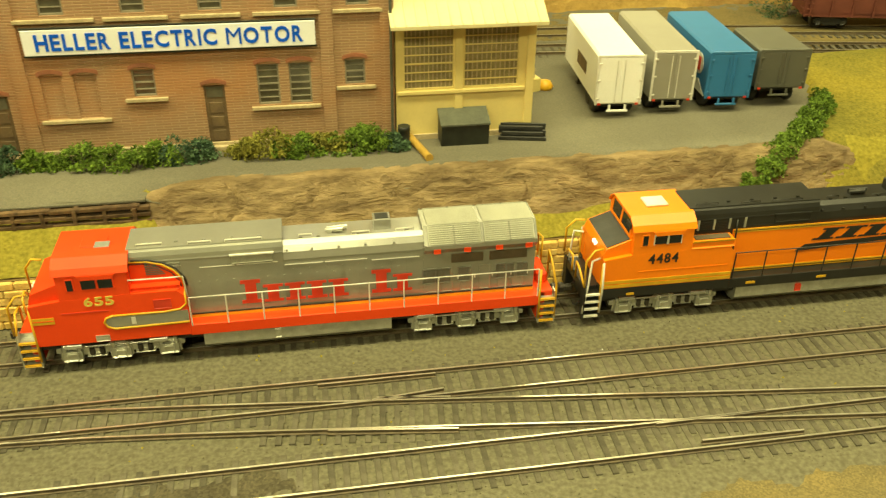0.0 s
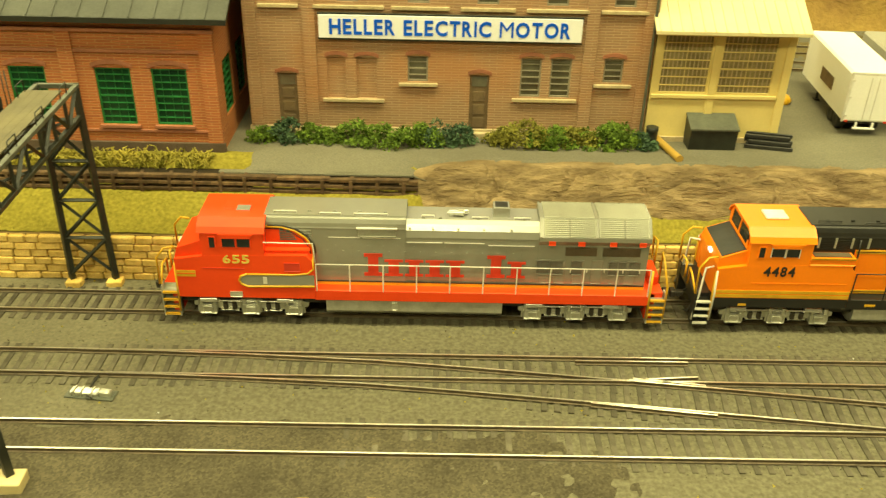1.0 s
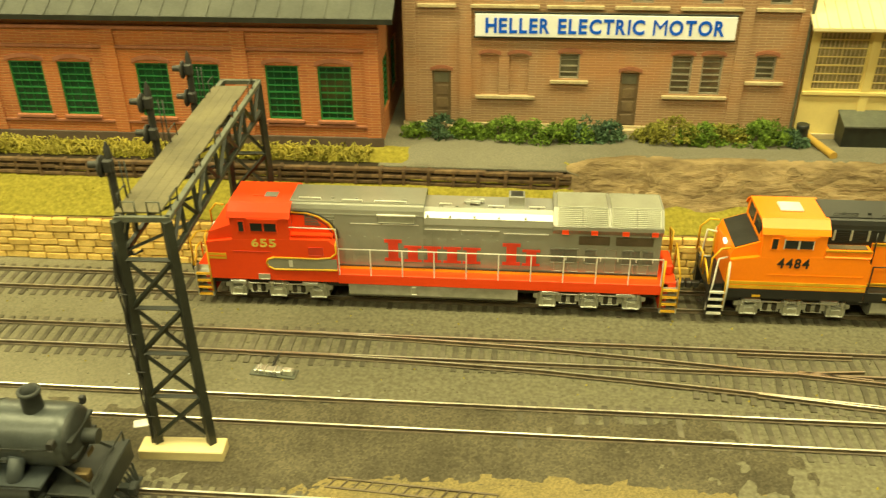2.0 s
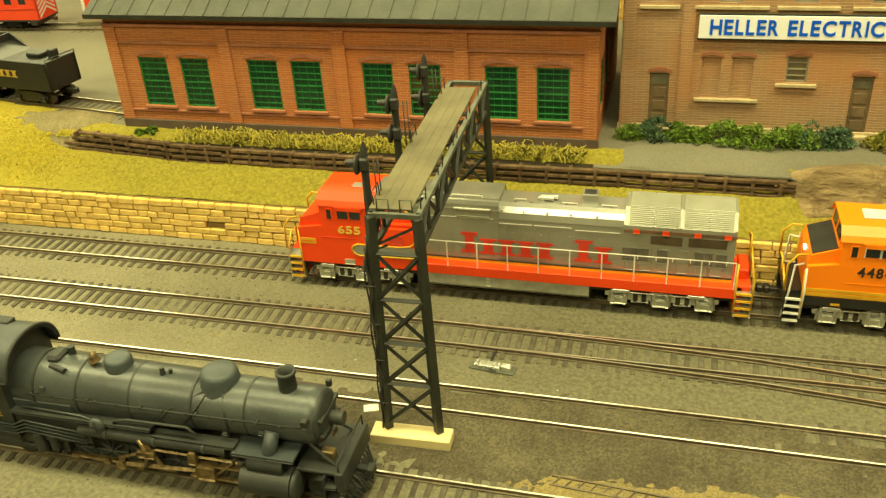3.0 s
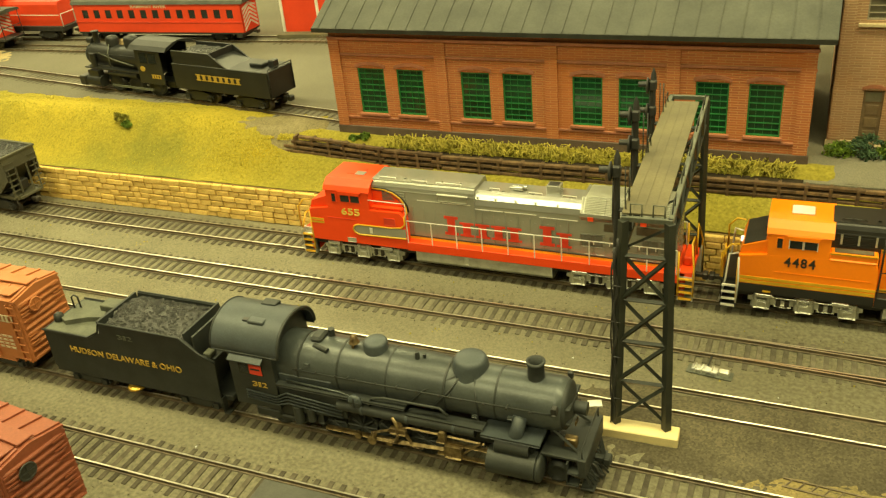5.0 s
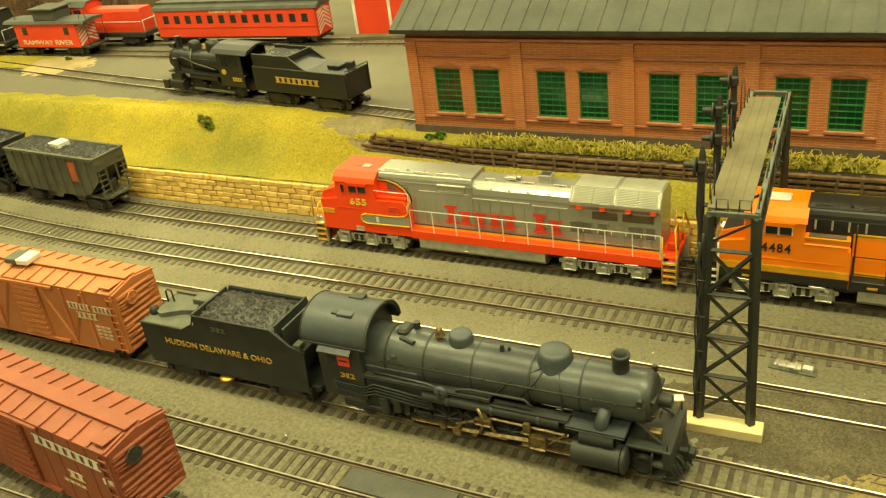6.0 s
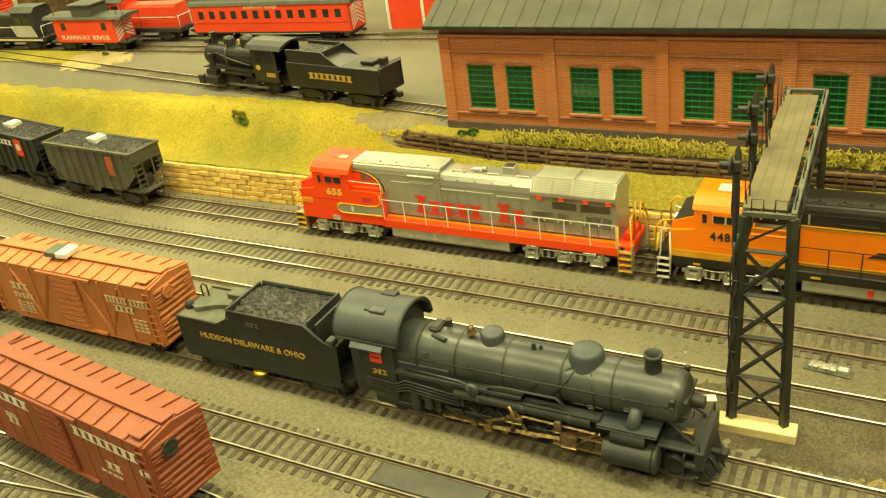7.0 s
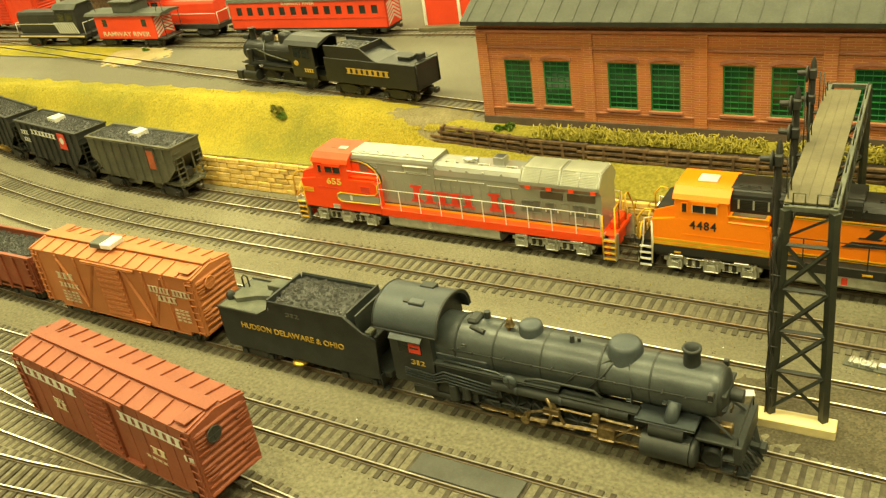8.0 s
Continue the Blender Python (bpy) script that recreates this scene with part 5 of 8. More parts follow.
def red_silver_diesel():
    # hood_top2 is lighter than hood to put the ceiling lamps' reflection into its colour
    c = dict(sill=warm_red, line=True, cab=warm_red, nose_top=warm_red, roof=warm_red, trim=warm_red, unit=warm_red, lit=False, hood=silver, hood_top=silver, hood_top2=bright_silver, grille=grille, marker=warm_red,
             vent=silver, vent2=grille, stack=bright_silver, seam=off_white, tank=truck_silver, truck=truck_silver, end=warm_red, tread=yellow_paint, step=truck_silver, rail=off_white, post=off_white, end_rail=yellow_paint, num=number_yellow, intake=vent_brown)
    o = diesel("red and silver six-axle diesel locomotive with yellow trim on the track", c, "655")
    for s in (-1, 1):
        # the curved red field behind the cab with its yellow and black edge
        arc = [(-69.5, 50.5), (-62, 50.3), (-56, 48.5), (-51, 45), (-48, 40), (-47.5, 36)]
        part("red_field", Shape().prism([(-70, 36)] + arc, "y", s * 11.42, s * 11.78), warm_red, o, "curved red paint field")
        part("field_edge", Shape().tube([(x, s * 11.75, z) for x, z in arc] + [(-47.2, s * 17.4, 35.5), (-47.0, s * 17.4, 31), (-50, s * 17.45, 28.2), (-57, s * 17.45, 27.4), (-79, s * 17.45, 27.4)], 0.5, 6), yellow_paint, o)
        part("field_line", Shape().tube([(x + 1.1, s * 11.7, z + 0.7) for x, z in arc], 0.4, 6), dull_black, o)
        part("field_line", Shape().tube([(x - 1.2, s * 11.85, z - 0.9) for x, z in arc], 0.25, 6), dull_black, o)
        for k in range(7):
            part("field_louvre", Shape().box(-63, s * 11.7, 43.6 + 0.95 * k, -55 - 0.6 * k, s * 12.05, 44.1 + 0.95 * k), vent_grey, o)
        part("cabinet_door", Shape().box(-61, s * 17.3, 29.4, -53.5, s * 17.6, 34.0, 0.15), red_dull, o)
        part("cabinet_seam", Shape().box(-100, s * 17.3, 30.2, -80, s * 17.55, 30.6), red_dull, o)
        part("side_step", Shape().box(-72, s * 11.8, 37.6, -49, s * 15.0, 39.6, 0.5), warm_red, o)
        em = part("side_emblem", Shape().prism([(-46.9, 21.6), (-79, 21.0), (-81.6, 22.2), (-82.4, 24.2), (-81.6, 26.2), (-79, 27.2), (-46.9, 27.4)], "y", s * 17.36, s * 17.62), silver, o, "grey panel edged in yellow")
        part("emblem_edge", Shape().tube([(-46.9, s * 17.6, 21.2), (-79, s * 17.6, 20.6), (-82, s * 17.6, 22), (-83, s * 17.6, 24.2), (-82, s * 17.6, 26.4), (-79, s * 17.6, 27.6)], 0.55, 6), yellow_paint, em)
        part("emblem_mark", Shape().box(-71.5, s * 17.6, 22.4, -69.6, s * 17.8, 26.2), off_white, em)
        part("nose_stripe", Shape().box(-112.6, s * 17.3, 25.6, -103.5, s * 17.55, 29.0), yellow_paint, o)
        part("nose_stripe_line", Shape().box(-112.4, s * 17.5, 27.1, -103.7, s * 17.65, 27.5), warm_red, o)
        b = bars(o, "Xxxxx Xx" if s < 0 else "xX xxxxX", -24, 55, 24.2, 12.5, s * 11.45, red_dull, "lettering_shape", s)
        part("hood_handrail", Shape().tube([(-70, s * 17.4, 45), (-52, s * 16, 44), (-47.5, s * 14, 43), (-46.2, s * 17.0, 34)], 0.35, 5), off_white, o)
        part("battery_cover", Shape().box(-88, s * 17.3, 14.6, -82, s * 17.7, 17.6, 0.2), truck_silver, o)
    part("roof_vent", Shape().box(-84, -5.5, 55.3, -77.5, -0.5, 56.0, 0.2), bright_silver, o)
    part("nose_door", Shape().box(-113.4, -3.6, 17, -112.6, 3.6, 35, 0.3), warm_red, o)
    for k in range(3):
        part("nose_band", Shape().box(-113.6, -10 + 7 * k, 30, -113.0, -4 + 7 * k, 31), yellow_paint, o)
    return o


def orange_black_diesel():
    c = dict(sill=gloss_black, line=False, cab=orange_paint, nose_top=dull_black, roof=orange_paint, trim=off_white, unit=off_white, lit=True, hood=gloss_black, hood_top=gloss_black, hood_top2=gloss_black, grille=dull_black, marker=gloss_black,
             vent=gloss_black, vent2=gloss_black, stack=gloss_black, seam=gloss_black, tank=truck_silver, truck=truck_silver, end=gloss_black, tread=off_white, step=gloss_black, rail=gloss_black, post=gloss_black, end_rail=yellow_paint, num=gloss_black, intake=gloss_black)
    o = diesel("orange and black six-axle diesel locomotive with yellow stripes on the track", c, "4484")
    for s in (-1, 1):
        part("orange_side", Shape().box(-47, s * 11.42, 19.4, 112, s * 11.95, 43.6, 0.1), orange_paint, o, "orange hood side panel")
        for z in (19.6, 41.9):
            part("side_stripe", Shape().box(-46.8, s * 11.9, z, 112, s * 12.15, z + 1.9), yellow_paint, o)
            part("side_stripe_line", Shape().box(-46.8, s * 12.1, z + 0.8, 112, s * 12.25, z + 1.1), gloss_black, o)
        for z in (21.7, 19.4):
            part("cab_stripe", Shape().box(-112.8, s * 17.3, z, -47.2, s * 17.55, z + 1.7), yellow_paint, o)
        part("cab_skirt", Shape().box(-112.9, s * 17.3, 13.8, -47.1, s * 17.5, 19.0), gloss_black, o)
        part("hood_pipe", Shape().tube([(-45.6, s * 12.4, 20), (-45.6, s * 12.4, 42), (-45.6, s * 11.6, 49)], 0.45, 6), gloss_black, o)
        part("cabinet_vent", Shape().box(-68, s * 12.4, 42.05, -50, s * 16.2, 42.45, 0.1), vent_brown, o)
        part("cabinet_line", Shape().box(-70, s * 17.0, 41.0, -48, s * 17.35, 42.0), yellow_paint, o)
        part("cabinet_seam", Shape().box(-95, s * 17.3, 27.4, -50, s * 17.5, 27.75), orange_paint, o)
        part("cabinet_top", Shape().box(-70, s * 11.6, 38, -48, s * 17.0, 42, 0.6), orange_paint, o)
        for k in range(4):
            part("hood_bracket", Shape().box(-66 + 8 * k, s * 11.4, 44.5, -65 + 8 * k, s * 11.9, 50), truck_silver, o)
        part("emblem_shape", Shape().prism([(-12, 28.5), (-7, 32.2), (32, 33.4), (70, 33.4), (70, 32.6), (26, 30.6)], "y", s * 12.0, s * 12.2), gloss_black, o, "black swoosh emblem")
        bars(o, "XXXX", -5, 45, 34.2, 6.4, s * 12.0, gloss_black, "emblem_bar", s, 0.9)
        part("sill_label", Shape().box(-38, s * 17.42, 15.2, -33, s * 17.62, 16.4).box(0, s * 17.42, 15.2, 5, s * 17.62, 16.4).box(40, s * 17.42, 15.2, 45, s * 17.62, 16.4).box(-100, s * 17.42, 14.6, -96, s * 17.62, 15.8), yellow_paint, o)
        part("grab_iron", Shape().tube([(-113.6, s * 13, 34), (-118, s * 15, 34), (-119, s * 15.5, 20), (-121.5, s * 17.4, 6)], 0.55, 6).tube([(-113, s * 17.6, 34), (-112.5, s * 17.8, 20), (-113, s * 17.8, 6)], 0.5, 6), off_white, o)
    return o


def freight_truck(car, cx, material=None):
    material = material or dull_black
    t = part("truck", Shape().box(cx - 3, -11, 5, cx + 3, 11, 9.5, 0.4), material, car)
    for dx in (-9.5, 9.5):
        wheelset(t, cx + dx, 4.9)
    for s in (-1, 1):
        y = s * 11.6
        f = Shape().prism([(cx - 12.5, 4), (cx - 12.5, 7), (cx - 8, 8.6), (cx - 3, 9.6), (cx + 3, 9.6), (cx + 8, 8.6), (cx + 12.5, 7), (cx + 12.5, 4), (cx + 8.5, 4.2), (cx + 3.5, 2.6), (cx - 3.5, 2.6), (cx - 8.5, 4.2)], "y", y - 0.9, y + 0.9)
        part("side_frame", f, material, t)
        for dx in (-9.5, 9.5):
            part("journal_box", Shape().box(cx + dx - 1.8, y + s * 0.8, 3.4, cx + dx + 1.8, y + s * 1.9, 6.6, 0.3), material, t)


def boxcar(label, paint, wood_door, x, y, rz=0):
    """A 40-foot boxcar with corrugated ends, ribbed roof and running board."""
    b = thing("boxcar", label, "boxcar", x, y, RAIL, rz, group="freight cars")
    L, W, Z0, Z1 = 71, 15.3, 10.5, 48.0
    part("body", Shape().box(-L, -W, Z0, L, W, Z1, 0.3), paint, b)
    part("roof", Shape().prism([(-W - 0.6, Z1 - 0.4), (-W - 0.6, Z1 + 0.5), (0, Z1 + 3.2), (W + 0.6, Z1 + 0.5), (W + 0.6, Z1 - 0.4)], "x", -L - 0.6, L + 0.6), paint, b)
    n = 13
    for i in range(n + 1):
        x0 = -L + 1 + (2 * L - 3) * i / n
        for s in (-1, 1):
            part("roof_rib", Shape().prism([(s * (W + 0.4), Z1 + 0.5), (s * 4.2, Z1 + 2.4), (s * 4.2, Z1 + 3.3), (s * (W + 0.4), Z1 + 1.4)], "x", x0, x0 + 1.2), paint, b)
    part("running_board", Shape().box(-L + 1, -3.6, Z1 + 3.6, L - 1, 3.6, Z1 + 4.5, 0.15), paint, b, "wooden running board along the roof")
    for sx in (-1, 1):
        part("roof_platform", Shape().box(sx * (L - 7) - 4, -14, Z1 + 2.4, sx * (L - 7) + 4, -3.7, Z1 + 3.2, 0.15) if sx > 0 else Shape().box(-L + 3, 3.7, Z1 + 2.4, -L + 11, 14, Z1 + 3.2, 0.15), paint, b)
        end = part("end_panel", Shape().box(sx * L - 0.1, -W + 0.4, Z0 + 0.5, sx * L + 0.5, W - 0.4, Z1 - 0.3) if sx > 0 else Shape().box(-L - 0.5, -W + 0.4, Z0 + 0.5, -L + 0.1, W - 0.4, Z1 - 0.3), paint, b)
        for k in range(10):
            z = Z0 + 2.2 + k * 3.6
            part("end_rib", Shape().lathe([(0.2, -14.2), (1.0, -12), (1.15, 0), (1.0, 12), (0.2, 14.2)], (sx * (L + 0.5), 0, z), "y", n=8), paint, end)
        part("brake_wheel", Shape().lathe([(3.6, 0), (4.2, 0.4), (3.6, 0.8), (3.2, 0.4)], (sx * (L + 3) - 0.4, -5.5 * sx, Z1 - 6), "x", n=16).cyl((sx * L, -5.5 * sx, Z1 - 6), (sx * (L + 3.4), -5.5 * sx, Z1 - 6), 0.5, n=6).box(sx * (L + 3) - 0.3, -5.5 * sx - 3.4, Z1 - 6.3, sx * (L + 3) + 0.3, -5.5 * sx + 3.4, Z1 - 5.7).box(sx * (L + 3) - 0.3, -5.5 * sx - 0.3, Z1 - 9.4, sx * (L + 3) + 0.3, -5.5 * sx + 0.3, Z1 - 2.6), dull_black if not wood_door else paint, b)
        coupler(b, sx * (L + 0.5), sx, 8.5)
        for s in (-1, 1):
            lad = Shape()
            xa = sx * (L - 6)
            for k in range(8):
                z = Z0 + 1.5 + 4.6 * k
                lad.box(min(xa, sx * (L - 0.6)), s * (W + 1.0) - 0.3, z, max(xa, sx * (L - 0.6)), s * (W + 1.0) + 0.3, z + 0.7)
                lad.box(sx * (L + 1.4) - 0.3, s * 8.5 - 0.3, z, sx * (L + 1.4) + 0.3, s * (W - 0.8) + 0.3, z + 0.7) if s > 0 else lad.box(sx * (L + 1.4) - 0.3, -W + 0.8, z, sx * (L + 1.4) + 0.3, -8.5, z + 0.7)
            for xx in (xa, sx * (L - 0.9)):
                lad.box(xx - 0.3, s * (W + 0.6) - 0.4, Z0, xx + 0.3, s * (W + 0.6) + 0.4, Z1 - 2)
            part("ladder", lad, paint, b)
    for s in (-1, 1):
        d = part("door", Shape().box(-11, s * W, Z0 + 1, 11, s * (W + 1.1), Z1 - 2.2, 0.2), paint, b, "sliding car door")
        k = 9
        for i in range(k):
            z = Z0 + 3 + (Z1 - Z0 - 7) * i / (k - 1)
            part("door_rib", Shape().box(-10, s * (W + 0.9), z - 0.7, 10, s * (W + 1.7), z + 0.7, 0.3), paint, d)
        part("door_rail", Shape().box(-22 if s < 0 else -12, s * W, Z1 - 2.0, 24, s * (W + 1.7), Z1 - 0.6, 0.2), paint, b)
        part("door_rail", Shape().box(-12, s * W, Z0 - 0.9, 24, s * (W + 1.4), Z0 + 0.6, 0.2), paint, b)
        part("side_sill", Shape().box(-L + 14, s * (W - 1.2), Z0 - 2.2, L - 14, s * (W - 0.2), Z0 + 0.2, 0.2), paint, b)
        if wood_door:
            for a, c2 in ((13, 30), (30, 45), (-30, -13), (-47, -30)):
                up = (a in (13, -47))
                part("side_brace", Shape().bar((a, s * (W + 0.2), Z1 - 3 if up else Z0 + 1.5), (c2, s * (W + 0.2), Z0 + 1.5 if up else Z1 - 3), 1.5), paint, b)
            for a in (-69, -47, -30, 30, 47, 69):
                part("side_post", Shape().box(a - 0.8, s * W, Z0 + 0.5, a + 0.8, s * (W + 0.9), Z1 - 1, 0.15), paint, b)
        else:
            for i in range(12):
                a = -66 + 11 * i + (0 if i < 6 else 11)
                if abs(a) > 13:
                    part("rivet_seam", Shape().box(a - 0.35, s * W, Z0 + 0.5, a + 0.35, s * (W + 0.25), Z1 - 1), paint, b)
    freight_truck(b, -47)
    freight_truck(b, 47)
    return b


def coal_load(parent, x0, x1, hw, z, seed, h=3.0):
    r = random.Random(seed)
    part("coal_bed", sheet(x0, x1, -hw, hw, 3, lambda x, y: z + h * (1 - (y / hw) ** 2) * (1 - (2 * (x - x0) / (x1 - x0) - 1) ** 6) + 0.6 * nz(x, y, 5, seed)), coal, parent)
    s = Shape()
    for i in range(int((x1 - x0) * hw * 0.8)):
        x, y = r.uniform(x0, x1), r.uniform(-hw, hw)
        zz = z + h * (1 - (y / hw) ** 2) * (1 - (2 * (x - x0) / (x1 - x0) - 1) ** 6) + r.uniform(0.1, 1.1)
        q = r.uniform(0.5, 1.25)
        v = [(x + q * r.uniform(0.5, 1) * math.cos(a), y + q * r.uniform(0.5, 1) * math.sin(a), zz + q * b) for a, b in ((0.2, 0), (2.2, 0.1), (4.2, -0.1), (0.9, 0.8), (3.4, 0.7))]
        s.add(v, [(0, 1, 3), (1, 4, 3), (1, 2, 4), (2, 0, 4), (0, 3, 4), (0, 2, 1)])
    tagged(part("coal", s, coal, parent, "loose lumps of black coal", clean=False), kind="stuff")


def hopper(label, paint, x, y, rz, panel, plates):
    h = thing("hopper_car", label, "hopper car", x, y, RAIL, rz, group="hopper cars")
    L, W, Z1 = 54, 15, 46.5
    for s in (-1, 1):
        side = part("side_sheet", Shape().prism([(-L, 28), (-L + 14, 16), (-L + 24, 13), (-6, 13), (-3, 9), (3, 9), (6, 13), (L - 24, 13), (L - 14, 16), (L, 28), (L, Z1), (-L, Z1)], "y", s * W, s * (W - 1)), paint, h)
        for i in range(9):
            a = -44 + 11 * i
            part("side_rib", Shape().box(a - 0.6, s * W, 13.5 + (6 if abs(a) > 38 else 0), a + 0.6, s * (W + 1.1), Z1 - 0.5, 0.15), paint, side)
        part("top_rail", Shape().box(-L - 0.5, s * (W - 1.2), Z1 - 1, L + 0.5, s * (W + 1.0), Z1 + 0.6, 0.2), paint, h)
        part("sill", Shape().box(-L - 1, s * 10, 11.5, L + 1, s * 12, 14, 0.2), paint, h)
        if panel:
            part("painted_panel", Shape().box(23.5, s * (W + 0.02), 26, 31.5, s * (W + 0.9), 42), panel, side, "rust-red painted panel")
        if plates:
            bars(side, "READING", -26, 18, 37, 4.6, s * (W + 1.0), off_white, "lettering_bar", s)
            bars(side, "XXX", -46, -32, 35, 4, s * (W + 1.0), off_white, "lettering_bar", s)
            bars(side, "XXX", -44, -32, 28, 3.6, s * (W + 1.0), off_white, "lettering_bar", s)
            part("painted_panel", Shape().box(22, s * (W + 0.9), 29, 34, s * (W + 1.3), 44).cyl((28, s * (W + 1.2), 37), (28, s * (W + 1.5), 37), 3.2, n=14, mat=1), [red_dull, off_white], side, "red emblem panel")
    for s in (-1, 1):
        part("end_slope", Shape().prism([(s * L, Z1), (s * L, 36), (s * (L - 26), 13), (s * (L - 27.5), 13), (s * (L - 1.2), 37), (s * (L - 1.2), Z1)], "y", -W + 1.05, W - 1.05), paint, h)
        part("end_rail", Shape().box(s * L - 0.8, -W - 1, Z1 - 1, s * L + 0.8, W + 1, Z1 + 0.6, 0.2), paint, h)
        part("end_platform", Shape().box(s * (L - 12), -10, 11.5, s * (L + 2), 10, 13.4, 0.2), paint, h)
        for yy in (-12, -5, 5, 12):
            part("end_post", Shape().bar((s * (L - 0.5), yy, 13), (s * (L - 0.5), yy, 37), 1.2), paint, h)
        lad = Shape()
        for k in range(7):
            lad.box(s * (L + 0.8) - 0.3, -W + 0.5, 14 + 4.4 * k, s * (L + 0.8) + 0.3, -W + 8, 14.8 + 4.4 * k)
            lad.box(s * (L + 0.8) - 0.3, W - 8, 14 + 4.4 * k, s * (L + 0.8) + 0.3, W - 0.5, 14.8 + 4.4 * k)
        part("ladder", lad, paint, h)
        part("brake_gear", Shape().box(s * (L - 8), -4, 16, s * (L - 2), 4, 24, 1.0), dull_black, h)
        coupler(h, s * (L + 1), s, 8.5)
        freight_truck(h, s * 36)
    part("hopper_bay", Shape().prism([(-34, 13), (-20, 5), (-14, 5), (-6, 13)], "y", -9, 9).prism([(34, 13), (20, 5), (14, 5), (6, 13)], "y", -9, 9), paint, h)
    coal_load(h, -L + 1.5, L - 1.5, W - 1.3, Z1 - 1.6, int(-x))
    return h


def gondola(label, paint, x, y, z, rz, load, L=68):
    g = thing("gondola_car", label, "gondola car", x, y, z, rz, group="freight cars")
    W, Z0, Z1 = 15, 11, 36
    part("floor_plate", Shape().box(-L, -W, Z0, L, W, Z0 + 2, 0.2), paint, g)
    for s in (-1, 1):
        side = part("side_sheet", Shape().box(-L, s * W, Z0 - 1.5, L, s * (W - 1), Z1, 0.1), paint, g)
        for i in range(11):
            a = -L + 4 + (2 * L - 8) * i / 10
            part("side_rib", Shape().box(a - 0.7, s * W, Z0 - 1, a + 0.7, s * (W + 1.2), Z1 - 0.5, 0.15), paint, side)
        part("top_rail", Shape().box(-L - 0.4, s * (W - 1.2), Z1 - 0.8, L + 0.4, s * (W + 0.9), Z1 + 0.8, 0.2), paint, g)
        part("end_sheet", Shape().box(s * L - 0.6, -W + 1.05, Z0, s * L + 0.6, W - 1.05, Z1 + 0.4, 0.15), paint, g)
        lad = Shape()
        for k in range(6):
            lad.box(s * (L - 6), -W - 1.3, Z0 + 4.2 * k, s * (L - 1), -W - 0.7, Z0 + 0.8 + 4.2 * k)
            lad.box(s * (L + 1.2) - 0.3, -W + 0.5, Z0 + 4.2 * k, s * (L + 1.2) + 0.3, -W + 7, Z0 + 0.8 + 4.2 * k)
        part("ladder", lad, paint, g)
        coupler(g, s * (L + 0.5), s, 8.5)
        freight_truck(g, s * (L - 22))
    if load:
        coal_load(g, -L + 1.2, L - 1.2, W - 1.2, Z1 - 4, 77, 2.0)
    return g


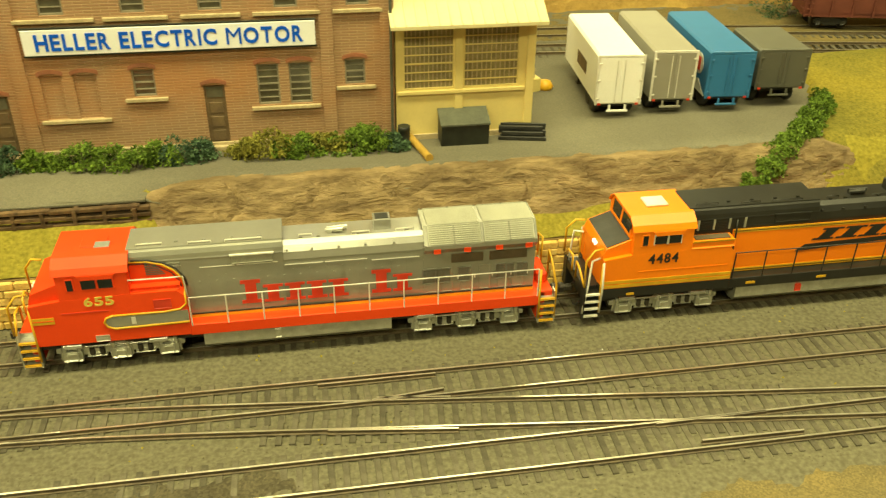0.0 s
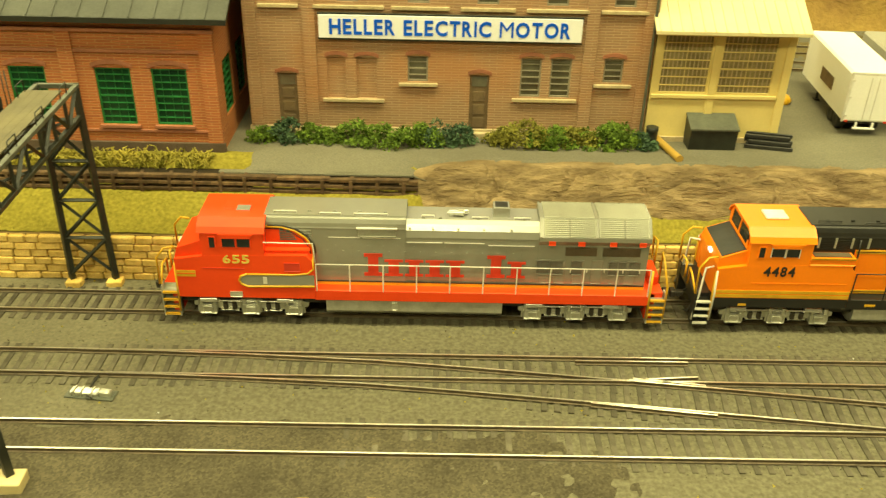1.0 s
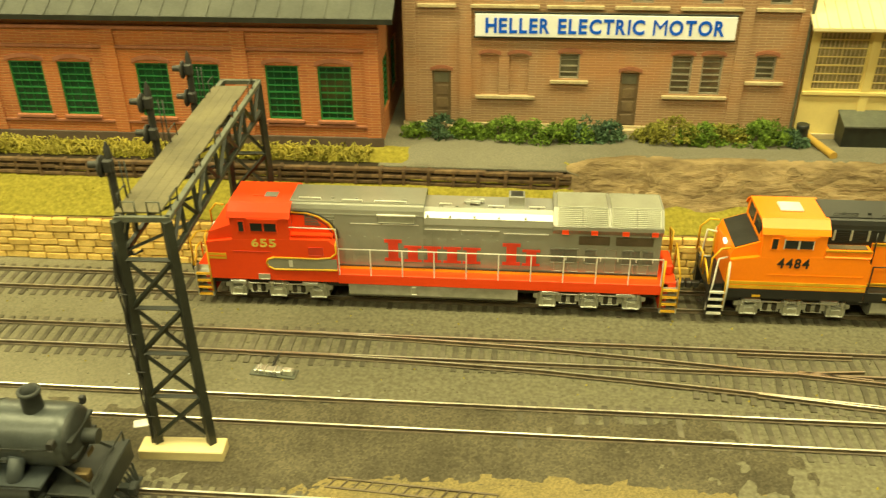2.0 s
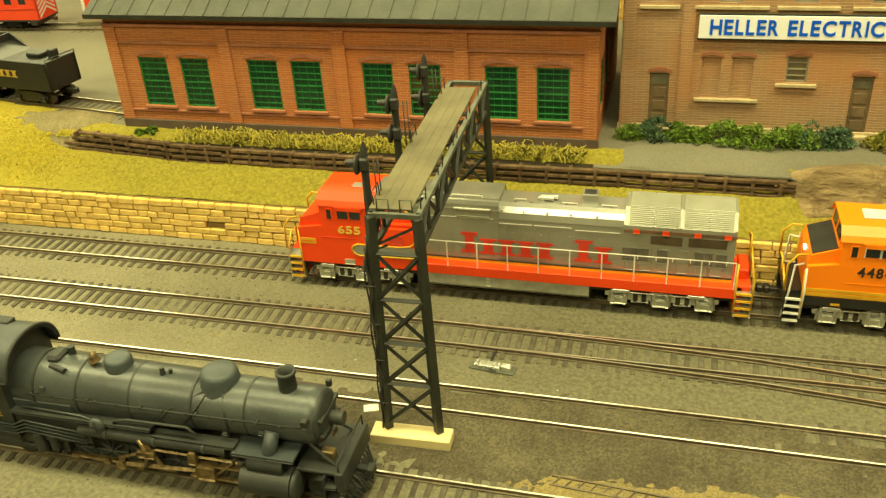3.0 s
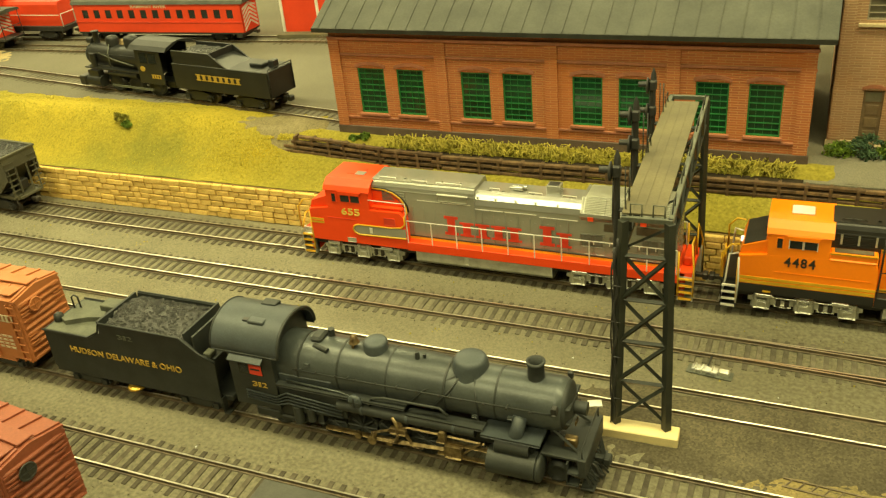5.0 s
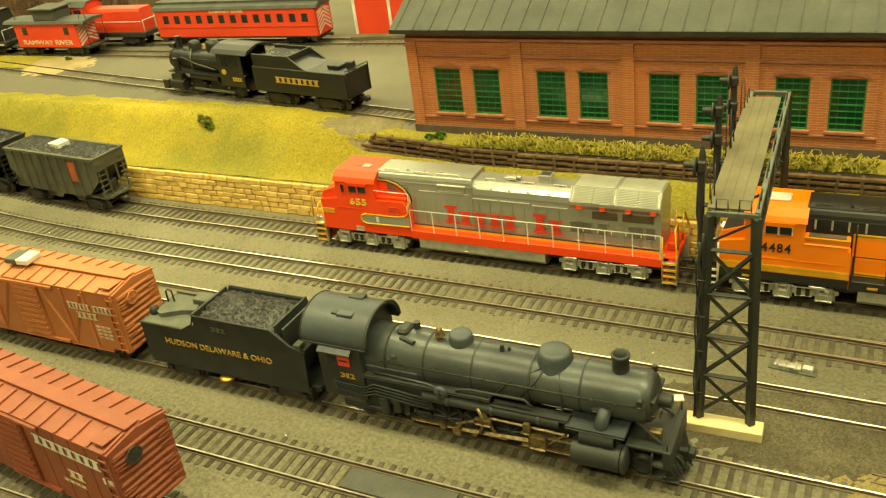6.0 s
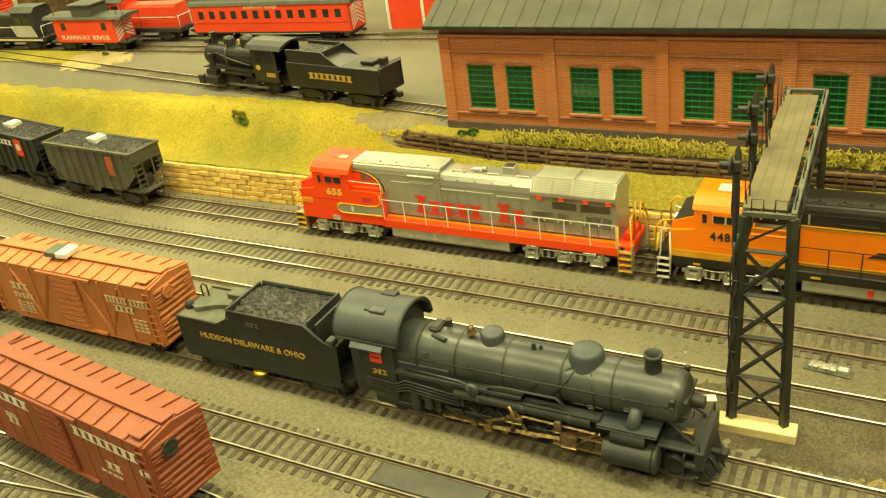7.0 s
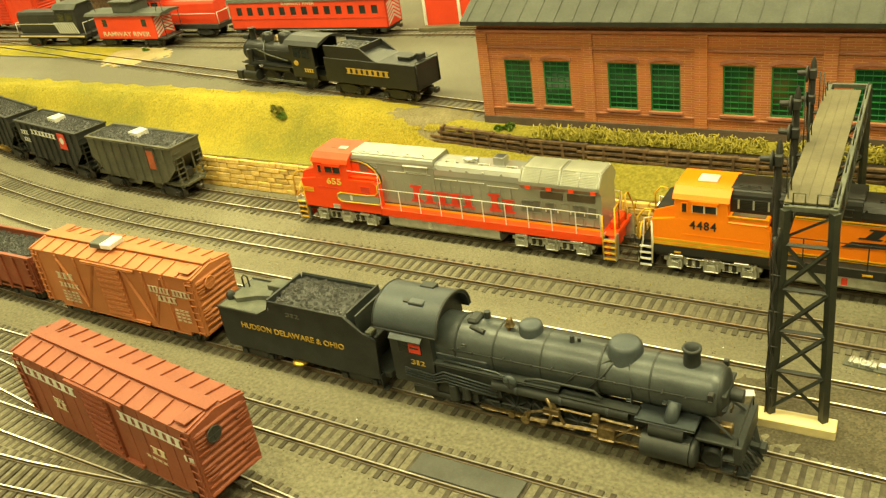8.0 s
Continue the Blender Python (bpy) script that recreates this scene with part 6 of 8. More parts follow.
def steam_engine():
    """A heavy grey-black steam engine, its front towards +x."""
    e = thing("steam_locomotive", "weathered graphite-black steam locomotive with brass rods on the yard track", "locomotive", -400, 188.5, RAIL)
    bz = 34.6
    part("frame", Shape().box(-26, -5, 9, 132, 5, 15, 0.4), engine_black, e)
    boiler = Shape().lathe([(13.0, -4), (13.1, 14), (12.8, 36), (12.2, 78), (11.7, 79), (11.7, 126), (11.5, 128.5), (10.4, 130)], (0, 0, bz), "x", n=40)
    bo = part("boiler", boiler, boiler_grey, e)
    part("smokebox_front", Shape().lathe([(10.5, 0), (10.5, 1.4), (8.8, 2.4), (5.5, 3.6), (0.4, 4.0)], (129.5, 0, bz), "x", n=32), engine_black, bo)
    part("smokebox_hinge", Shape().box(131.5, -9, bz + 3, 133.5, 9, bz + 4.4, 0.3).box(131.5, -9, bz - 4.4, 133.5, 9, bz - 3, 0.3), engine_black, bo)
    part("headlamp", Shape().cyl((133, 0, bz - 0.5), (138.6, 0, bz - 0.5), 2.9, n=16), engine_black, bo)
    for x in (8, 28, 52, 79, 102):
        part("boiler_band", Shape().lathe([(13.5 - x * 0.017, -0.5), (13.6 - x * 0.017, 0.5)], (x, 0, bz), "x", n=40), engine_black, bo)
    part("firebox", Shape().box(-4, -13.4, 16, 26, 13.4, bz, 1.5), engine_grey, e)
    part("sand_dome", Shape().lathe([(9.0, -4.6), (8.2, -1.5), (7.9, 1.0), (7.5, 3.6), (6.8, 4.9), (5.4, 5.6), (0.4, 5.9)], (88, 0, bz + 11.0), n=28), engine_grey, bo)
    part("steam_dome", Shape().lathe([(6.4, -4), (5.8, -1), (5.6, 3.6), (5.2, 4.7), (4.2, 5.2), (0.4, 5.4)], (43, 0, bz + 11.6), n=28), engine_grey, bo)
    part("chimney", Shape().lathe([(4.6, -3), (3.7, 0.5), (3.4, 7.2), (4.0, 7.6), (4.1, 9.0), (3.0, 9.0), (2.8, 3)], (117, 0, bz + 10.6), n=20), engine_black, bo)
    part("bell", Shape().lathe([(0.4, 3), (1.4, 2.6), (1.8, 0.6), (2.6, -1)], (33, -1.5, bz + 15.4), n=12).box(32.4, -3.4, bz + 11, 33.6, -2.8, bz + 17), brass, bo, "small brass bell")
    part("turret", Shape().box(11, -4, bz + 11, 17, 5, bz + 15.0, 1.2).cyl((19, 3, bz + 12), (19, 3, bz + 16.4), 1.6, n=8).cyl((14, -5, bz + 11.6), (22, -7, bz + 11.4), 1.3, n=8), engine_black, bo)
    part("safety_valve", Shape().cyl((64, -2, bz + 11), (64, -2, bz + 15.4), 1.3, 0.9, n=8).cyl((67, -1, bz + 11), (67, -1, bz + 14.2), 0.8, n=8), engine_black, bo)
    # cab
    arcp = [(-16.9 * math.cos(math.pi * k / 20), 44.0 + 14.2 * math.sin(math.pi * k / 20) ** 0.92) for k in range(21)]
    cab = part("cab", Shape().prism([(-16.2, 14), (-16.2, 44.5)] + [(y * 0.96, z - 0.9) for y, z in arcp[1:-1]] + [(16.2, 44.5), (16.2, 14)], "x", -4, -3).box(-27, -16.2, 14, -4, -15.4, 45.5).box(-27, 15.4, 14, -4, 16.2, 45.5), engine_black, e)
    part("cab_roof", Shape().prism(arcp + [(y * 0.95, z - 1.2) for y, z in reversed(arcp)], "x", -35, 1.5, smooth=True), engine_grey, cab)
    part("roof_edge", Shape().tube([(-34.8, y, z) for y, z in arcp], 0.45, 6), engine_black, cab)
    part("eave_strip", Shape().box(-35, -17.3, 43.4, 1.5, -16.5, 44.2, 0.2).box(-35, 16.5, 43.4, 1.5, 17.3, 44.2, 0.2), engine_black, cab)
    part("roof_rim", Shape().tube([(1.4, y, z) for y, z in arcp], 0.8, 6), engine_black, cab)
    part("roof_hatch", Shape().box(-17, -9.8, 54.0, -8.5, -4.0, 57.4, 0.4), engine_grey, cab)
    part("hatch_gap", Shape().box(-20.0, -9.0, 54.0, -17.1, -5.0, 57.1, 0.1), dull_black, cab)
    part("roof_hatch", Shape().box(-18, 4, 56.0, -10, 9, 58.4, 0.3), engine_black, cab)
    part("visor", Shape().prism([(-16.4, 43.4), (-19.6, 41.2), (-19.6, 40.7), (-16.4, 42.6)], "x", -25, -7), engine_grey, cab)
    for s in (-1, 1):
        w = part("cab_window", Shape().box(-22, s * 16.1, 32, -9, s * 16.4, 40.6), cab_glass, cab)
        part("window_sash", Shape().box(-16.0, s * 16.2, 32.6, -9.4, s * 16.7, 38.8), red_dull, w, "dull red window sash")
        part("window_bar", Shape().box(-15.2, s * 16.4, 35.2, -10.2, s * 16.9, 36.0), engine_black, w)
        spell("cab_digit", "312", 2.7, 8, letter_gold, cab, -12, s * 16.35, 27.0, 0 if s < 0 else 180)
        # running boards, pipes, air tanks
        rb = Shape().box(-3, s * 11.5, 28.4, 62, s * 16.5, 29.6, 0.2).box(62.1, s * 11.5, 25.4, 98, s * 16.5, 26.6, 0.2)
        part("running_board", rb, engine_black, e)
        part("air_tank", Shape().cyl((28, s * 14.6, 23.4), (94, s * 14.6, 23.4), 2.8, n=14), engine_black, e)
        part("handrail", Shape().tube([(6, s * 14.0, bz + 3), (128, s * 12.8, bz + 3.4)], 0.35, 5), engine_black, bo)
        for x in (10, 34, 58, 82, 108):
            part("rail_bracket", Shape().cyl((x, s * 11.2, bz + 3.2), (x, s * 13.8, bz + 3.2), 0.6, n=6), engine_black, bo)
        part("pipe", Shape().tube([(44, s * 15.6, 27), (46, s * 15.4, 31), (52, s * 15, 32), (78, s * 14.6, 32), (82, s * 15, 29)], 0.7, 6).tube([(86, s * 6, bz + 10.6), (82, s * 11.4, bz + 5), (74, s * 13.5, 30)], 0.5, 6), engine_black, bo)
        for k in range(4):
            part("injector_pipe", Shape().tube([(-20, s * 16.8, 23 - 1.5 * k), (-4, s * 16.6, 21.6 - 1.5 * k), (2, s * 16.4, 25 - 1.9 * k), (30, s * 16.2, 22.5 - 1.9 * k)], 0.5, 5), engine_grey, e)
        # boiler fittings seen from the side
        for x in range(8, 128, 10):
            part("rail_stud", Shape().lathe([(0.3, -0.6), (0.75, 0), (0.3, 0.6)], (x, s * 13.6, bz + 3.2), n=8), dull_black, bo)
        for x, zz in ((12, bz + 6), (16, bz - 3), (20, bz - 5), (92, bz - 5), (108, bz - 2)):
            part("washout_plug", Shape().box(x, s * 12.2, zz - 0.5, x + 2.4, s * 13.6 - s * abs(zz - bz) * 0.12, zz + 0.5, 0.2), boiler_grey, bo)
        part("feed_pipe", Shape().tube([(2, s * 14.4, 31), (30, s * 14.8, 30.4), (36, s * 15.6, 29.6)], 0.5, 6), boiler_grey, bo)
        pump = part("feedwater_pump", Shape().lathe([(0.4, s * 0.0), (3.3, s * 0.2), (3.5, s * 1.4), (2.4, s * 2.2), (0.5, s * 2.4)], (38, s * 15.4, 28.2), "y", n=18), engine_grey, e)
        part("pump_spokes", Shape().box(35.4, s * 17.7, 27.9, 40.6, s * 18.0, 28.5).box(37.7, s * 17.7, 25.6, 38.3, s * 18.0, 30.8), engine_black, pump)
        part("sand_pipe", Shape().tube([(92, s * 6.6, bz + 10), (94, s * 11.8, bz + 3), (95, s * 13.2, bz - 6)], 0.45, 6).tube([(84, s * 6.6, bz + 10), (70, s * 12.0, bz + 3), (62, s * 13.4, 29)], 0.45, 6), engine_black, bo)
        part("tank_strap", Shape().cyl((40, s * 14.6, 23.4), (41.2, s * 14.6, 23.4), 3.1, n=14).cyl((62, s * 14.6, 23.4), (63.2, s * 14.6, 23.4), 3.1, n=14).cyl((84, s * 14.6, 23.4), (85.2, s * 14.6, 23.4), 3.1, n=14), engine_grey, e)
        part("firebox_skirt", Shape().prism([(-3, 28), (30, 28), (32, 16), (8, 14), (-3, 20)], "y", s * 13.5, s * 15.0), engine_black, e)
        part("cylinder_deck", Shape().box(97, s * 6, 23.6, 123, s * 17.4, 25.0, 0.3), engine_grey, e)
        part("cylinder_head", Shape().lathe([(5.4, 0), (6.4, 0.6), (6.4, 1.8), (5.0, 2.6), (0.5, 3.0)], (121, s * 15.6, 11.5), "x", n=20), engine_black, e)
        part("marker_lamp", Shape().box(127, s * 11.6, bz + 4, 129.4, s * 13.6, bz + 7.4, 0.4), dull_black, bo)
        for k in range(9):
            t = -1.2 + 0.3 * k
            part("front_rivet", Shape().lathe([(0.8, 0), (0.6, 0.9), (0.2, 1.1)], (129.8, s * 9.8 * math.cos(t), bz + 9.8 * math.sin(t)), "x", n=6), dull_black, bo)
        for x, y0, y1, zz, rr in ((44, 15.0, 17.4, 8.0, 2.2), (52, 14.0, 16.0, 7.6, 1.8), (36, 14.0, 15.6, 7.6, 1.8)):
            part("rod_bearing", Shape().cyl((x, s * y0, zz), (x, s * y1, zz), rr, n=12), brass, e)
        part("valve_link", Shape().tube([(56, s * 17, 10), (58, s * 17.4, 15), (58, s * 17.4, 20), (56, s * 17, 24)], 0.9, 6).box(54, s * 16.6, 15.4, 62, s * 17.8, 18.4, 0.5), brass, e)
        part("lubricator", Shape().box(78, s * 16.6, 16.2, 81, s * 18.4, 22, 0.4), brass, e)
        part("ash_pan", Shape().box(-6, s * 8, 8, 18, s * 13, 18, 0.8), engine_black, e)
        part("air_pump", Shape().cyl((6, s * 15, 9), (6, s * 15, 18), 2.6, n=12).cyl((13, s * 15, 11), (13, s * 15, 18), 2.2, n=12), engine_black, e)
        # cylinders, rods
        part("cylinder", Shape().cyl((100, s * 15.6, 11.5), (121, s * 15.6, 11.5), 6.2, n=20).cyl((103, s * 14.5, 19.5), (118, s * 14.5, 19.5), 4.0, n=16).box(102, s * 6, 8, 119, s * 15, 24, 0.8), engine_black, e)
        part("steam_pipe", Shape().tube([(111, s * 14.4, 20), (112, s * 13.8, 26), (113, s * 11, 33)], 3.0, 10), engine_grey, bo)
        part("main_rod", Shape().bar((44, s * 15.6, 8.0), (84, s * 15.6, 10.8), 1.6), brass, e, "tarnished brass main rod")
        part("side_rod", Shape().box(19, s * 13.6, 6.8, 68, s * 14.6, 8.4, 0.3), brass, e, "tarnished brass side rod")
        part("crosshead", Shape().box(80, s * 14.8, 8.6, 88, s * 18, 15, 0.6), brass, e)
        part("slide_bar", Shape().box(76, s * 15.4, 14.6, 100, s * 16.8, 15.8, 0.1).box(76, s * 15.4, 8.0, 100, s * 16.8, 9.0, 0.1), brass, e)
        part("valve_gear", Shape().bar((44, s * 16.4, 12), (62, s * 16.4, 19), 1.0).bar((62, s * 16.2, 19), (98, s * 15.8, 18), 0.9).bar((58, s * 16.2, 22), (63, s * 16.2, 11), 1.4).bar((44, s * 16.4, 8), (46, s * 16.4, 13), 1.4).bar((86, s * 16.6, 9), (97, s * 16.6, 19), 0.8), brass, e)
    for x in (20, 36, 52, 68):
        wheelset(e, x, 8.6, 7.6, engine_black, "driving_wheel")
        sp = Shape()
        for s in (-1, 1):
            for k in range(10):
                a = k * math.pi / 5
                sp.bar((x, s * 10.2, 8.6), (x + 7.4 * math.cos(a), s * 10.2, 8.6 + 7.4 * math.sin(a)), 0.7)
        part("spoke_ring", sp, engine_black, e)
    wheelset(e, -8, 5.6, 7.6, engine_black)
    wheelset(e, 128, 4.6, 7.6, engine_black)
    part("trailing_truck", Shape().box(-20, -13, 5, 4, -11.5, 10, 0.6).box(-20, 11.5, 5, 4, 13, 10, 0.6), engine_black, e)
    # pilot deck
    part("pilot_deck", Shape().box(122, -14.4, 17, 139.4, 14.4, 18.8, 0.4), engine_black, e)
    part("pilot_beam", Shape().box(138, -15.4, 10, 141.6, 15.4, 19.4, 0.4), engine_black, e)
    cow = Shape()
    for k in range(11):
        y = -13 + 2.6 * k
        cow.bar((141, y, 9), (147.4 - abs(y) * 0.32, y * 0.85, 1.8), 0.9)
    cow.box(138.6, -13, 1.2, 144.4, 13, 2.2, 0.2)
    part("pilot", cow, engine_black, e)
    for s in (-1, 1):
        part("pilot_step", Shape().box(134, s * 13, 6, 138.6, s * 16.6, 7, 0.2).box(134, s * 13, 12, 138.6, s * 16.6, 13, 0.2).box(133.4, s * 13, 6, 134, s * 16.6, 17, 0.1), engine_black, e)
        part("deck_brace", Shape().bar((124, s * 8, bz - 6), (137, s * 10, 19), 1.0), engine_black, e)
    part("number_plate", Shape().box(133.6, -2, bz - 9, 134.2, 2, bz - 7), brass, bo)
    coupler(e, 141.6, 1, 9, engine_black)
    part("deck_plate", Shape().box(130.6, -8.6, 18.9, 136, -5.0, 23.6, 0.5), brass, e, "dull brass fitting on the front deck")
    part("air_hose", Shape().tube([(141, -5, 10), (143.4, -5.4, 8.5), (145, -5.6, 5), (146.4, -5, 4)], 0.55, 6), dull_black, e)
    part("deck_rail", Shape().tube([(139.6, -14, 19), (139.6, -14, 24), (139.6, 14, 24), (139.6, 14, 19)], 0.35, 6), engine_black, e)
    return e


def tender():
    t = thing("tender", "black coal tender with gold lettering behind the steam locomotive", "tender", -487.5, 188.5, RAIL)
    W = 15.6
    part("frame", Shape().box(-57, -13, 10, 55, 13, 13, 0.3), engine_black, t)
    tank = Shape()
    prof = [(-54, 11), (-55, 13), (-55, 34.5), (-26, 34.5), (-23, 35.5), (-20, 38.2), (-17, 38.6), (-16, 44.6), (33, 44.6), (37, 42.6), (43, 37), (47, 36), (51, 33.5), (49.5, 11)]
    for s in (-1, 1):
        part("tank_side", Shape().prism(prof, "y", s * W, s * (W - 1.0)), engine_black, t)
    part("tank_deck", Shape().box(-55, -W + 1.05, 33, -18, W - 1.05, 34.5, 0.2), deck_dust, t)
    part("tank_back", Shape().box(-56, -W + 1.05, 13, -55, W - 1.05, 34.4), engine_black, t)
    part("tank_front", Shape().box(40, -W + 1.05, 13, 41, W - 1.05, 46), engine_black, t)
    part("coal_board", Shape().box(-18, -W + 1.05, 34.6, -16.6, W - 1.05, 45, 0.1), engine_black, t)
    part("coal_board", Shape().box(35, -W + 1.05, 36, 36, W - 1.05, 47, 0.1), engine_black, t)
    for s in (-1, 1):
        part("rim", Shape().tube([(-56, s * W, 34.6), (-26, s * W, 34.6), (-18, s * W, 39.2), (-16, s * W, 44.8), (33, s * W, 44.8), (43, s * W, 37.2), (51, s * W, 33.6)], 0.55, 6), engine_black, t)
        lettering("lettering", "HUDSON DELAWARE & OHIO", 3.5, 70, letter_gold, t, -5, s * (W + 0.12), 25.5, 0 if s < 0 else 180, bold=0.01, label="gold serif lettering")
        spell("tender_digit", "312", 2.4, 9, deck_dust, t, -1, s * (W + 0.12), 38.6, 0 if s < 0 else 180)
    part("water_hatch", Shape().prism([(-50, -3), (-40, 4), (-30, 4), (-28, -1), (-36, -3), (-46, -9), (-50, -7)], "z", 34.5, 37.2), deck_dust, t)
    part("tool_box", Shape().box(-36, 6, 34.5, -19, 14, 39, 0.4), deck_dust, t)
    part("front_apron", Shape().box(41.2, -13, 33, 50, 13, 34.4, 0.3), engine_black, t)
    part("brake_stand", Shape().box(44, -14, 34.4, 48, -9, 37.4, 0.5).cyl((46, -6, 34.4), (46, -6, 41), 0.6, n=8), deck_dust, t)
    for s in (-1, 1):
        part("tank_sill", Shape().box(-54, s * (W - 2.4), 9.4, 50, s * (W - 0.4), 11.4, 0.2), engine_black, t)
        part("tank_step", Shape().box(50.2, s * 13, 4, 53.6, s * 16, 4.8, 0.1).box(50.2, s * 13, 4.8, 50.8, s * 16, 13, 0.1), engine_black, t)
    part("rear_lamp", Shape().lathe([(2.4, 0), (2.8, 1.2), (2.4, 3.6), (1.2, 4.6)], (-53, -6, 34.5), n=12), engine_black, t)
    part("ladder_loop", Shape().tube([(-54, 6, 34.5), (-54, 6, 41), (-52.6, 6.6, 42.4), (-51, 7.2, 41), (-51, 7.4, 34.5)], 0.5, 6), dull_black, t)
    coal_load(t, -16, 35, W - 1.3, 41.5, 19, 6.0)
    part("brass_plate", Shape().lathe([(0.5, 1.2), (4.2, 1.0), (4.8, 0.2), (3.5, -0.6)], (-5, -13.0, 6.6), n=16), yellow_brass, t)
    for cx in (-36, 34):
        freight_truck(t, cx, engine_black)
    coupler(t, -57, -1, 8.5)
    part("drawbar", Shape().box(54, -3, 9, 66, 3, 11, 0.3), engine_black, t)
    return t


def small_engine():
    """A small black switching engine with tender, front towards -x."""
    e = thing("steam_switcher", "small glossy black steam switcher with gold lettering on the upper track", "locomotive", -712, 479.5, TERRACE + 2.0, -8.3)
    e.matrix_basis = e.matrix_basis @ Matrix.Diagonal((1.25, 1.06, 1.03, 1))
    part("frame", Shape().box(-52, -6, 7, 30, 6, 12, 0.4), satin_black, e)
    part("boiler", Shape().lathe([(8.0, -50), (9.4, -48), (9.4, -22), (10.4, -10), (11.5, 4)], (0, 0, 27), "x", n=28), satin_black, e)
    part("smokebox_front", Shape().lathe([(9.4, 0), (8.4, -1.6), (3, -2.6), (0.3, -2.8)], (-49, 0, 27), "x", n=24), engine_grey, e)
    part("chimney", Shape().lathe([(3.2, -3), (2.4, 0), (2.2, 9), (3.0, 9.4), (3.0, 10.4)], (-44, 0, 36), n=16), satin_black, e)
    part("dome", Shape().lathe([(4.8, -3), (4.8, 5), (4.0, 7), (1.2, 8)], (-28, 0, 36), n=18), satin_black, e)
    part("dome", Shape().lathe([(5.6, -3), (5.6, 5.6), (4.6, 8), (1.4, 9)], (-9, 0, 36.5), n=18), satin_black, e)
    part("bell", Shape().lathe([(0.4, 4), (1.6, 3.4), (2.0, 1), (2.8, -0.5)], (-18, 0, 38), n=12), brass, e, "small brass bell")
    part("headlamp", Shape().cyl((-53, 0, 38), (-48, 0, 38), 2.6, n=14), satin_black, e)
    cab = part("cab", Shape().box(6, -14.5, 12, 29, -13.6, 40, 0.1).box(6, 13.6, 12, 29, 14.5, 40, 0.1).box(6, -13.5, 12, 7, 13.5, 42), satin_black, e)
    part("cab_roof", Shape().prism([(-16, 39.5), (-13, 42.5), (-6, 44.8), (0, 45.4), (6, 44.8), (13, 42.5), (16, 39.5), (15, 39.2), (0, 44.4), (-15, 39.2)], "x", 2, 36), satin_black, cab)
    for s in (-1, 1):
        part("cab_window", Shape().box(10, s * 14.4, 29, 16, s * 14.8, 37).box(18, s * 14.4, 29, 25, s * 14.8, 37), cab_glass, cab)
        part("emblem", Shape().cyl((11, s * 14.5, 24), (11, s * 14.9, 24), 2.2, n=14), letter_gold, cab)
        bars(cab, "XXXX", 18, 27, 17, 3, s * 14.6, letter_gold, "number_bar", s)
        part("running_board", Shape().box(-48, s * 8, 19, 6, s * 14, 20, 0.2), satin_black, e)
        part("cylinder", Shape().cyl((-46, s * 13.4, 9), (-32, s * 13.4, 9), 4.6, n=16).box(-44, s * 11, 12, -34, s * 15.5, 18, 0.6), satin_black, e)
        part("side_rod", Shape().box(-24, s * 13.6, 6, 16, s * 14.4, 7.4, 0.2), steel_grey, e)
        part("air_tank", Shape().cyl((-26, s * 11.5, 16.5), (2, s * 11.5, 16.5), 2.6, n=12), satin_black, e)
        part("handrail", Shape().tube([(-46, s * 10.2, 31), (4, s * 12, 32)], 0.3, 5), satin_black, e)
    for x in (-23, -4, 15):
        wheelset(e, x, 7.2, 7.6, satin_black, "driving_wheel")
    part("air_pump", Shape().cyl((-40, -11.5, 19), (-40, -11.5, 31), 2.4, n=10), satin_black, e)
    part("boiler_pipe", Shape().tube([(-36, -9, 31), (-20, -10.6, 27), (0, -12, 24)], 0.6, 6).tube([(-28, -4, 38), (-26, -9.6, 31), (-24, -11.5, 21)], 0.5, 6), steel_grey, e)
    part("pilot", Shape().box(-58, -14, 3, -52, 14, 11, 0.6), satin_black, e)
    td = part("tender_body", Shape().box(38, -14, 11, 118, 14, 31, 0.4), satin_black, e, "sloped-back coal tender")
    part("coal_bunker", Shape().prism([(40, 31), (40, 36), (72, 36), (86, 31)], "y", -13.6, 13.6), satin_black, td)
    part("bunker_rim", Shape().prism([(40, 36), (40, 41), (72, 41), (84, 31.5), (72, 36)], "y", -13.9, -12.7).prism([(40, 36), (40, 41), (72, 41), (84, 31.5), (72, 36)], "y", 12.7, 13.9).box(71, -12.6, 36, 72.2, 12.6, 41, 0.1), satin_black, td)
    part("water_hatch", Shape().box(98, -5, 31, 108, 5, 34, 0.5), satin_black, td)
    coal_load(td, 42, 70, 12, 36.2, 31, 3.6)
    part("rear_lamp", Shape().box(112, -3, 31, 116.5, 3, 37, 0.6), satin_black, td)
    for cx in (56, 100):
        freight_truck(e, cx, satin_black)
    for s in (-1, 1):
        bars(td, "SOUTHERN", 58, 96, 19.5, 4.8, s * 14.05, letter_gold, "lettering_bar", s)
    part("rear_rail", Shape().tube([(118.5, -13, 12), (118.5, -13, 33), (118.5, 13, 33), (118.5, 13, 12)], 0.4, 5), satin_black, e)
    coupler(e, 118, 1, 8.5, satin_black)
    return e


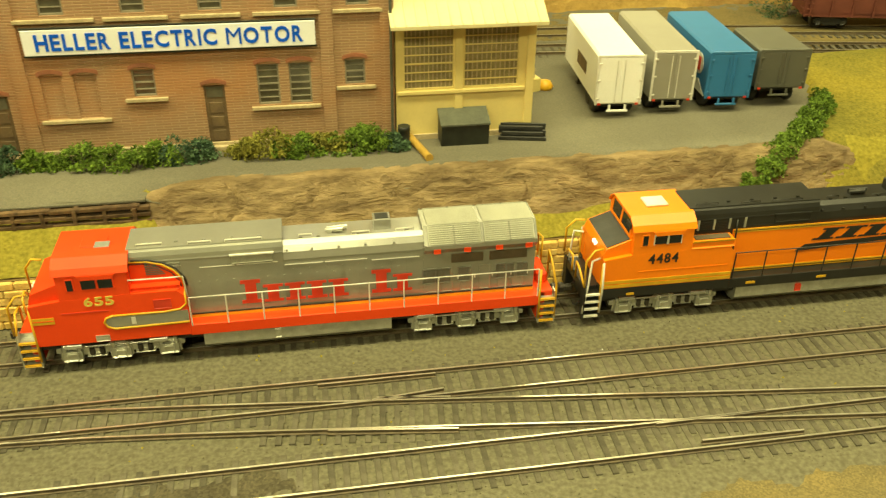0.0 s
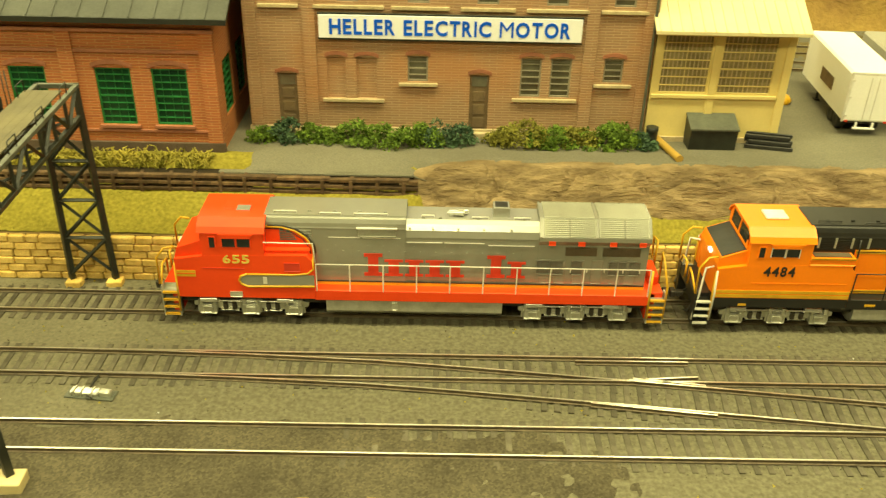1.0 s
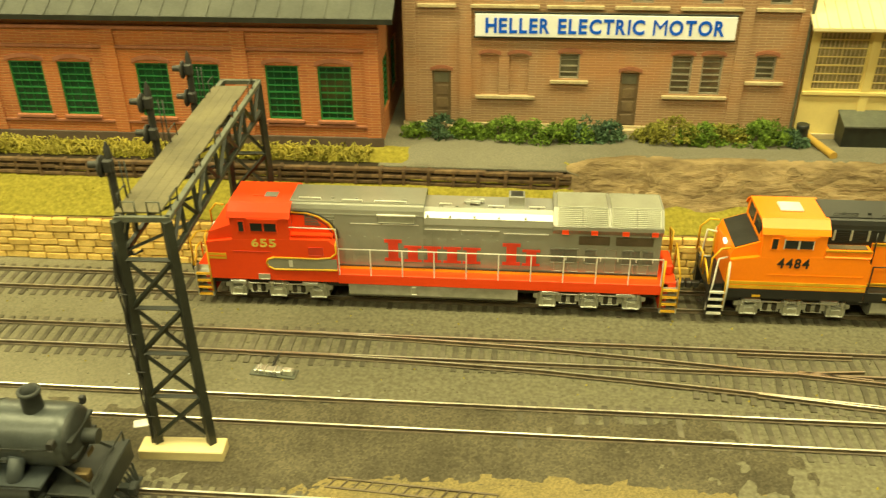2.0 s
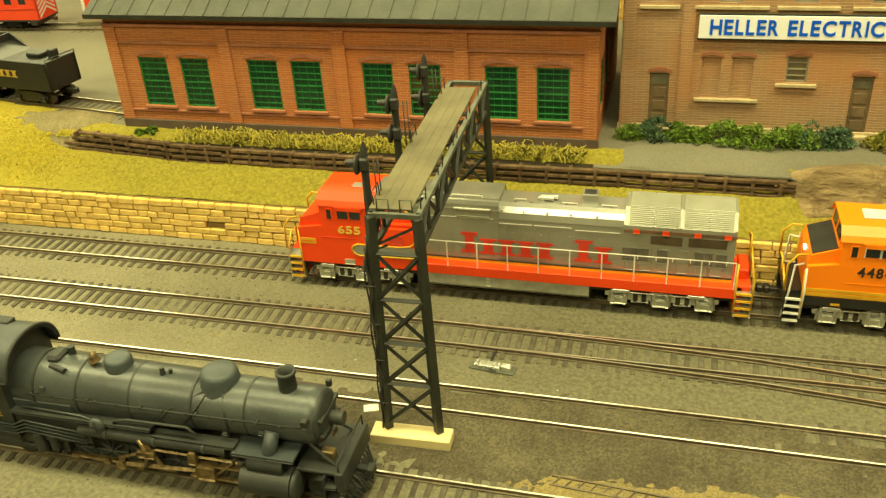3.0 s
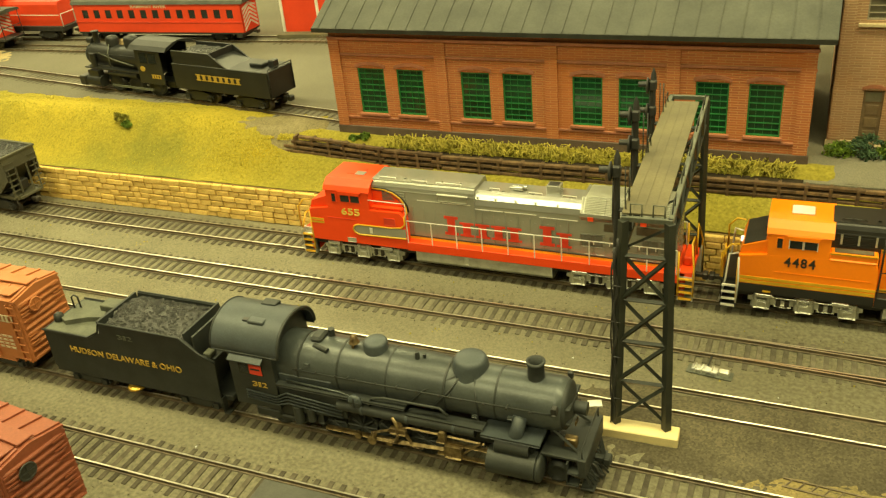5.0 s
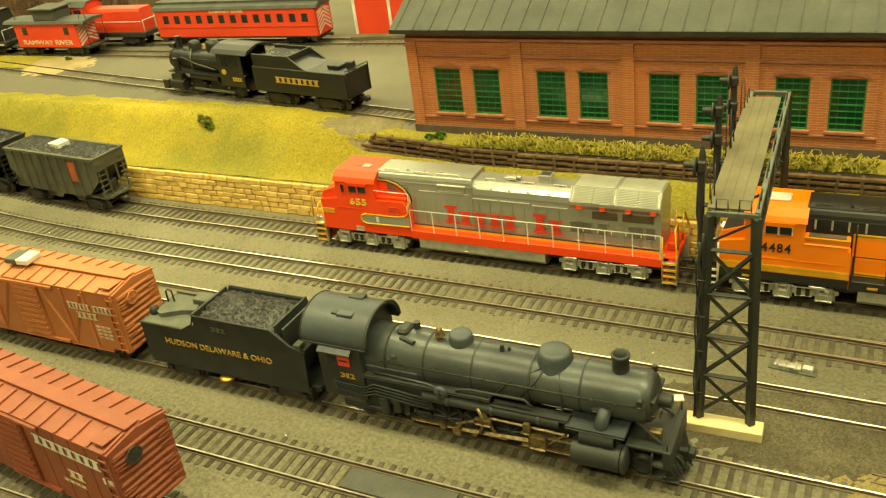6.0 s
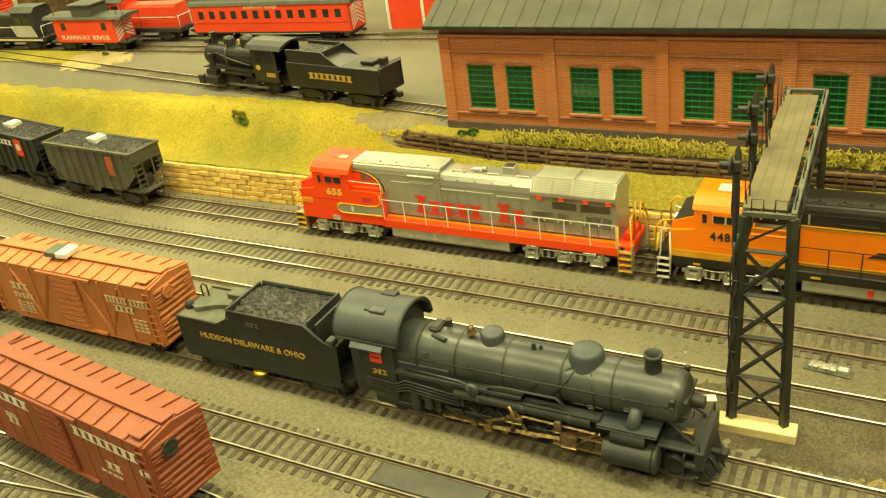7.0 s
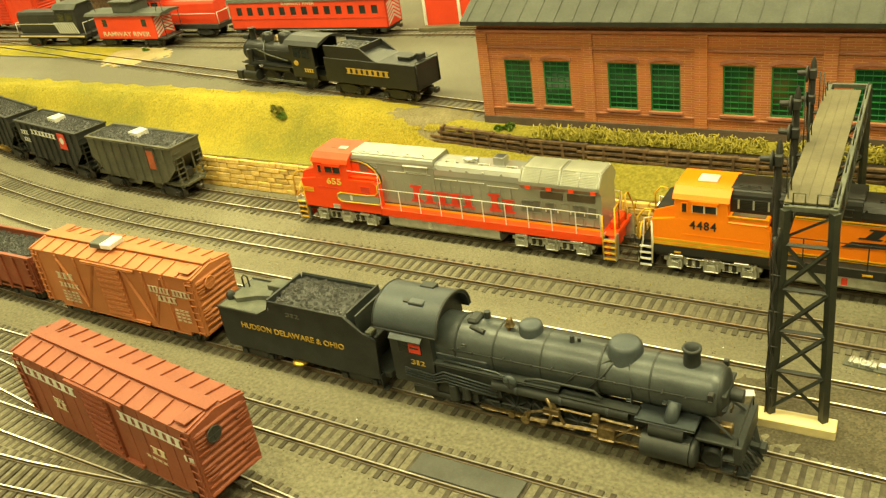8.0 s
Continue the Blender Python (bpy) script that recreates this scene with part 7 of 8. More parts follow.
def chevrons(parent, x, y0, y1, z0, z1, d):
    """White chevron stripes on a car's end."""
    s = Shape()
    n = 6
    mid = (y0 + y1) / 2
    for i in range(n):
        z = z0 + (z1 - z0) * i / n
        h = (z1 - z0) / n * 0.5
        for a, b in ((y0, mid), (y1, mid)):
            s.prism([(a, z), (b, min(z + (z1 - z0) * 0.3, z1)), (b, min(z + (z1 - z0) * 0.3 + h, z1 + h)), (a, z + h)], "x", x, x + d * 0.3)
    part("chevron_panel", s, off_white, parent)


def coach():
    c = thing("passenger_coach", "scarlet passenger coach with dark windows on the far track", "passenger coach", -812, 633, TERRACE + 2.0, 3.2)
    c.matrix_basis = c.matrix_basis @ Matrix.Diagonal((0.82, 0.95, 0.86, 1))
    L, W = 122, 15.5
    body = Shape()
    holes = [(-L + 12 + 17.6 * i, -L + 21 + 17.6 * i, 27, 37) for i in range(13)]
    for s in (-1, 1):
        part("side", punched(-L, L, 11, 44, holes, s * W if s < 0 else W - 1.2, s * (W - 1.2) if s < 0 else W), rail_red, c)
        for a, b, z0, z1 in holes:
            part("window", Shape().box(a, s * (W - 0.9), z0, b, s * (W - 0.5), z1), cab_glass, c)
        part("trim_band", Shape().box(-L, s * W, 22.5, L, s * (W + 0.5), 23.6, 0.1), rail_red, c)
        lettering("lettering", "RAMWAY RIVER", 3.6, 52, letter_cream, c, -8, s * (W + 0.15), 41, 0 if s < 0 else 180, bold=0.01)
        part("step_well", Shape().box(s * (L - 12), -W, 5, s * (L - 4), W, 11, 0.3), dull_black, c)
    part("floor_pan", Shape().box(-L, -W + 0.1, 9, L, W - 0.1, 11, 0.3), dull_black, c)
    part("inner_wall", Shape().box(-L + 2, -W + 3, 11, L - 2, W - 3, 43), dull_black, c)
    part("roof", Shape().prism([(-16.4, 43.5), (-14.5, 47), (-8, 49.2), (-8, 52), (8, 52), (8, 49.2), (14.5, 47), (16.4, 43.5)], "x", -L - 3, L + 3), roof_black, c)
    for s in (-1, 1):
        part("end", Shape().box(s * L, -W, 11, s * (L - 1), W, 44), rail_red, c)
        chevrons(c, s * L, -13, 13, 12, 40, s)
        for k in (-16, 16):
            freight_truck(c, s * (L - 38) + k * 0)
        coupler(c, s * (L + 2), s, 8.5)
    return c


def caboose():
    c = thing("caboose", "scarlet caboose with black roof and striped end on the upper track", "caboose", -1032, 582, TERRACE + 2.0, 2)
    L, W = 46, 15
    part("body", Shape().box(-L, -W, 10, L, W, 36, 0.3), rail_red, c)
    part("roof", Shape().prism([(-16.6, 36), (-14, 38.6), (0, 40), (14, 38.6), (16.6, 36)], "x", -60, 60), roof_black, c)
    part("cupola", Shape().box(-14, -13, 39, 16, 13, 50, 0.3), roof_black, c)
    part("cupola_roof", Shape().box(-17, -15, 50, 19, 15, 52, 0.5), roof_black, c)
    part("deck", Shape().box(-60, -14, 9, 60, 14, 11, 0.3), dull_black, c)
    for s in (-1, 1):
        for x in (-34, 28):
            part("window", Shape().box(x, s * W, 24, x + 7, s * (W + 0.3), 32), cab_glass, c)
        lettering("lettering", "RAMWAY RIVER", 5.2, 74, letter_cream, c, 0, s * (W + 0.15), 15.5, 0 if s < 0 else 180, bold=0.01)
        chevrons(c, s * L, -13, 13, 11, 34, s)
        part("end_rail", Shape().tube([(s * 59, -13, 11), (s * 59, -13, 36)], 0.5, 5).tube([(s * 59, 13, 11), (s * 59, 13, 36)], 0.5, 5).tube([(s * 59, -13, 22), (s * 59, 13, 22)], 0.5, 5), dull_black, c)
        part("roof_ladder", Shape().tube([(s * 58, -8, 36), (s * 57, -8, 50), (s * 50, -8, 50), (s * 48, -8, 39)], 0.4, 5), dull_black, c)
        freight_truck(c, s * 34)
        coupler(c, s * 60, s, 8.5)
    return c


def road_switcher(label, paint, stripe, x, y, rz):
    """A short diesel switcher seen far back."""
    d = thing("diesel_switcher", label, "locomotive", x, y, TERRACE + 2.0, rz)
    part("frame", Shape().box(-60, -14.5, 10, 62, 14.5, 15, 0.4), dull_black, d)
    part("hood", Shape().prism([(-10.5, 15), (-10.5, 37), (-8.5, 40), (8.5, 40), (10.5, 37), (10.5, 15)], "x", -56, 18), paint, d)
    part("cab", Shape().prism([(-14.5, 15), (-14.5, 44), (-9, 48.5), (9, 48.5), (14.5, 44), (14.5, 15)], "x", 18, 52), paint, d)
    part("cab_roof", Shape().prism([(-15.4, 44), (-9.4, 49.4), (9.4, 49.4), (15.4, 44), (14.6, 44), (9, 48.6), (-9, 48.6), (-14.6, 44)], "x", 15, 55), roof_black, d)
    for s in (-1, 1):
        part("cab_window", Shape().box(23, s * 14.5, 31, 33, s * 14.9, 41).box(36, s * 14.5, 31, 47, s * 14.9, 41), cab_glass, d)
        if stripe:
            st = Shape()
            for k in range(9):
                a = 18 + 4 * k
                st.prism([(a, 16), (a + 1.8, 16), (a - 6.2 + 1.8, 29), (a - 6.2, 29)], "y", s * 14.55, s * 14.85)
            part("stripe_panel", st, off_white, d)
            part("sill_band", Shape().box(-56, s * 14.5, 11.5, 58, s * 14.8, 13.2), letter_cream, d)
        part("handrail", Shape().tube([(-58, s * 14, 27), (18, s * 14, 27)], 0.4, 5), off_white, d)
        freight_truck(d, s * 36)
        coupler(d, s * 62, s, 8.5)
        part("end_rail", Shape().tube([(s * 60, -13, 15), (s * 60, -13, 28), (s * 60, 13, 28), (s * 60, 13, 15)], 0.5, 5), off_white, d)
    part("louvre_panel", Shape().box(-48, -10.8, 20, -20, -10.4, 34).box(-16, -10.8, 20, 12, -10.4, 34), paint, d)
    return d


def trailer(name, label, x0, x1, y0, L, z0, z1, paint, rear, extra=None):
    t = thing(name, label, "trailer", (x0 + x1) / 2, y0, TERRACE, -4.5, group="parked trailers")
    w, zb, zt = (x1 - x0) / 2, z0 - TERRACE, z1 - TERRACE
    body = part("body", Shape().box(-w, 0, zb, w, L, zt, 1.3), paint, t)
    part("rear_frame", Shape().box(-w - 0.15, -0.4, zb, -w + 1.2, 0.3, zt, 0.1).box(w - 1.2, -0.4, zb, w + 0.15, 0.3, zt, 0.1).box(-w + 1.2, -0.4, zt - 1.4, w - 1.2, 0.3, zt, 0.1), rear, body)
    for s in (-1, 1):
        d = part("rear_door", Shape().box(min(s * 0.2, s * (w - 1.3)), -0.35, zb + 1.2, max(s * 0.2, s * (w - 1.3)), 0.25, zt - 1.6, 0.1), paint, body)
        for z in (zb + 4, (zb + zt) / 2, zt - 5):
            part("hinge", Shape().box(s * (w - 1.6) - 0.9, -0.8, z - 0.5, s * (w - 1.6) + 0.9, -0.3, z + 0.5, 0.1), rear, d)
        part("lock_rod", Shape().cyl((s * 2.2, -0.6, zb + 2), (s * 2.2, -0.6, zt - 3), 0.3, n=6), rear, d)
        part("tail_lamp", Shape().box(s * (w - 2.6) - 0.9, -0.8, zb + 0.1, s * (w - 2.6) + 0.9, -0.35, zb + 1.2), red_dull, body)
        for yy in (14, 25):
            part("wheel", Shape().lathe([(1.2, s * 2.0), (3.0, s * 2.2), (5.4, s * 2.2), (5.9, s * 1.4), (5.9, s * -1.2), (5.2, s * -2.0)], (s * (w - 4.2), yy, 5.8), "x", n=16), dull_black, t)
        part("landing_leg", Shape().cyl((s * (w - 5), L - 24, 0.2), (s * (w - 5), L - 24, zb), 0.8, n=8).box(s * (w - 5) - 1.6, L - 26, 0.1, s * (w - 5) + 1.6, L - 22, 0.8), dull_black, t)
    part("chassis", Shape().box(-w + 5, 4, zb - 2.4, w - 5, L - 4, zb, 0.2), dull_black, t)
    part("bumper", Shape().box(-6.5, -0.6, zb - 4.4, 6.5, 0.4, zb - 3.2, 0.15).box(-5.4, -0.4, zb - 3.3, -4.2, 0.4, zb).box(4.2, -0.4, zb - 3.3, 5.4, 0.4, zb), paint, t)
    if extra:
        extra(t, body, w, L, zb, zt)
    return t

# ---- the rolling stock in its places ----
front_loco = red_silver_diesel()
second_loco = orange_black_diesel()
steam_engine()
tender()
car = boxcar("orange-brown wooden-sided boxcar behind the tender", box_orange, True, -629, 188.5)
bars(car, "NICKEL", 33, 50, 35, 4.4, -16.1, letter_cream)
bars(car, "PLATE", 52, 67, 35, 4.4, -16.1, letter_cream)
bars(car, "ROAD", 38, 54, 29.5, 4.2, -16.1, letter_cream)
bars(car, "NKP", -52, -36, 30, 4.6, -16.1, letter_cream)
bars(car, "26704", -52, -34, 24, 3.2, -16.1, letter_cream)
for k in range(4):
    bars(car, "XXXX", -52, -36, 20 - 2.2 * k, 1.2, -16.1, letter_cream)
    bars(car, "XXX", 50, 62, 25 - 2.4 * k, 1.2, -16.1, letter_cream)
block = thing("uncoupling_weight", "small grey and white block lying on the boxcar roof", "block", -640, 186, RAIL + 52.6, 4)
part("grey_half", Shape().box(-8.5, -6, 0, 0.4, 6, 3.4, 0.4), steel_grey, block)
part("white_half", Shape().box(0.5, -6, 0, 9, 6, 3.4, 0.4), off_white, block)
car = boxcar("oxide-red steel boxcar with white lettering on the yard track", box_red, False, -531, 95.0, -6.5)
bars(car, "WESTERN", -67, -18, 36.5, 5.4, -15.6, off_white)
bars(car, "MARYLAND", 17, 63, 36.5, 5.4, -15.6, off_white)
bars(car, "WM", -44, -33, 22, 4.6, -15.6, letter_cream)
bars(car, "XXXX", -44, -34, 27, 1.6, -15.6, letter_cream)
bars(car, "WM", 36, 47, 24, 4.4, -15.6, letter_cream)
bars(car, "XXXX", 30, 46, 20, 1.4, -15.6, letter_cream)
part("white_stripe", Shape().box(-70.5, -15.75, 40.5, -63, -15.35, 43.5).box(62, -15.75, 30, 70, -15.35, 33), off_white, car)
gondola("red-brown gondola loaded with coal on the yard track", box_red, -781, 188.5 + bend(-781), RAIL, 0, True)
hopper("weathered olive hopper car heaped with coal", hopper_green, -789, YARD_TRACKS["A"] + bend(-789), -3.9, faded_red, False)
hopper("black hopper car heaped with coal and lettered in white", hopper_black, -911, YARD_TRACKS["A"] + bend(-911), -8.8, None, True)
hopper("black hopper car heaped with coal", hopper_black, -1032, YARD_TRACKS["A"] + bend(-1032), -13.2, None, False)
for x, dy in ((-789, 0), (-911, 0)):
    w = single("foam_block", Shape().prism([(-8, -5), (6, -6), (8, 4), (-5, 6)], "z", 0, 4.2), off_white, "small white block lying on the coal load", "block", "foam blocks")
    w.matrix_basis = pose(x * MM, (YARD_TRACKS["A"] + bend(x)) * MM, (RAIL + 47.2) * MM, 2, -2, -6)
small_engine()
coach()
caboose()
road_switcher("scarlet diesel switcher on the far track", rail_red, False, -990, 621, 183)
road_switcher("black diesel switcher with white striped cab", hopper_black, True, -1162, 578, 2)
car = boxcar("scarlet boxcar on the far track", rail_red, False, -1330, 640)
car.matrix_basis = pose(-1.33, 0.64, (TERRACE + 2) * MM)
gondola("maroon gondola with white lettering on the back track", gon_red, 470, 612, TERRACE + 2.0, -12, False, 84)

white_body = mat("white_trailer_paint", (0.88, 0.88, 0.84), (0.84, 0.84, 0.80), 0.4, scale=20, fine=700, bump=0.02)
grey_body = mat("warm_grey_trailer_paint", (0.30, 0.285, 0.235), (0.26, 0.245, 0.205), 0.45, scale=20, fine=700, bump=0.02)
blue_body = mat("blue_trailer_paint", (0.03, 0.17, 0.40), (0.026, 0.145, 0.34), 0.42, scale=20, fine=700, bump=0.02)
dark_body = mat("dark_grey_trailer_paint", (0.115, 0.115, 0.09), (0.085, 0.085, 0.07), 0.5, scale=20, fine=700, bump=0.02)


def white_extra(t, body, w, L, zb, zt):
    part("side_panel", Shape().box(-w - 0.25, 26, zb + 10, -w + 0.1, 50, zb + 18), door_brown, body, "faded brown side emblem panel")


def blue_extra(t, body, w, L, zb, zt):
    part("side_emblem", Shape().lathe([(6.4, 0), (6.4, 0.3)], (-w - 0.3, 16, zt - 12), "x", n=24), off_white, body)
    part("emblem_centre", Shape().box(-w - 0.6, 13.5, zt - 16, -w - 0.2, 18.5, zt - 8), red_dull, body)
    part("skirt_wave", Shape().prism([(2, zb + 0.5), (40, zb + 0.5), (30, zb + 3), (14, zb + 8)], "x", -w - 0.25, -w + 0.1), off_white, body)


trailer("semi_trailer", "white box trailer parked on the gravel lot", 169.5, 197.5, 466, 86, 60, 90.5, white_body, off_white, white_extra)
trailer("semi_trailer", "warm grey box trailer parked on the gravel lot", 204.5, 231, 468, 84, 60, 91, grey_body, off_white)
trailer("semi_trailer", "blue box trailer with round emblem parked on the lot", 239, 266.5, 466, 86, 60.5, 89.5, blue_body, blue_body, blue_extra)
trailer("semi_trailer", "short dark grey van trailer parked on the lot", 273, 304.5, 470, 46, 63, 88, dark_body, dark_body)

# ---- yard clutter ----
dumpster = thing("dumpster", "dark green steel refuse bin beside the annex", "dumpster", 86.5, 448, TERRACE, 0)
part("bin", Shape().prism([(-7, 0), (-8, 12), (7, 17), (8, 0)], "x", -13.5, 13.5), steel_dark, dumpster)
part("lid", Shape().prism([(-8.6, 12.2), (7.4, 17.6), (7.4, 18.6), (-8.6, 13.2)], "x", -14, 14), steel_grey, dumpster)
for x in (-7, 7):
    part("post", Shape().box(x - 0.8, 8, 0, x + 0.8, 9.6, 23, 0.1), brick_trim, dumpster)
stack = thing("rail_stack", "stack of black rail lengths lying on the gravel", "rail stack", 122, 450, TERRACE, -12)
for k, (dy, z) in enumerate(((0, 0), (3, 0), (6, 0), (9, 0), (12, 0), (1.5, 2.4), (4.5, 2.4), (8, 2.4), (11, 2.4), (4, 4.8), (8.5, 4.8))):
    part("rail_length", Shape().box(-14 + (k % 3), dy - 8, z + 0.2, 13 - (k % 2) * 2, dy - 6.4, z + 2.3, 0.2), dull_black, stack)
barrel = thing("oil_drum", "dark green oil drum standing by the factory corner", "drum", 53, 449, TERRACE)
part("drum", Shape().lathe([(3.4, 0), (3.5, 0.4), (3.3, 3.4), (3.5, 3.8), (3.3, 4.2), (3.3, 7.4), (3.5, 7.8), (3.5, 10.2), (3.1, 10.4)], (0, 0, 0), n=18), steel_dark, barrel)
ochre_post = mat("ochre_post_paint", (0.46, 0.29, 0.05), (0.36, 0.22, 0.04), 0.6, scale=60, fine=900, bump=0.1)
log = thing("yellow_post", "short yellow post lying on the gravel", "post", 60, 437, TERRACE + 2, -78)
part("shaft", Shape().cyl((-16, 0, 0), (14, 0, 0.6), 2.1, n=12), ochre_post, log)
part("cap", Shape().cyl((14, 0, 0.6), (16, 0, 0.6), 2.3, n=12), ochre_post, log)
post = thing("loading_crate", "cream and yellow crate pile behind the annex", "crates", 140, 520, TERRACE, 14)
part("crate", Shape().box(-9, -6, 0, 9, 6, 9, 0.4), cream, post)
part("crate", Shape().box(-6, -5, 9.1, 5, 5, 16, 0.4), sill_stone, post)
part("sack", Shape().lathe([(5, 0), (6, 2), (4, 5), (1, 6)], (14, -2, 0), n=10), yellow_paint, post)
pl = single("steel_plate", Shape().box(-27, -6.5, 0, 27, 6.5, 0.9, 0.2), dull_black, "flat dark grey plate lying between the rails", "plate")
pl.data.materials[0] = slate
pl.matrix_basis = pose(-0.370, 0.1367, 0.0008, 0, 0, 0)
sw = thing("switch_machine", "small silver switch machine beside the turnout", "switch machine", -222, 276, 0, -6)
part("case", Shape().box(-9, -2.2, 0, 4, 2.2, 2.2, 0.4), bright_silver, sw)
part("motor", Shape().box(4.2, -1.6, 0, 9.5, 1.6, 3.0, 0.5), truck_silver, sw)
part("rod", Shape().cyl((-2, 2, 0.9), (-2, 16, 0.9), 0.5, n=6), dull_black, sw)
for x in (-7.5, -4.2, 0.6):
    part("case_rib", Shape().box(x, -2.6, 0, x + 0.8, 2.6, 2.6, 0.15), truck_silver, sw)
part("lever", Shape().bar((-1, -2.4, 1.4), (3, -5, 2.2), 0.7), dull_black, sw)
part("mounting_plate", Shape().box(-11, -3.4, -0.2, 11, 3.4, 0.35, 0.1), steel_grey, sw)
chip = single("paper_scrap", Shape().box(-3.4, -2.4, 0, 3.4, 2.4, 1.2, 0.2), off_white, "small white scrap lying by the footing", "scrap")
chip.matrix_basis = pose(-0.270, 0.236, 0.0, 0, 0, 20)
ladder = thing("lattice_strip", "rusty lattice strip lying on the sandy yard floor", "scrap metal", -150, 205, 0.3, -4)
part("side_bar", Shape().box(-34, -3, 0, 34, -2.2, 0.9), rail_side, ladder)
part("side_bar", Shape().box(-34, 2.2, 0, 34, 3, 0.9), rail_side, ladder)
for k in range(14):
    part("lattice", Shape().bar((-33 + 5 * k, -2.6, 0.5), (-30.5 + 5 * k, 2.6, 0.5), 0.6), rail_side, ladder)

shed = thing("red_shed", "red wooden shed with pale trim beside the coach", "shed", -655, 690, TERRACE, 8)
part("shed_body", Shape().box(-36, -28, 0, 40, 40, 60, 0.3), rail_red, shed)
for x in (-36, 2, 40):
    part("corner_board", Shape().box(x - 1.4, -29, 0, x + 1.4, -27.8, 60), off_white, shed)
part("base_platform", Shape().box(-40, -40, 0, 46, -28.5, 4, 0.4), plank_tan, shed)
part("roof", Shape().prism([(-34, 60), (6, 84), (46, 60), (46, 62), (6, 86), (-34, 62)], "x", -40, 44), roof_black, shed)
barn = thing("timber_barn", "brown plank barn behind the far tracks", "barn", -1190, 735, TERRACE, 4)
for k in range(32):
    part("plank", Shape().box(-130 + 8.1 * k, -20.4, 0, -122.3 + 8.1 * k, -19.2, 70, 0.15), crib_wood, barn)
part("barn_body", Shape().box(-130, -19, 0, 130, 60, 70), door_brown, barn)
part("roof", Shape().prism([(-26, 70), (20, 96), (66, 70), (66, 72), (20, 98), (-26, 72)], "x", -134, 134), roof_black, barn)

# ---- tracks, with their ties as single pieces ----
track(yard_pts(YARD_TRACKS["A"], -1400, 650), "main track along the stone wall on dark wooden ties", (-1150, 420))
track(yard_pts(YARD_TRACKS["B"], -1400, 650), "yard track on dusty wooden ties", (-1150, 420), mesh=dusty_tie_mesh)
track(yard_pts(YARD_TRACKS["C"], -1400, 650), "yard siding with ties half buried in dirt", (-112, 420), mesh=dusty_tie_mesh)
track(yard_pts(YARD_TRACKS["D"], -1200, 650), "yard track under the steam locomotive", (-800, 60))
track(yard_pts(YARD_TRACKS["E"], -1200, 300), "yard track on dark wooden ties", (-760, -180))
track(yard_pts(YARD_TRACKS["F"], -1000, 300), "yard track under the oxide-red boxcar", (-760, -330))
cross = [(-238, 297.4), (-200, 296.9), (-160, 295.6), (-101, 292.6), (-60, 288.8), (-20, 284.6), (36, 278.4), (92, 272.0), (150, 265.4), (205, 259.4), (250, 254.6), (300, 250.4), (345, 248.4)]
track(cross, "crossover turnout between two yard tracks", (-30, 205), mesh=dusty_tie_mesh, z=-0.05)
frogs = thing("guard_rails", "bright guard rails laid beside the turnout frogs", "guard rails", group="guard rails", kind="structure")
for pts in ([(-5, 303.4), (48, 303.6)], [(-2, 273.2), (52, 266.2)], [(18, 289.6), (50, 292.6)], [(20, 290.8), (52, 286.6)], [(135, 256.2), (185, 256.6)], [(150, 243.6), (195, 243.0)]):
    part("guard_rail", rail_shape(pts, 0.45, RAIL), [rail_steel, rail_side], frogs)
track([(-760, 121), (-650, 108.5), (-531, 95), (-480, 89.4), (-430, 85.6)], "turnout leg under the oxide-red boxcar", (-740, -440), z=0.03)
low = [(-760, 30), (-640, 50), (-584, 55.6), (-540, 62), (-500, 68), (-455, 74.5), (-410, 80)]
track(low, "diverging turnout track in the front yard", (-700, -480))
far = [(-1300, 572), (-1000, 522), (-783, 490), (-640, 468), (-499, 446.5)]
track(far, "weathered upper track under the small engine", (-1250, -499), z=TERRACE - 0.3)
track([(-1400, 600), (-1000, 622.5), (-812, 633), (-600, 645), (-300, 656)], "far track under the scarlet coach", (-1100, -520), z=TERRACE - 0.3, mesh=dusty_tie_mesh)
track([(-1400, 570), (-1168, 577.6), (-1040, 582), (-900, 586.5), (-780, 592)], "far track under the caboose", (-1300, -780), z=TERRACE - 0.3, mesh=dusty_tie_mesh)
track([(100, 640), (280, 628), (470, 604), (650, 566)], "back track beyond the gravel lot", (150, 600), z=TERRACE - 0.3, mesh=dusty_tie_mesh)
track([(100, 600), (280, 588), (470, 560), (650, 520)], "back track beyond the gravel lot", (150, 600), z=TERRACE - 0.3, mesh=dusty_tie_mesh)

# ---- planting ----
def clump(s, x, y, z, r, rr, n, flat=0.75):
    """Many small leaf flakes spread over a lumpy crown."""
    for i in range(n):
        a, u = rr.uniform(0, 2 * math.pi), rr.uniform(-0.2, 1)
        k = r * (0.72 + 0.38 * rr.random()) * (1 + 0.25 * math.sin(3 * a + x))
        c = math.sqrt(max(0, 1 - u * u))
        p = Vector((x + k * c * math.cos(a), y + k * c * math.sin(a), z + max(0.1, k * u * flat)))
        q = rr.uniform(0.7, 1.5)
        d1 = Vector((rr.uniform(-1, 1), rr.uniform(-1, 1), rr.uniform(-1, 1))) * q
        d2 = Vector((rr.uniform(-1, 1), rr.uniform(-1, 1), rr.uniform(-1, 1))) * q
        d3 = Vector((rr.uniform(-1, 1), rr.uniform(-1, 1), rr.uniform(-0.2, 1))) * q
        s.add([p, p + d1, p + d2, p + d3], [(0, 1, 2), (0, 2, 3), (0, 1, 3)])


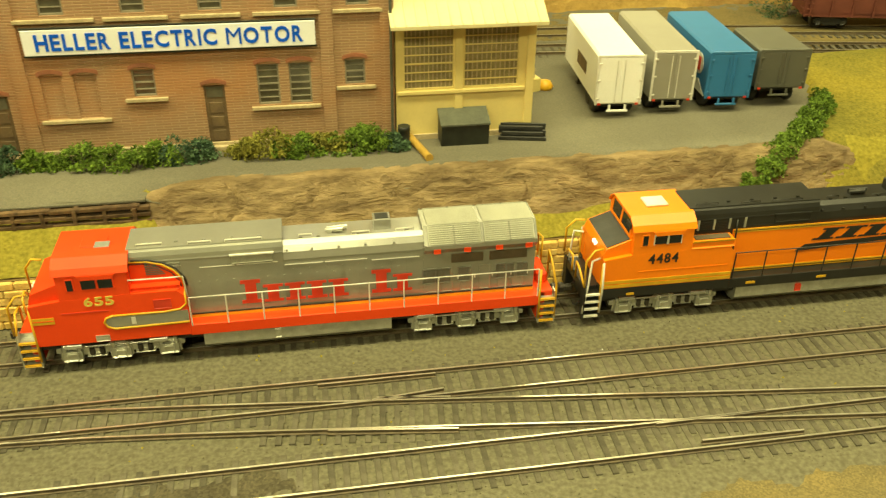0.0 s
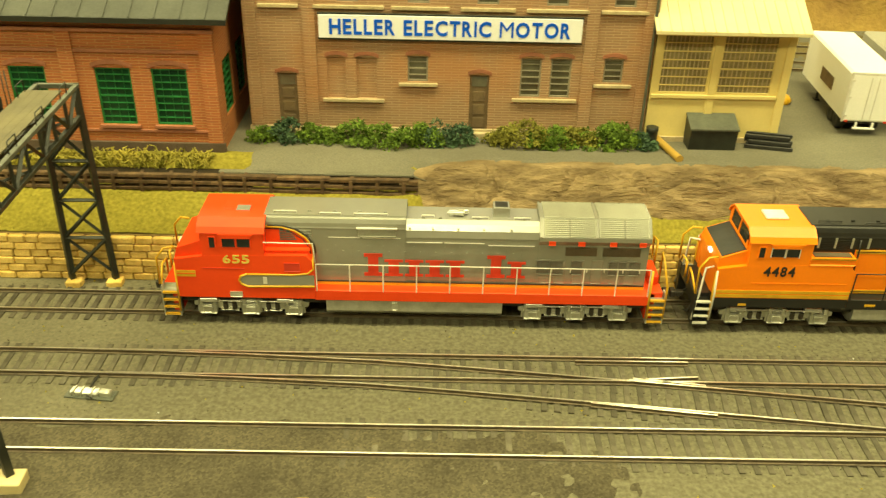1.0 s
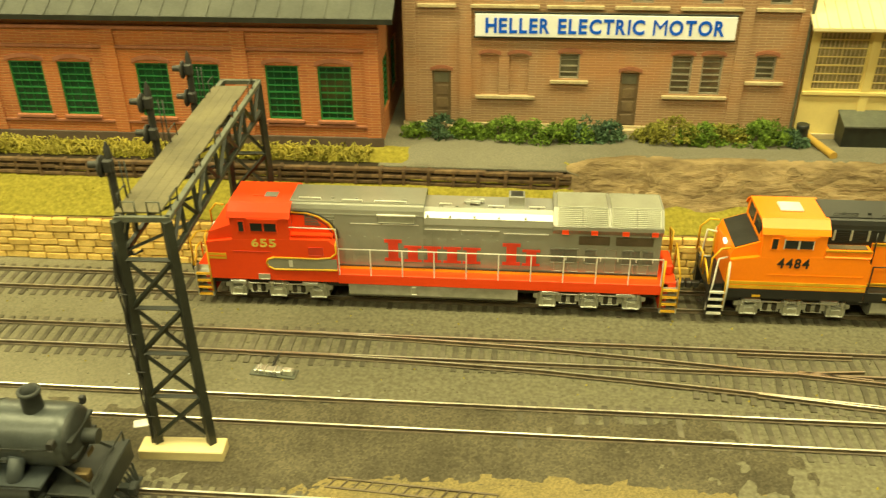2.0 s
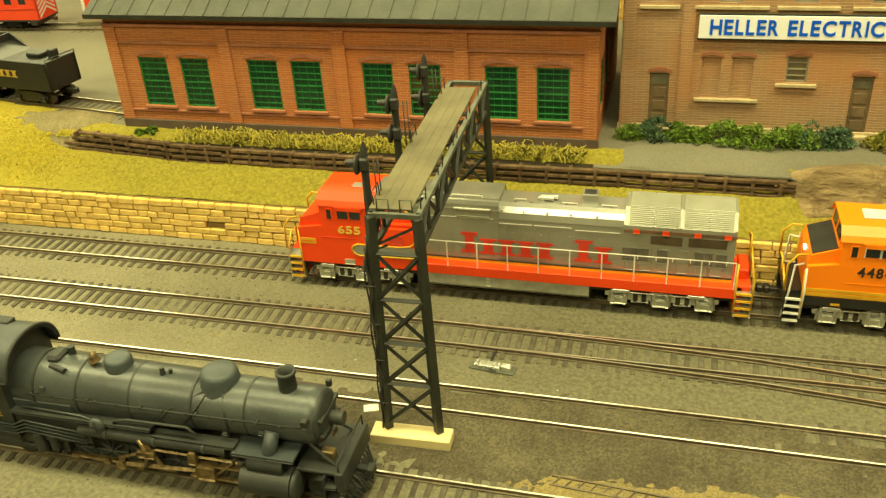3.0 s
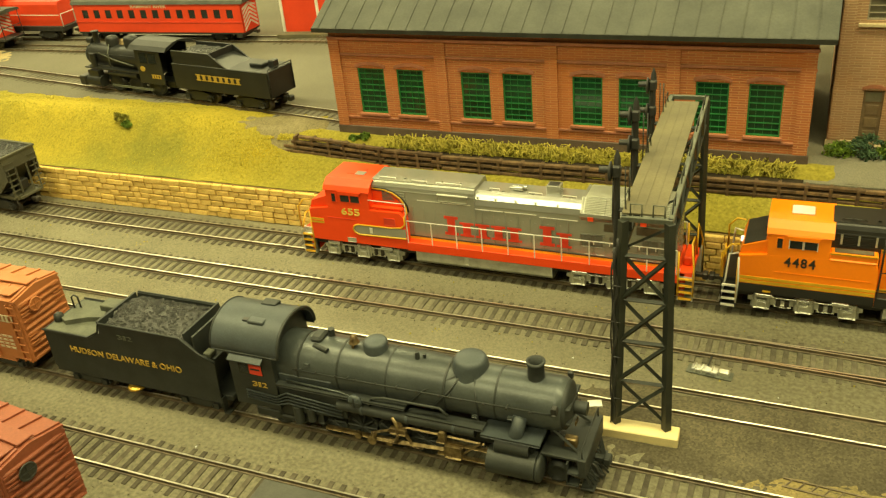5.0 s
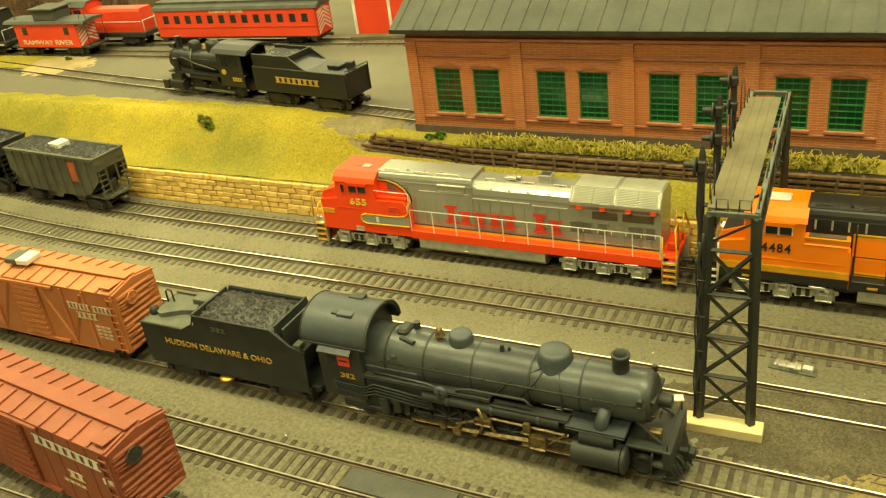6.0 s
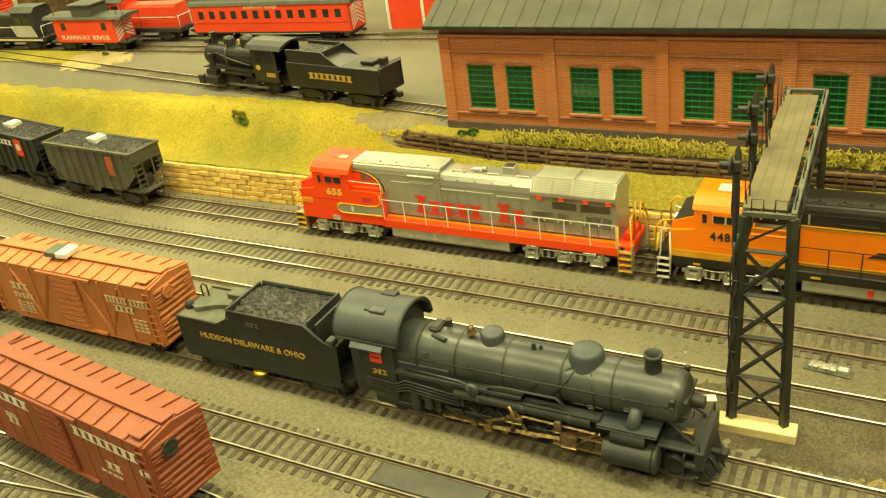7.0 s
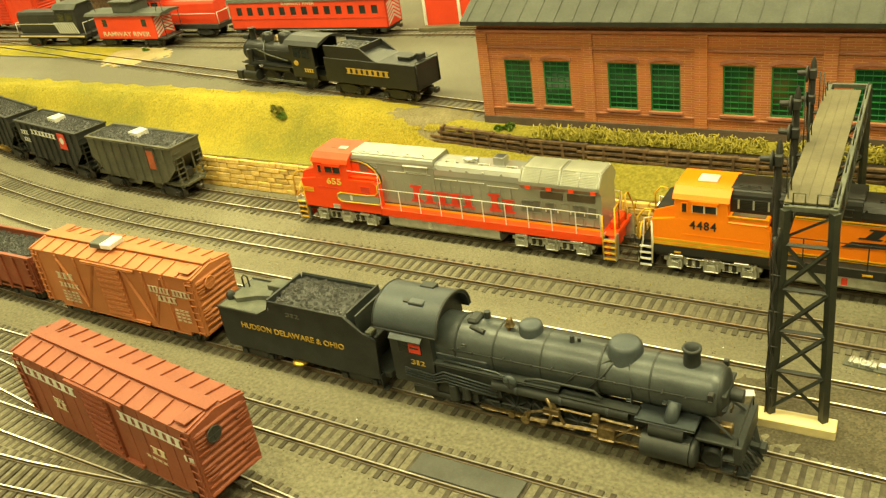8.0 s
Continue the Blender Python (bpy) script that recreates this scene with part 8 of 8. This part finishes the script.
def bush(x, y, z, r, material, label, seed, lumps=5):
    rr = random.Random(seed)
    b = thing("bush", label, "bush", x, y, z, group="bushes")
    st = Shape()
    for k in range(3):
        a = 2.1 * k + seed
        st.cyl((0, 0, -0.5), (r * 0.4 * math.cos(a), r * 0.4 * math.sin(a), r * 0.6), 0.5, 0.25, n=5)
    part("stem", st, tie_wood, b)
    s = Shape()
    clump(s, 0, 0, 0, r * 0.72, rr, int(60 + 10 * r), 1.0)
    for k in range(lumps * 4):
        a, u = rr.uniform(0, 6.28), rr.uniform(0.0, 1.0)
        d = r * (0.72 + 0.22 * rr.random())
        c = math.sqrt(1 - u * u)
        clump(s, d * c * math.cos(a) * rr.uniform(0.9, 1.25), d * c * math.sin(a) * 0.8, d * u * 1.05, r * rr.uniform(0.2, 0.36), rr, int(26 + 3 * r), 1.0)
    part("foliage", s, material, b, clean=False)


row = [(-172, 444, 8, 0), (-158, 446, 8, 1), (-145, 446, 7, 0), (-133, 444, 7, 0), (-120, 443, 9, 0), (-106, 440, 9, 0), (-92, 439, 10, 0), (-80, 441, 8, 0), (-70, 445, 9, 1), (-58, 446, 8, 1),
       (-34, 445, 8, 2), (-22, 444, 10, 2), (-14, 443, 7, 0), (-4, 443, 10, 0), (6, 446, 7, 2), (14, 446, 7, 2), (24, 443, 10, 0), (33, 445, 9, 0), (44, 448, 6, 1), (49, 441, 5, 1)]
KIND = [(bush_green, "leafy green bush against the factory wall"), (bush_dark, "dark blue-green bush against the factory wall"), (bush_olive, "olive green bush against the factory wall")]
for i, (x, y, r, k) in enumerate(row):
    bush(x, y - 1, TERRACE - 0.5, r * (1.05 + 0.4 * ((i * 37) % 10) / 10), KIND[k][0], KIND[k][1], 100 + i)
for i, (x, y, r) in enumerate(((318, 466, 8), (306, 452, 9), (296, 440, 9), (284, 428, 10), (272, 418, 9), (262, 410, 10), (252, 402, 9), (240, 394, 8), (322, 478, 7))):
    bush(x, y, side_slope(x, y) - 1.5 if x > 300 else max(30, TERRACE - 1 - max(0, (418 - y)) * 0.55), r, bush_green, "bright green bush along the lot's edge", 200 + i)
bush(-690, 413, bank_height(-690, 413) - 0.5, 6, bush_olive, "low olive bush on the turf bank", 301, 4)
bush(-682, 410, bank_height(-682, 410) - 0.5, 4, bush_green, "low green weed on the turf bank", 306, 4)
bush(-478, 418, bank_height(-478, 418) - 0.5, 4, bush_green, "small green bush by the workshop corner", 302, 3)
bush(-486, 417, bank_height(-486, 417) - 0.5, 3, bush_green, "small green bush by the workshop corner", 303, 3)
bush(-1000, 560, TERRACE - 0.5, 4, bush_green, "small green bush by the far track", 304, 3)
bush(400, 660, TERRACE - 0.5, 26, bush_dark, "large dark green bush by the back track", 305, 6)


def tufts(name, material, label, count, seed, where, size=(0.4, 1.0), tall=0.8):
    rr = random.Random(seed)
    s = Shape()
    while count:
        p = where(rr)
        if not p:
            continue
        x, y, z = p
        q = rr.uniform(*size)
        a = rr.uniform(0, 6.28)
        v = [(x + q * math.cos(a + 2.1 * k) * rr.uniform(0.5, 1), y + q * math.sin(a + 2.1 * k) * rr.uniform(0.5, 1), z - 0.3) for k in range(3)] + [(x + rr.uniform(-q, q) * 0.5, y + rr.uniform(-q, q) * 0.5, z + q * tall * rr.uniform(0.5, 1))]
        s.add(v, [(0, 1, 3), (1, 2, 3), (2, 0, 3)])
        count -= 1
    single(name, s, material, label, "grass", kind="stuff", clean=False)


def on_bank(rr):
    x, y = rr.uniform(-1150, 330), rr.uniform(375, 424)
    if -95 < x < 300 and y > 386:
        return None
    if -548 < x < -84 and 402 < y < 411:
        return None
    if x > -195 and y > 406:
        return None
    return x, y, bank_height(x, y)


def on_hill(rr):
    x, y = rr.uniform(-1250, -510), rr.uniform(405, 466)
    if y > 452 - 0.14 * (x + 589) - 6 or (x > -545 and y < 413):
        return None
    return x, y, bank_height(x, y)


def yellow_spot(rr):
    x, y = rr.gauss(-560, 22), rr.gauss(398, 10)
    if not 376 < y < 425 or x > -535 and y > 402:
        return None
    return x, y, bank_height(x, y)


tufts("grass_tufts", turf_green, "short olive grass tufts over the bank", 7000, 1, on_bank)
tufts("grass_tufts", turf_yellow, "yellow grass tufts over the bank", 5000, 2, lambda rr: (lambda p: p if p and (p[0] < -480 or rr.random() < 0.06) else None)(on_bank(rr)), (0.4, 0.9))
tufts("grass_tufts", turf_yellow, "yellow grass tufts on the hill", 6500, 3, on_hill, (0.4, 0.9))
tufts("grass_tufts", turf_green, "olive grass tufts on the hill", 3500, 4, on_hill)
tufts("grass_tufts", turf_yellow, "thick yellow ground foam on the bank", 2500, 5, yellow_spot, (0.5, 1.1))
tufts("grass_tufts", turf_olive, "olive grass tufts on the side slope", 4500, 6, lambda rr: (lambda x, y: (x, y, side_slope(x, y)) if x > 300 + (y - 400) * 0.42 else None)(rr.uniform(290, 600), rr.uniform(380, 550)))
tufts("gravel_chips", dirt, "loose ballast chips over the yard floor", 9000, 7, lambda rr: (lambda x, y: (x, y, yard_height(x, y) + 0.1))(rr.uniform(-900, 400), rr.uniform(60, 370)), (0.35, 0.8), 0.8)
tufts("gravel_chips", ballast, "pale ballast chips over the yard floor", 9000, 8, lambda rr: (lambda x, y: (x, y, yard_height(x, y) + 0.1))(rr.uniform(-900, 400), rr.uniform(60, 370)), (0.35, 0.8), 0.8)


tufts("pale_specks", sign_white, "tiny white scraps scattered over the yard floor", 40, 9, lambda rr: (lambda x, y: (x, y, yard_height(x, y) + 0.25))(rr.uniform(-800, 300), rr.uniform(110, 365)), (0.5, 1.1), 0.5)
tufts("weeds", turf_yellow, "small yellow weeds along the yard tracks", 160, 10, lambda rr: (lambda x, y: (x, y, yard_height(x, y) + 0.25))(rr.uniform(-800, 300), rr.choice((322, 326, 272, 275, 222, 366)) + rr.gauss(0, 4)), (0.5, 1.0), 1.0)


def vine_hedge(x0, x1, seed):
    """A tangle of pale dried stems."""
    rr = random.Random(seed)
    h = thing("straw_hedge", "tangled hedge of pale dried stems along the workshop", "hedge", 0, 0, 0, group="straw hedges")
    s = Shape()
    n = int((x1 - x0) * 2.4)
    for i in range(n):
        x, y = rr.uniform(x0, x1), rr.uniform(411, 420)
        z = bank_height(x, y)
        p = [(x, y, z)]
        for k in range(3):
            p.append((p[-1][0] + rr.uniform(-3, 3), p[-1][1] + rr.uniform(-1.6, 1.6), z + rr.uniform(0.5, 6.0)))
        s.tube(p, rr.uniform(0.25, 0.5), 4)
    tagged(part("stem_tangle", s, straw, h, clean=False), kind="stuff")
    g = Shape()
    for i in range(int((x1 - x0) * 1.0)):
        x, y = rr.uniform(x0, x1), rr.uniform(411, 421)
        clump(g, x, y, bank_height(x, y), rr.uniform(1.6, 3.2), rr, 9)
    tagged(part("moss", g, turf_green, h, clean=False), kind="stuff")


for a, b, sd in ((-455, -380, 1), (-380, -300, 2), (-296, -196, 3)):
    vine_hedge(a, b, sd)

def lot_height(x, y):
    fenced = 46.6 + 4.3 * smooth(408, 426, y)
    crest = TERRACE + 0.2 - 9 * (1 - smooth(413, 418, y + 3.5 * nz(x, y, 14, 3) + 2.0 * nz(x, y, 5, 3)))
    k = smooth(-92, -74, x)
    z = (fenced * (1 - k) + crest * k) + 0.9 + 0.5 * nz(x, y, 22, 5) + 0.3 * nz(x, y, 7, 9)
    return z - 6 * smooth(275, 300, x) - 5 * smooth(-166, -190, x + 14 * nz(x, y, 16, 6))


single("gravel_lot", sheet(-192, 300, 408, 432, 3, lot_height), gravel, "grey gravel in front of the factory", "ground", kind="structure", clean=False)
single("grass_verge", sheet(-1300, -1000, 528, 572, 5, lambda x, y: TERRACE + 0.8 + 0.5 * nz(x, y, 12) - 3 * smooth(-1030, -1005, x)), turf, "strip of green turf by the far track", "ground", kind="structure", clean=False)
cliff = sheet(-200, 900, 0, 160, 10, lambda x, y: 14 * nz(x, y, 60, 3) + 7 * nz(x, y * 2, 22, 8) + 3 * nz(x, y, 8, 6))
cliff.v = [(x, 690 - z + y * 0.25, TERRACE - 4 + y) for x, y, z in cliff.v]
single("rock_cliff", cliff, far_rock, "ochre rock cliff behind the back tracks", "rock", kind="structure", clean=False)


# ---- what moves ----
def motions():
    # centre of the leading locomotive along its straight track, time by time
    run = [(0.0, -12.5), (0.5, -48.6), (1.0, -82.3), (1.5, -117.0), (2.0, -153.6), (2.2, -168.2), (3.3, -248.7), (3.5, -263.2), (4.0, -298.9), (4.5, -330.9), (5.0, -362.0), (6.3, -429.0), (6.5, -438.9), (7.0, -459.1), (7.5, -475.3), (8.0, -491.5)]
    y, z = YARD_TRACKS["A"] * MM, RAIL * MM
    walk(front_loco, [(t, pose(x * MM, y, z)) for t, x in run])
    walk(second_loco, [(t, pose((x + 258.5) * MM, y, z)) for t, x in run])


motions()
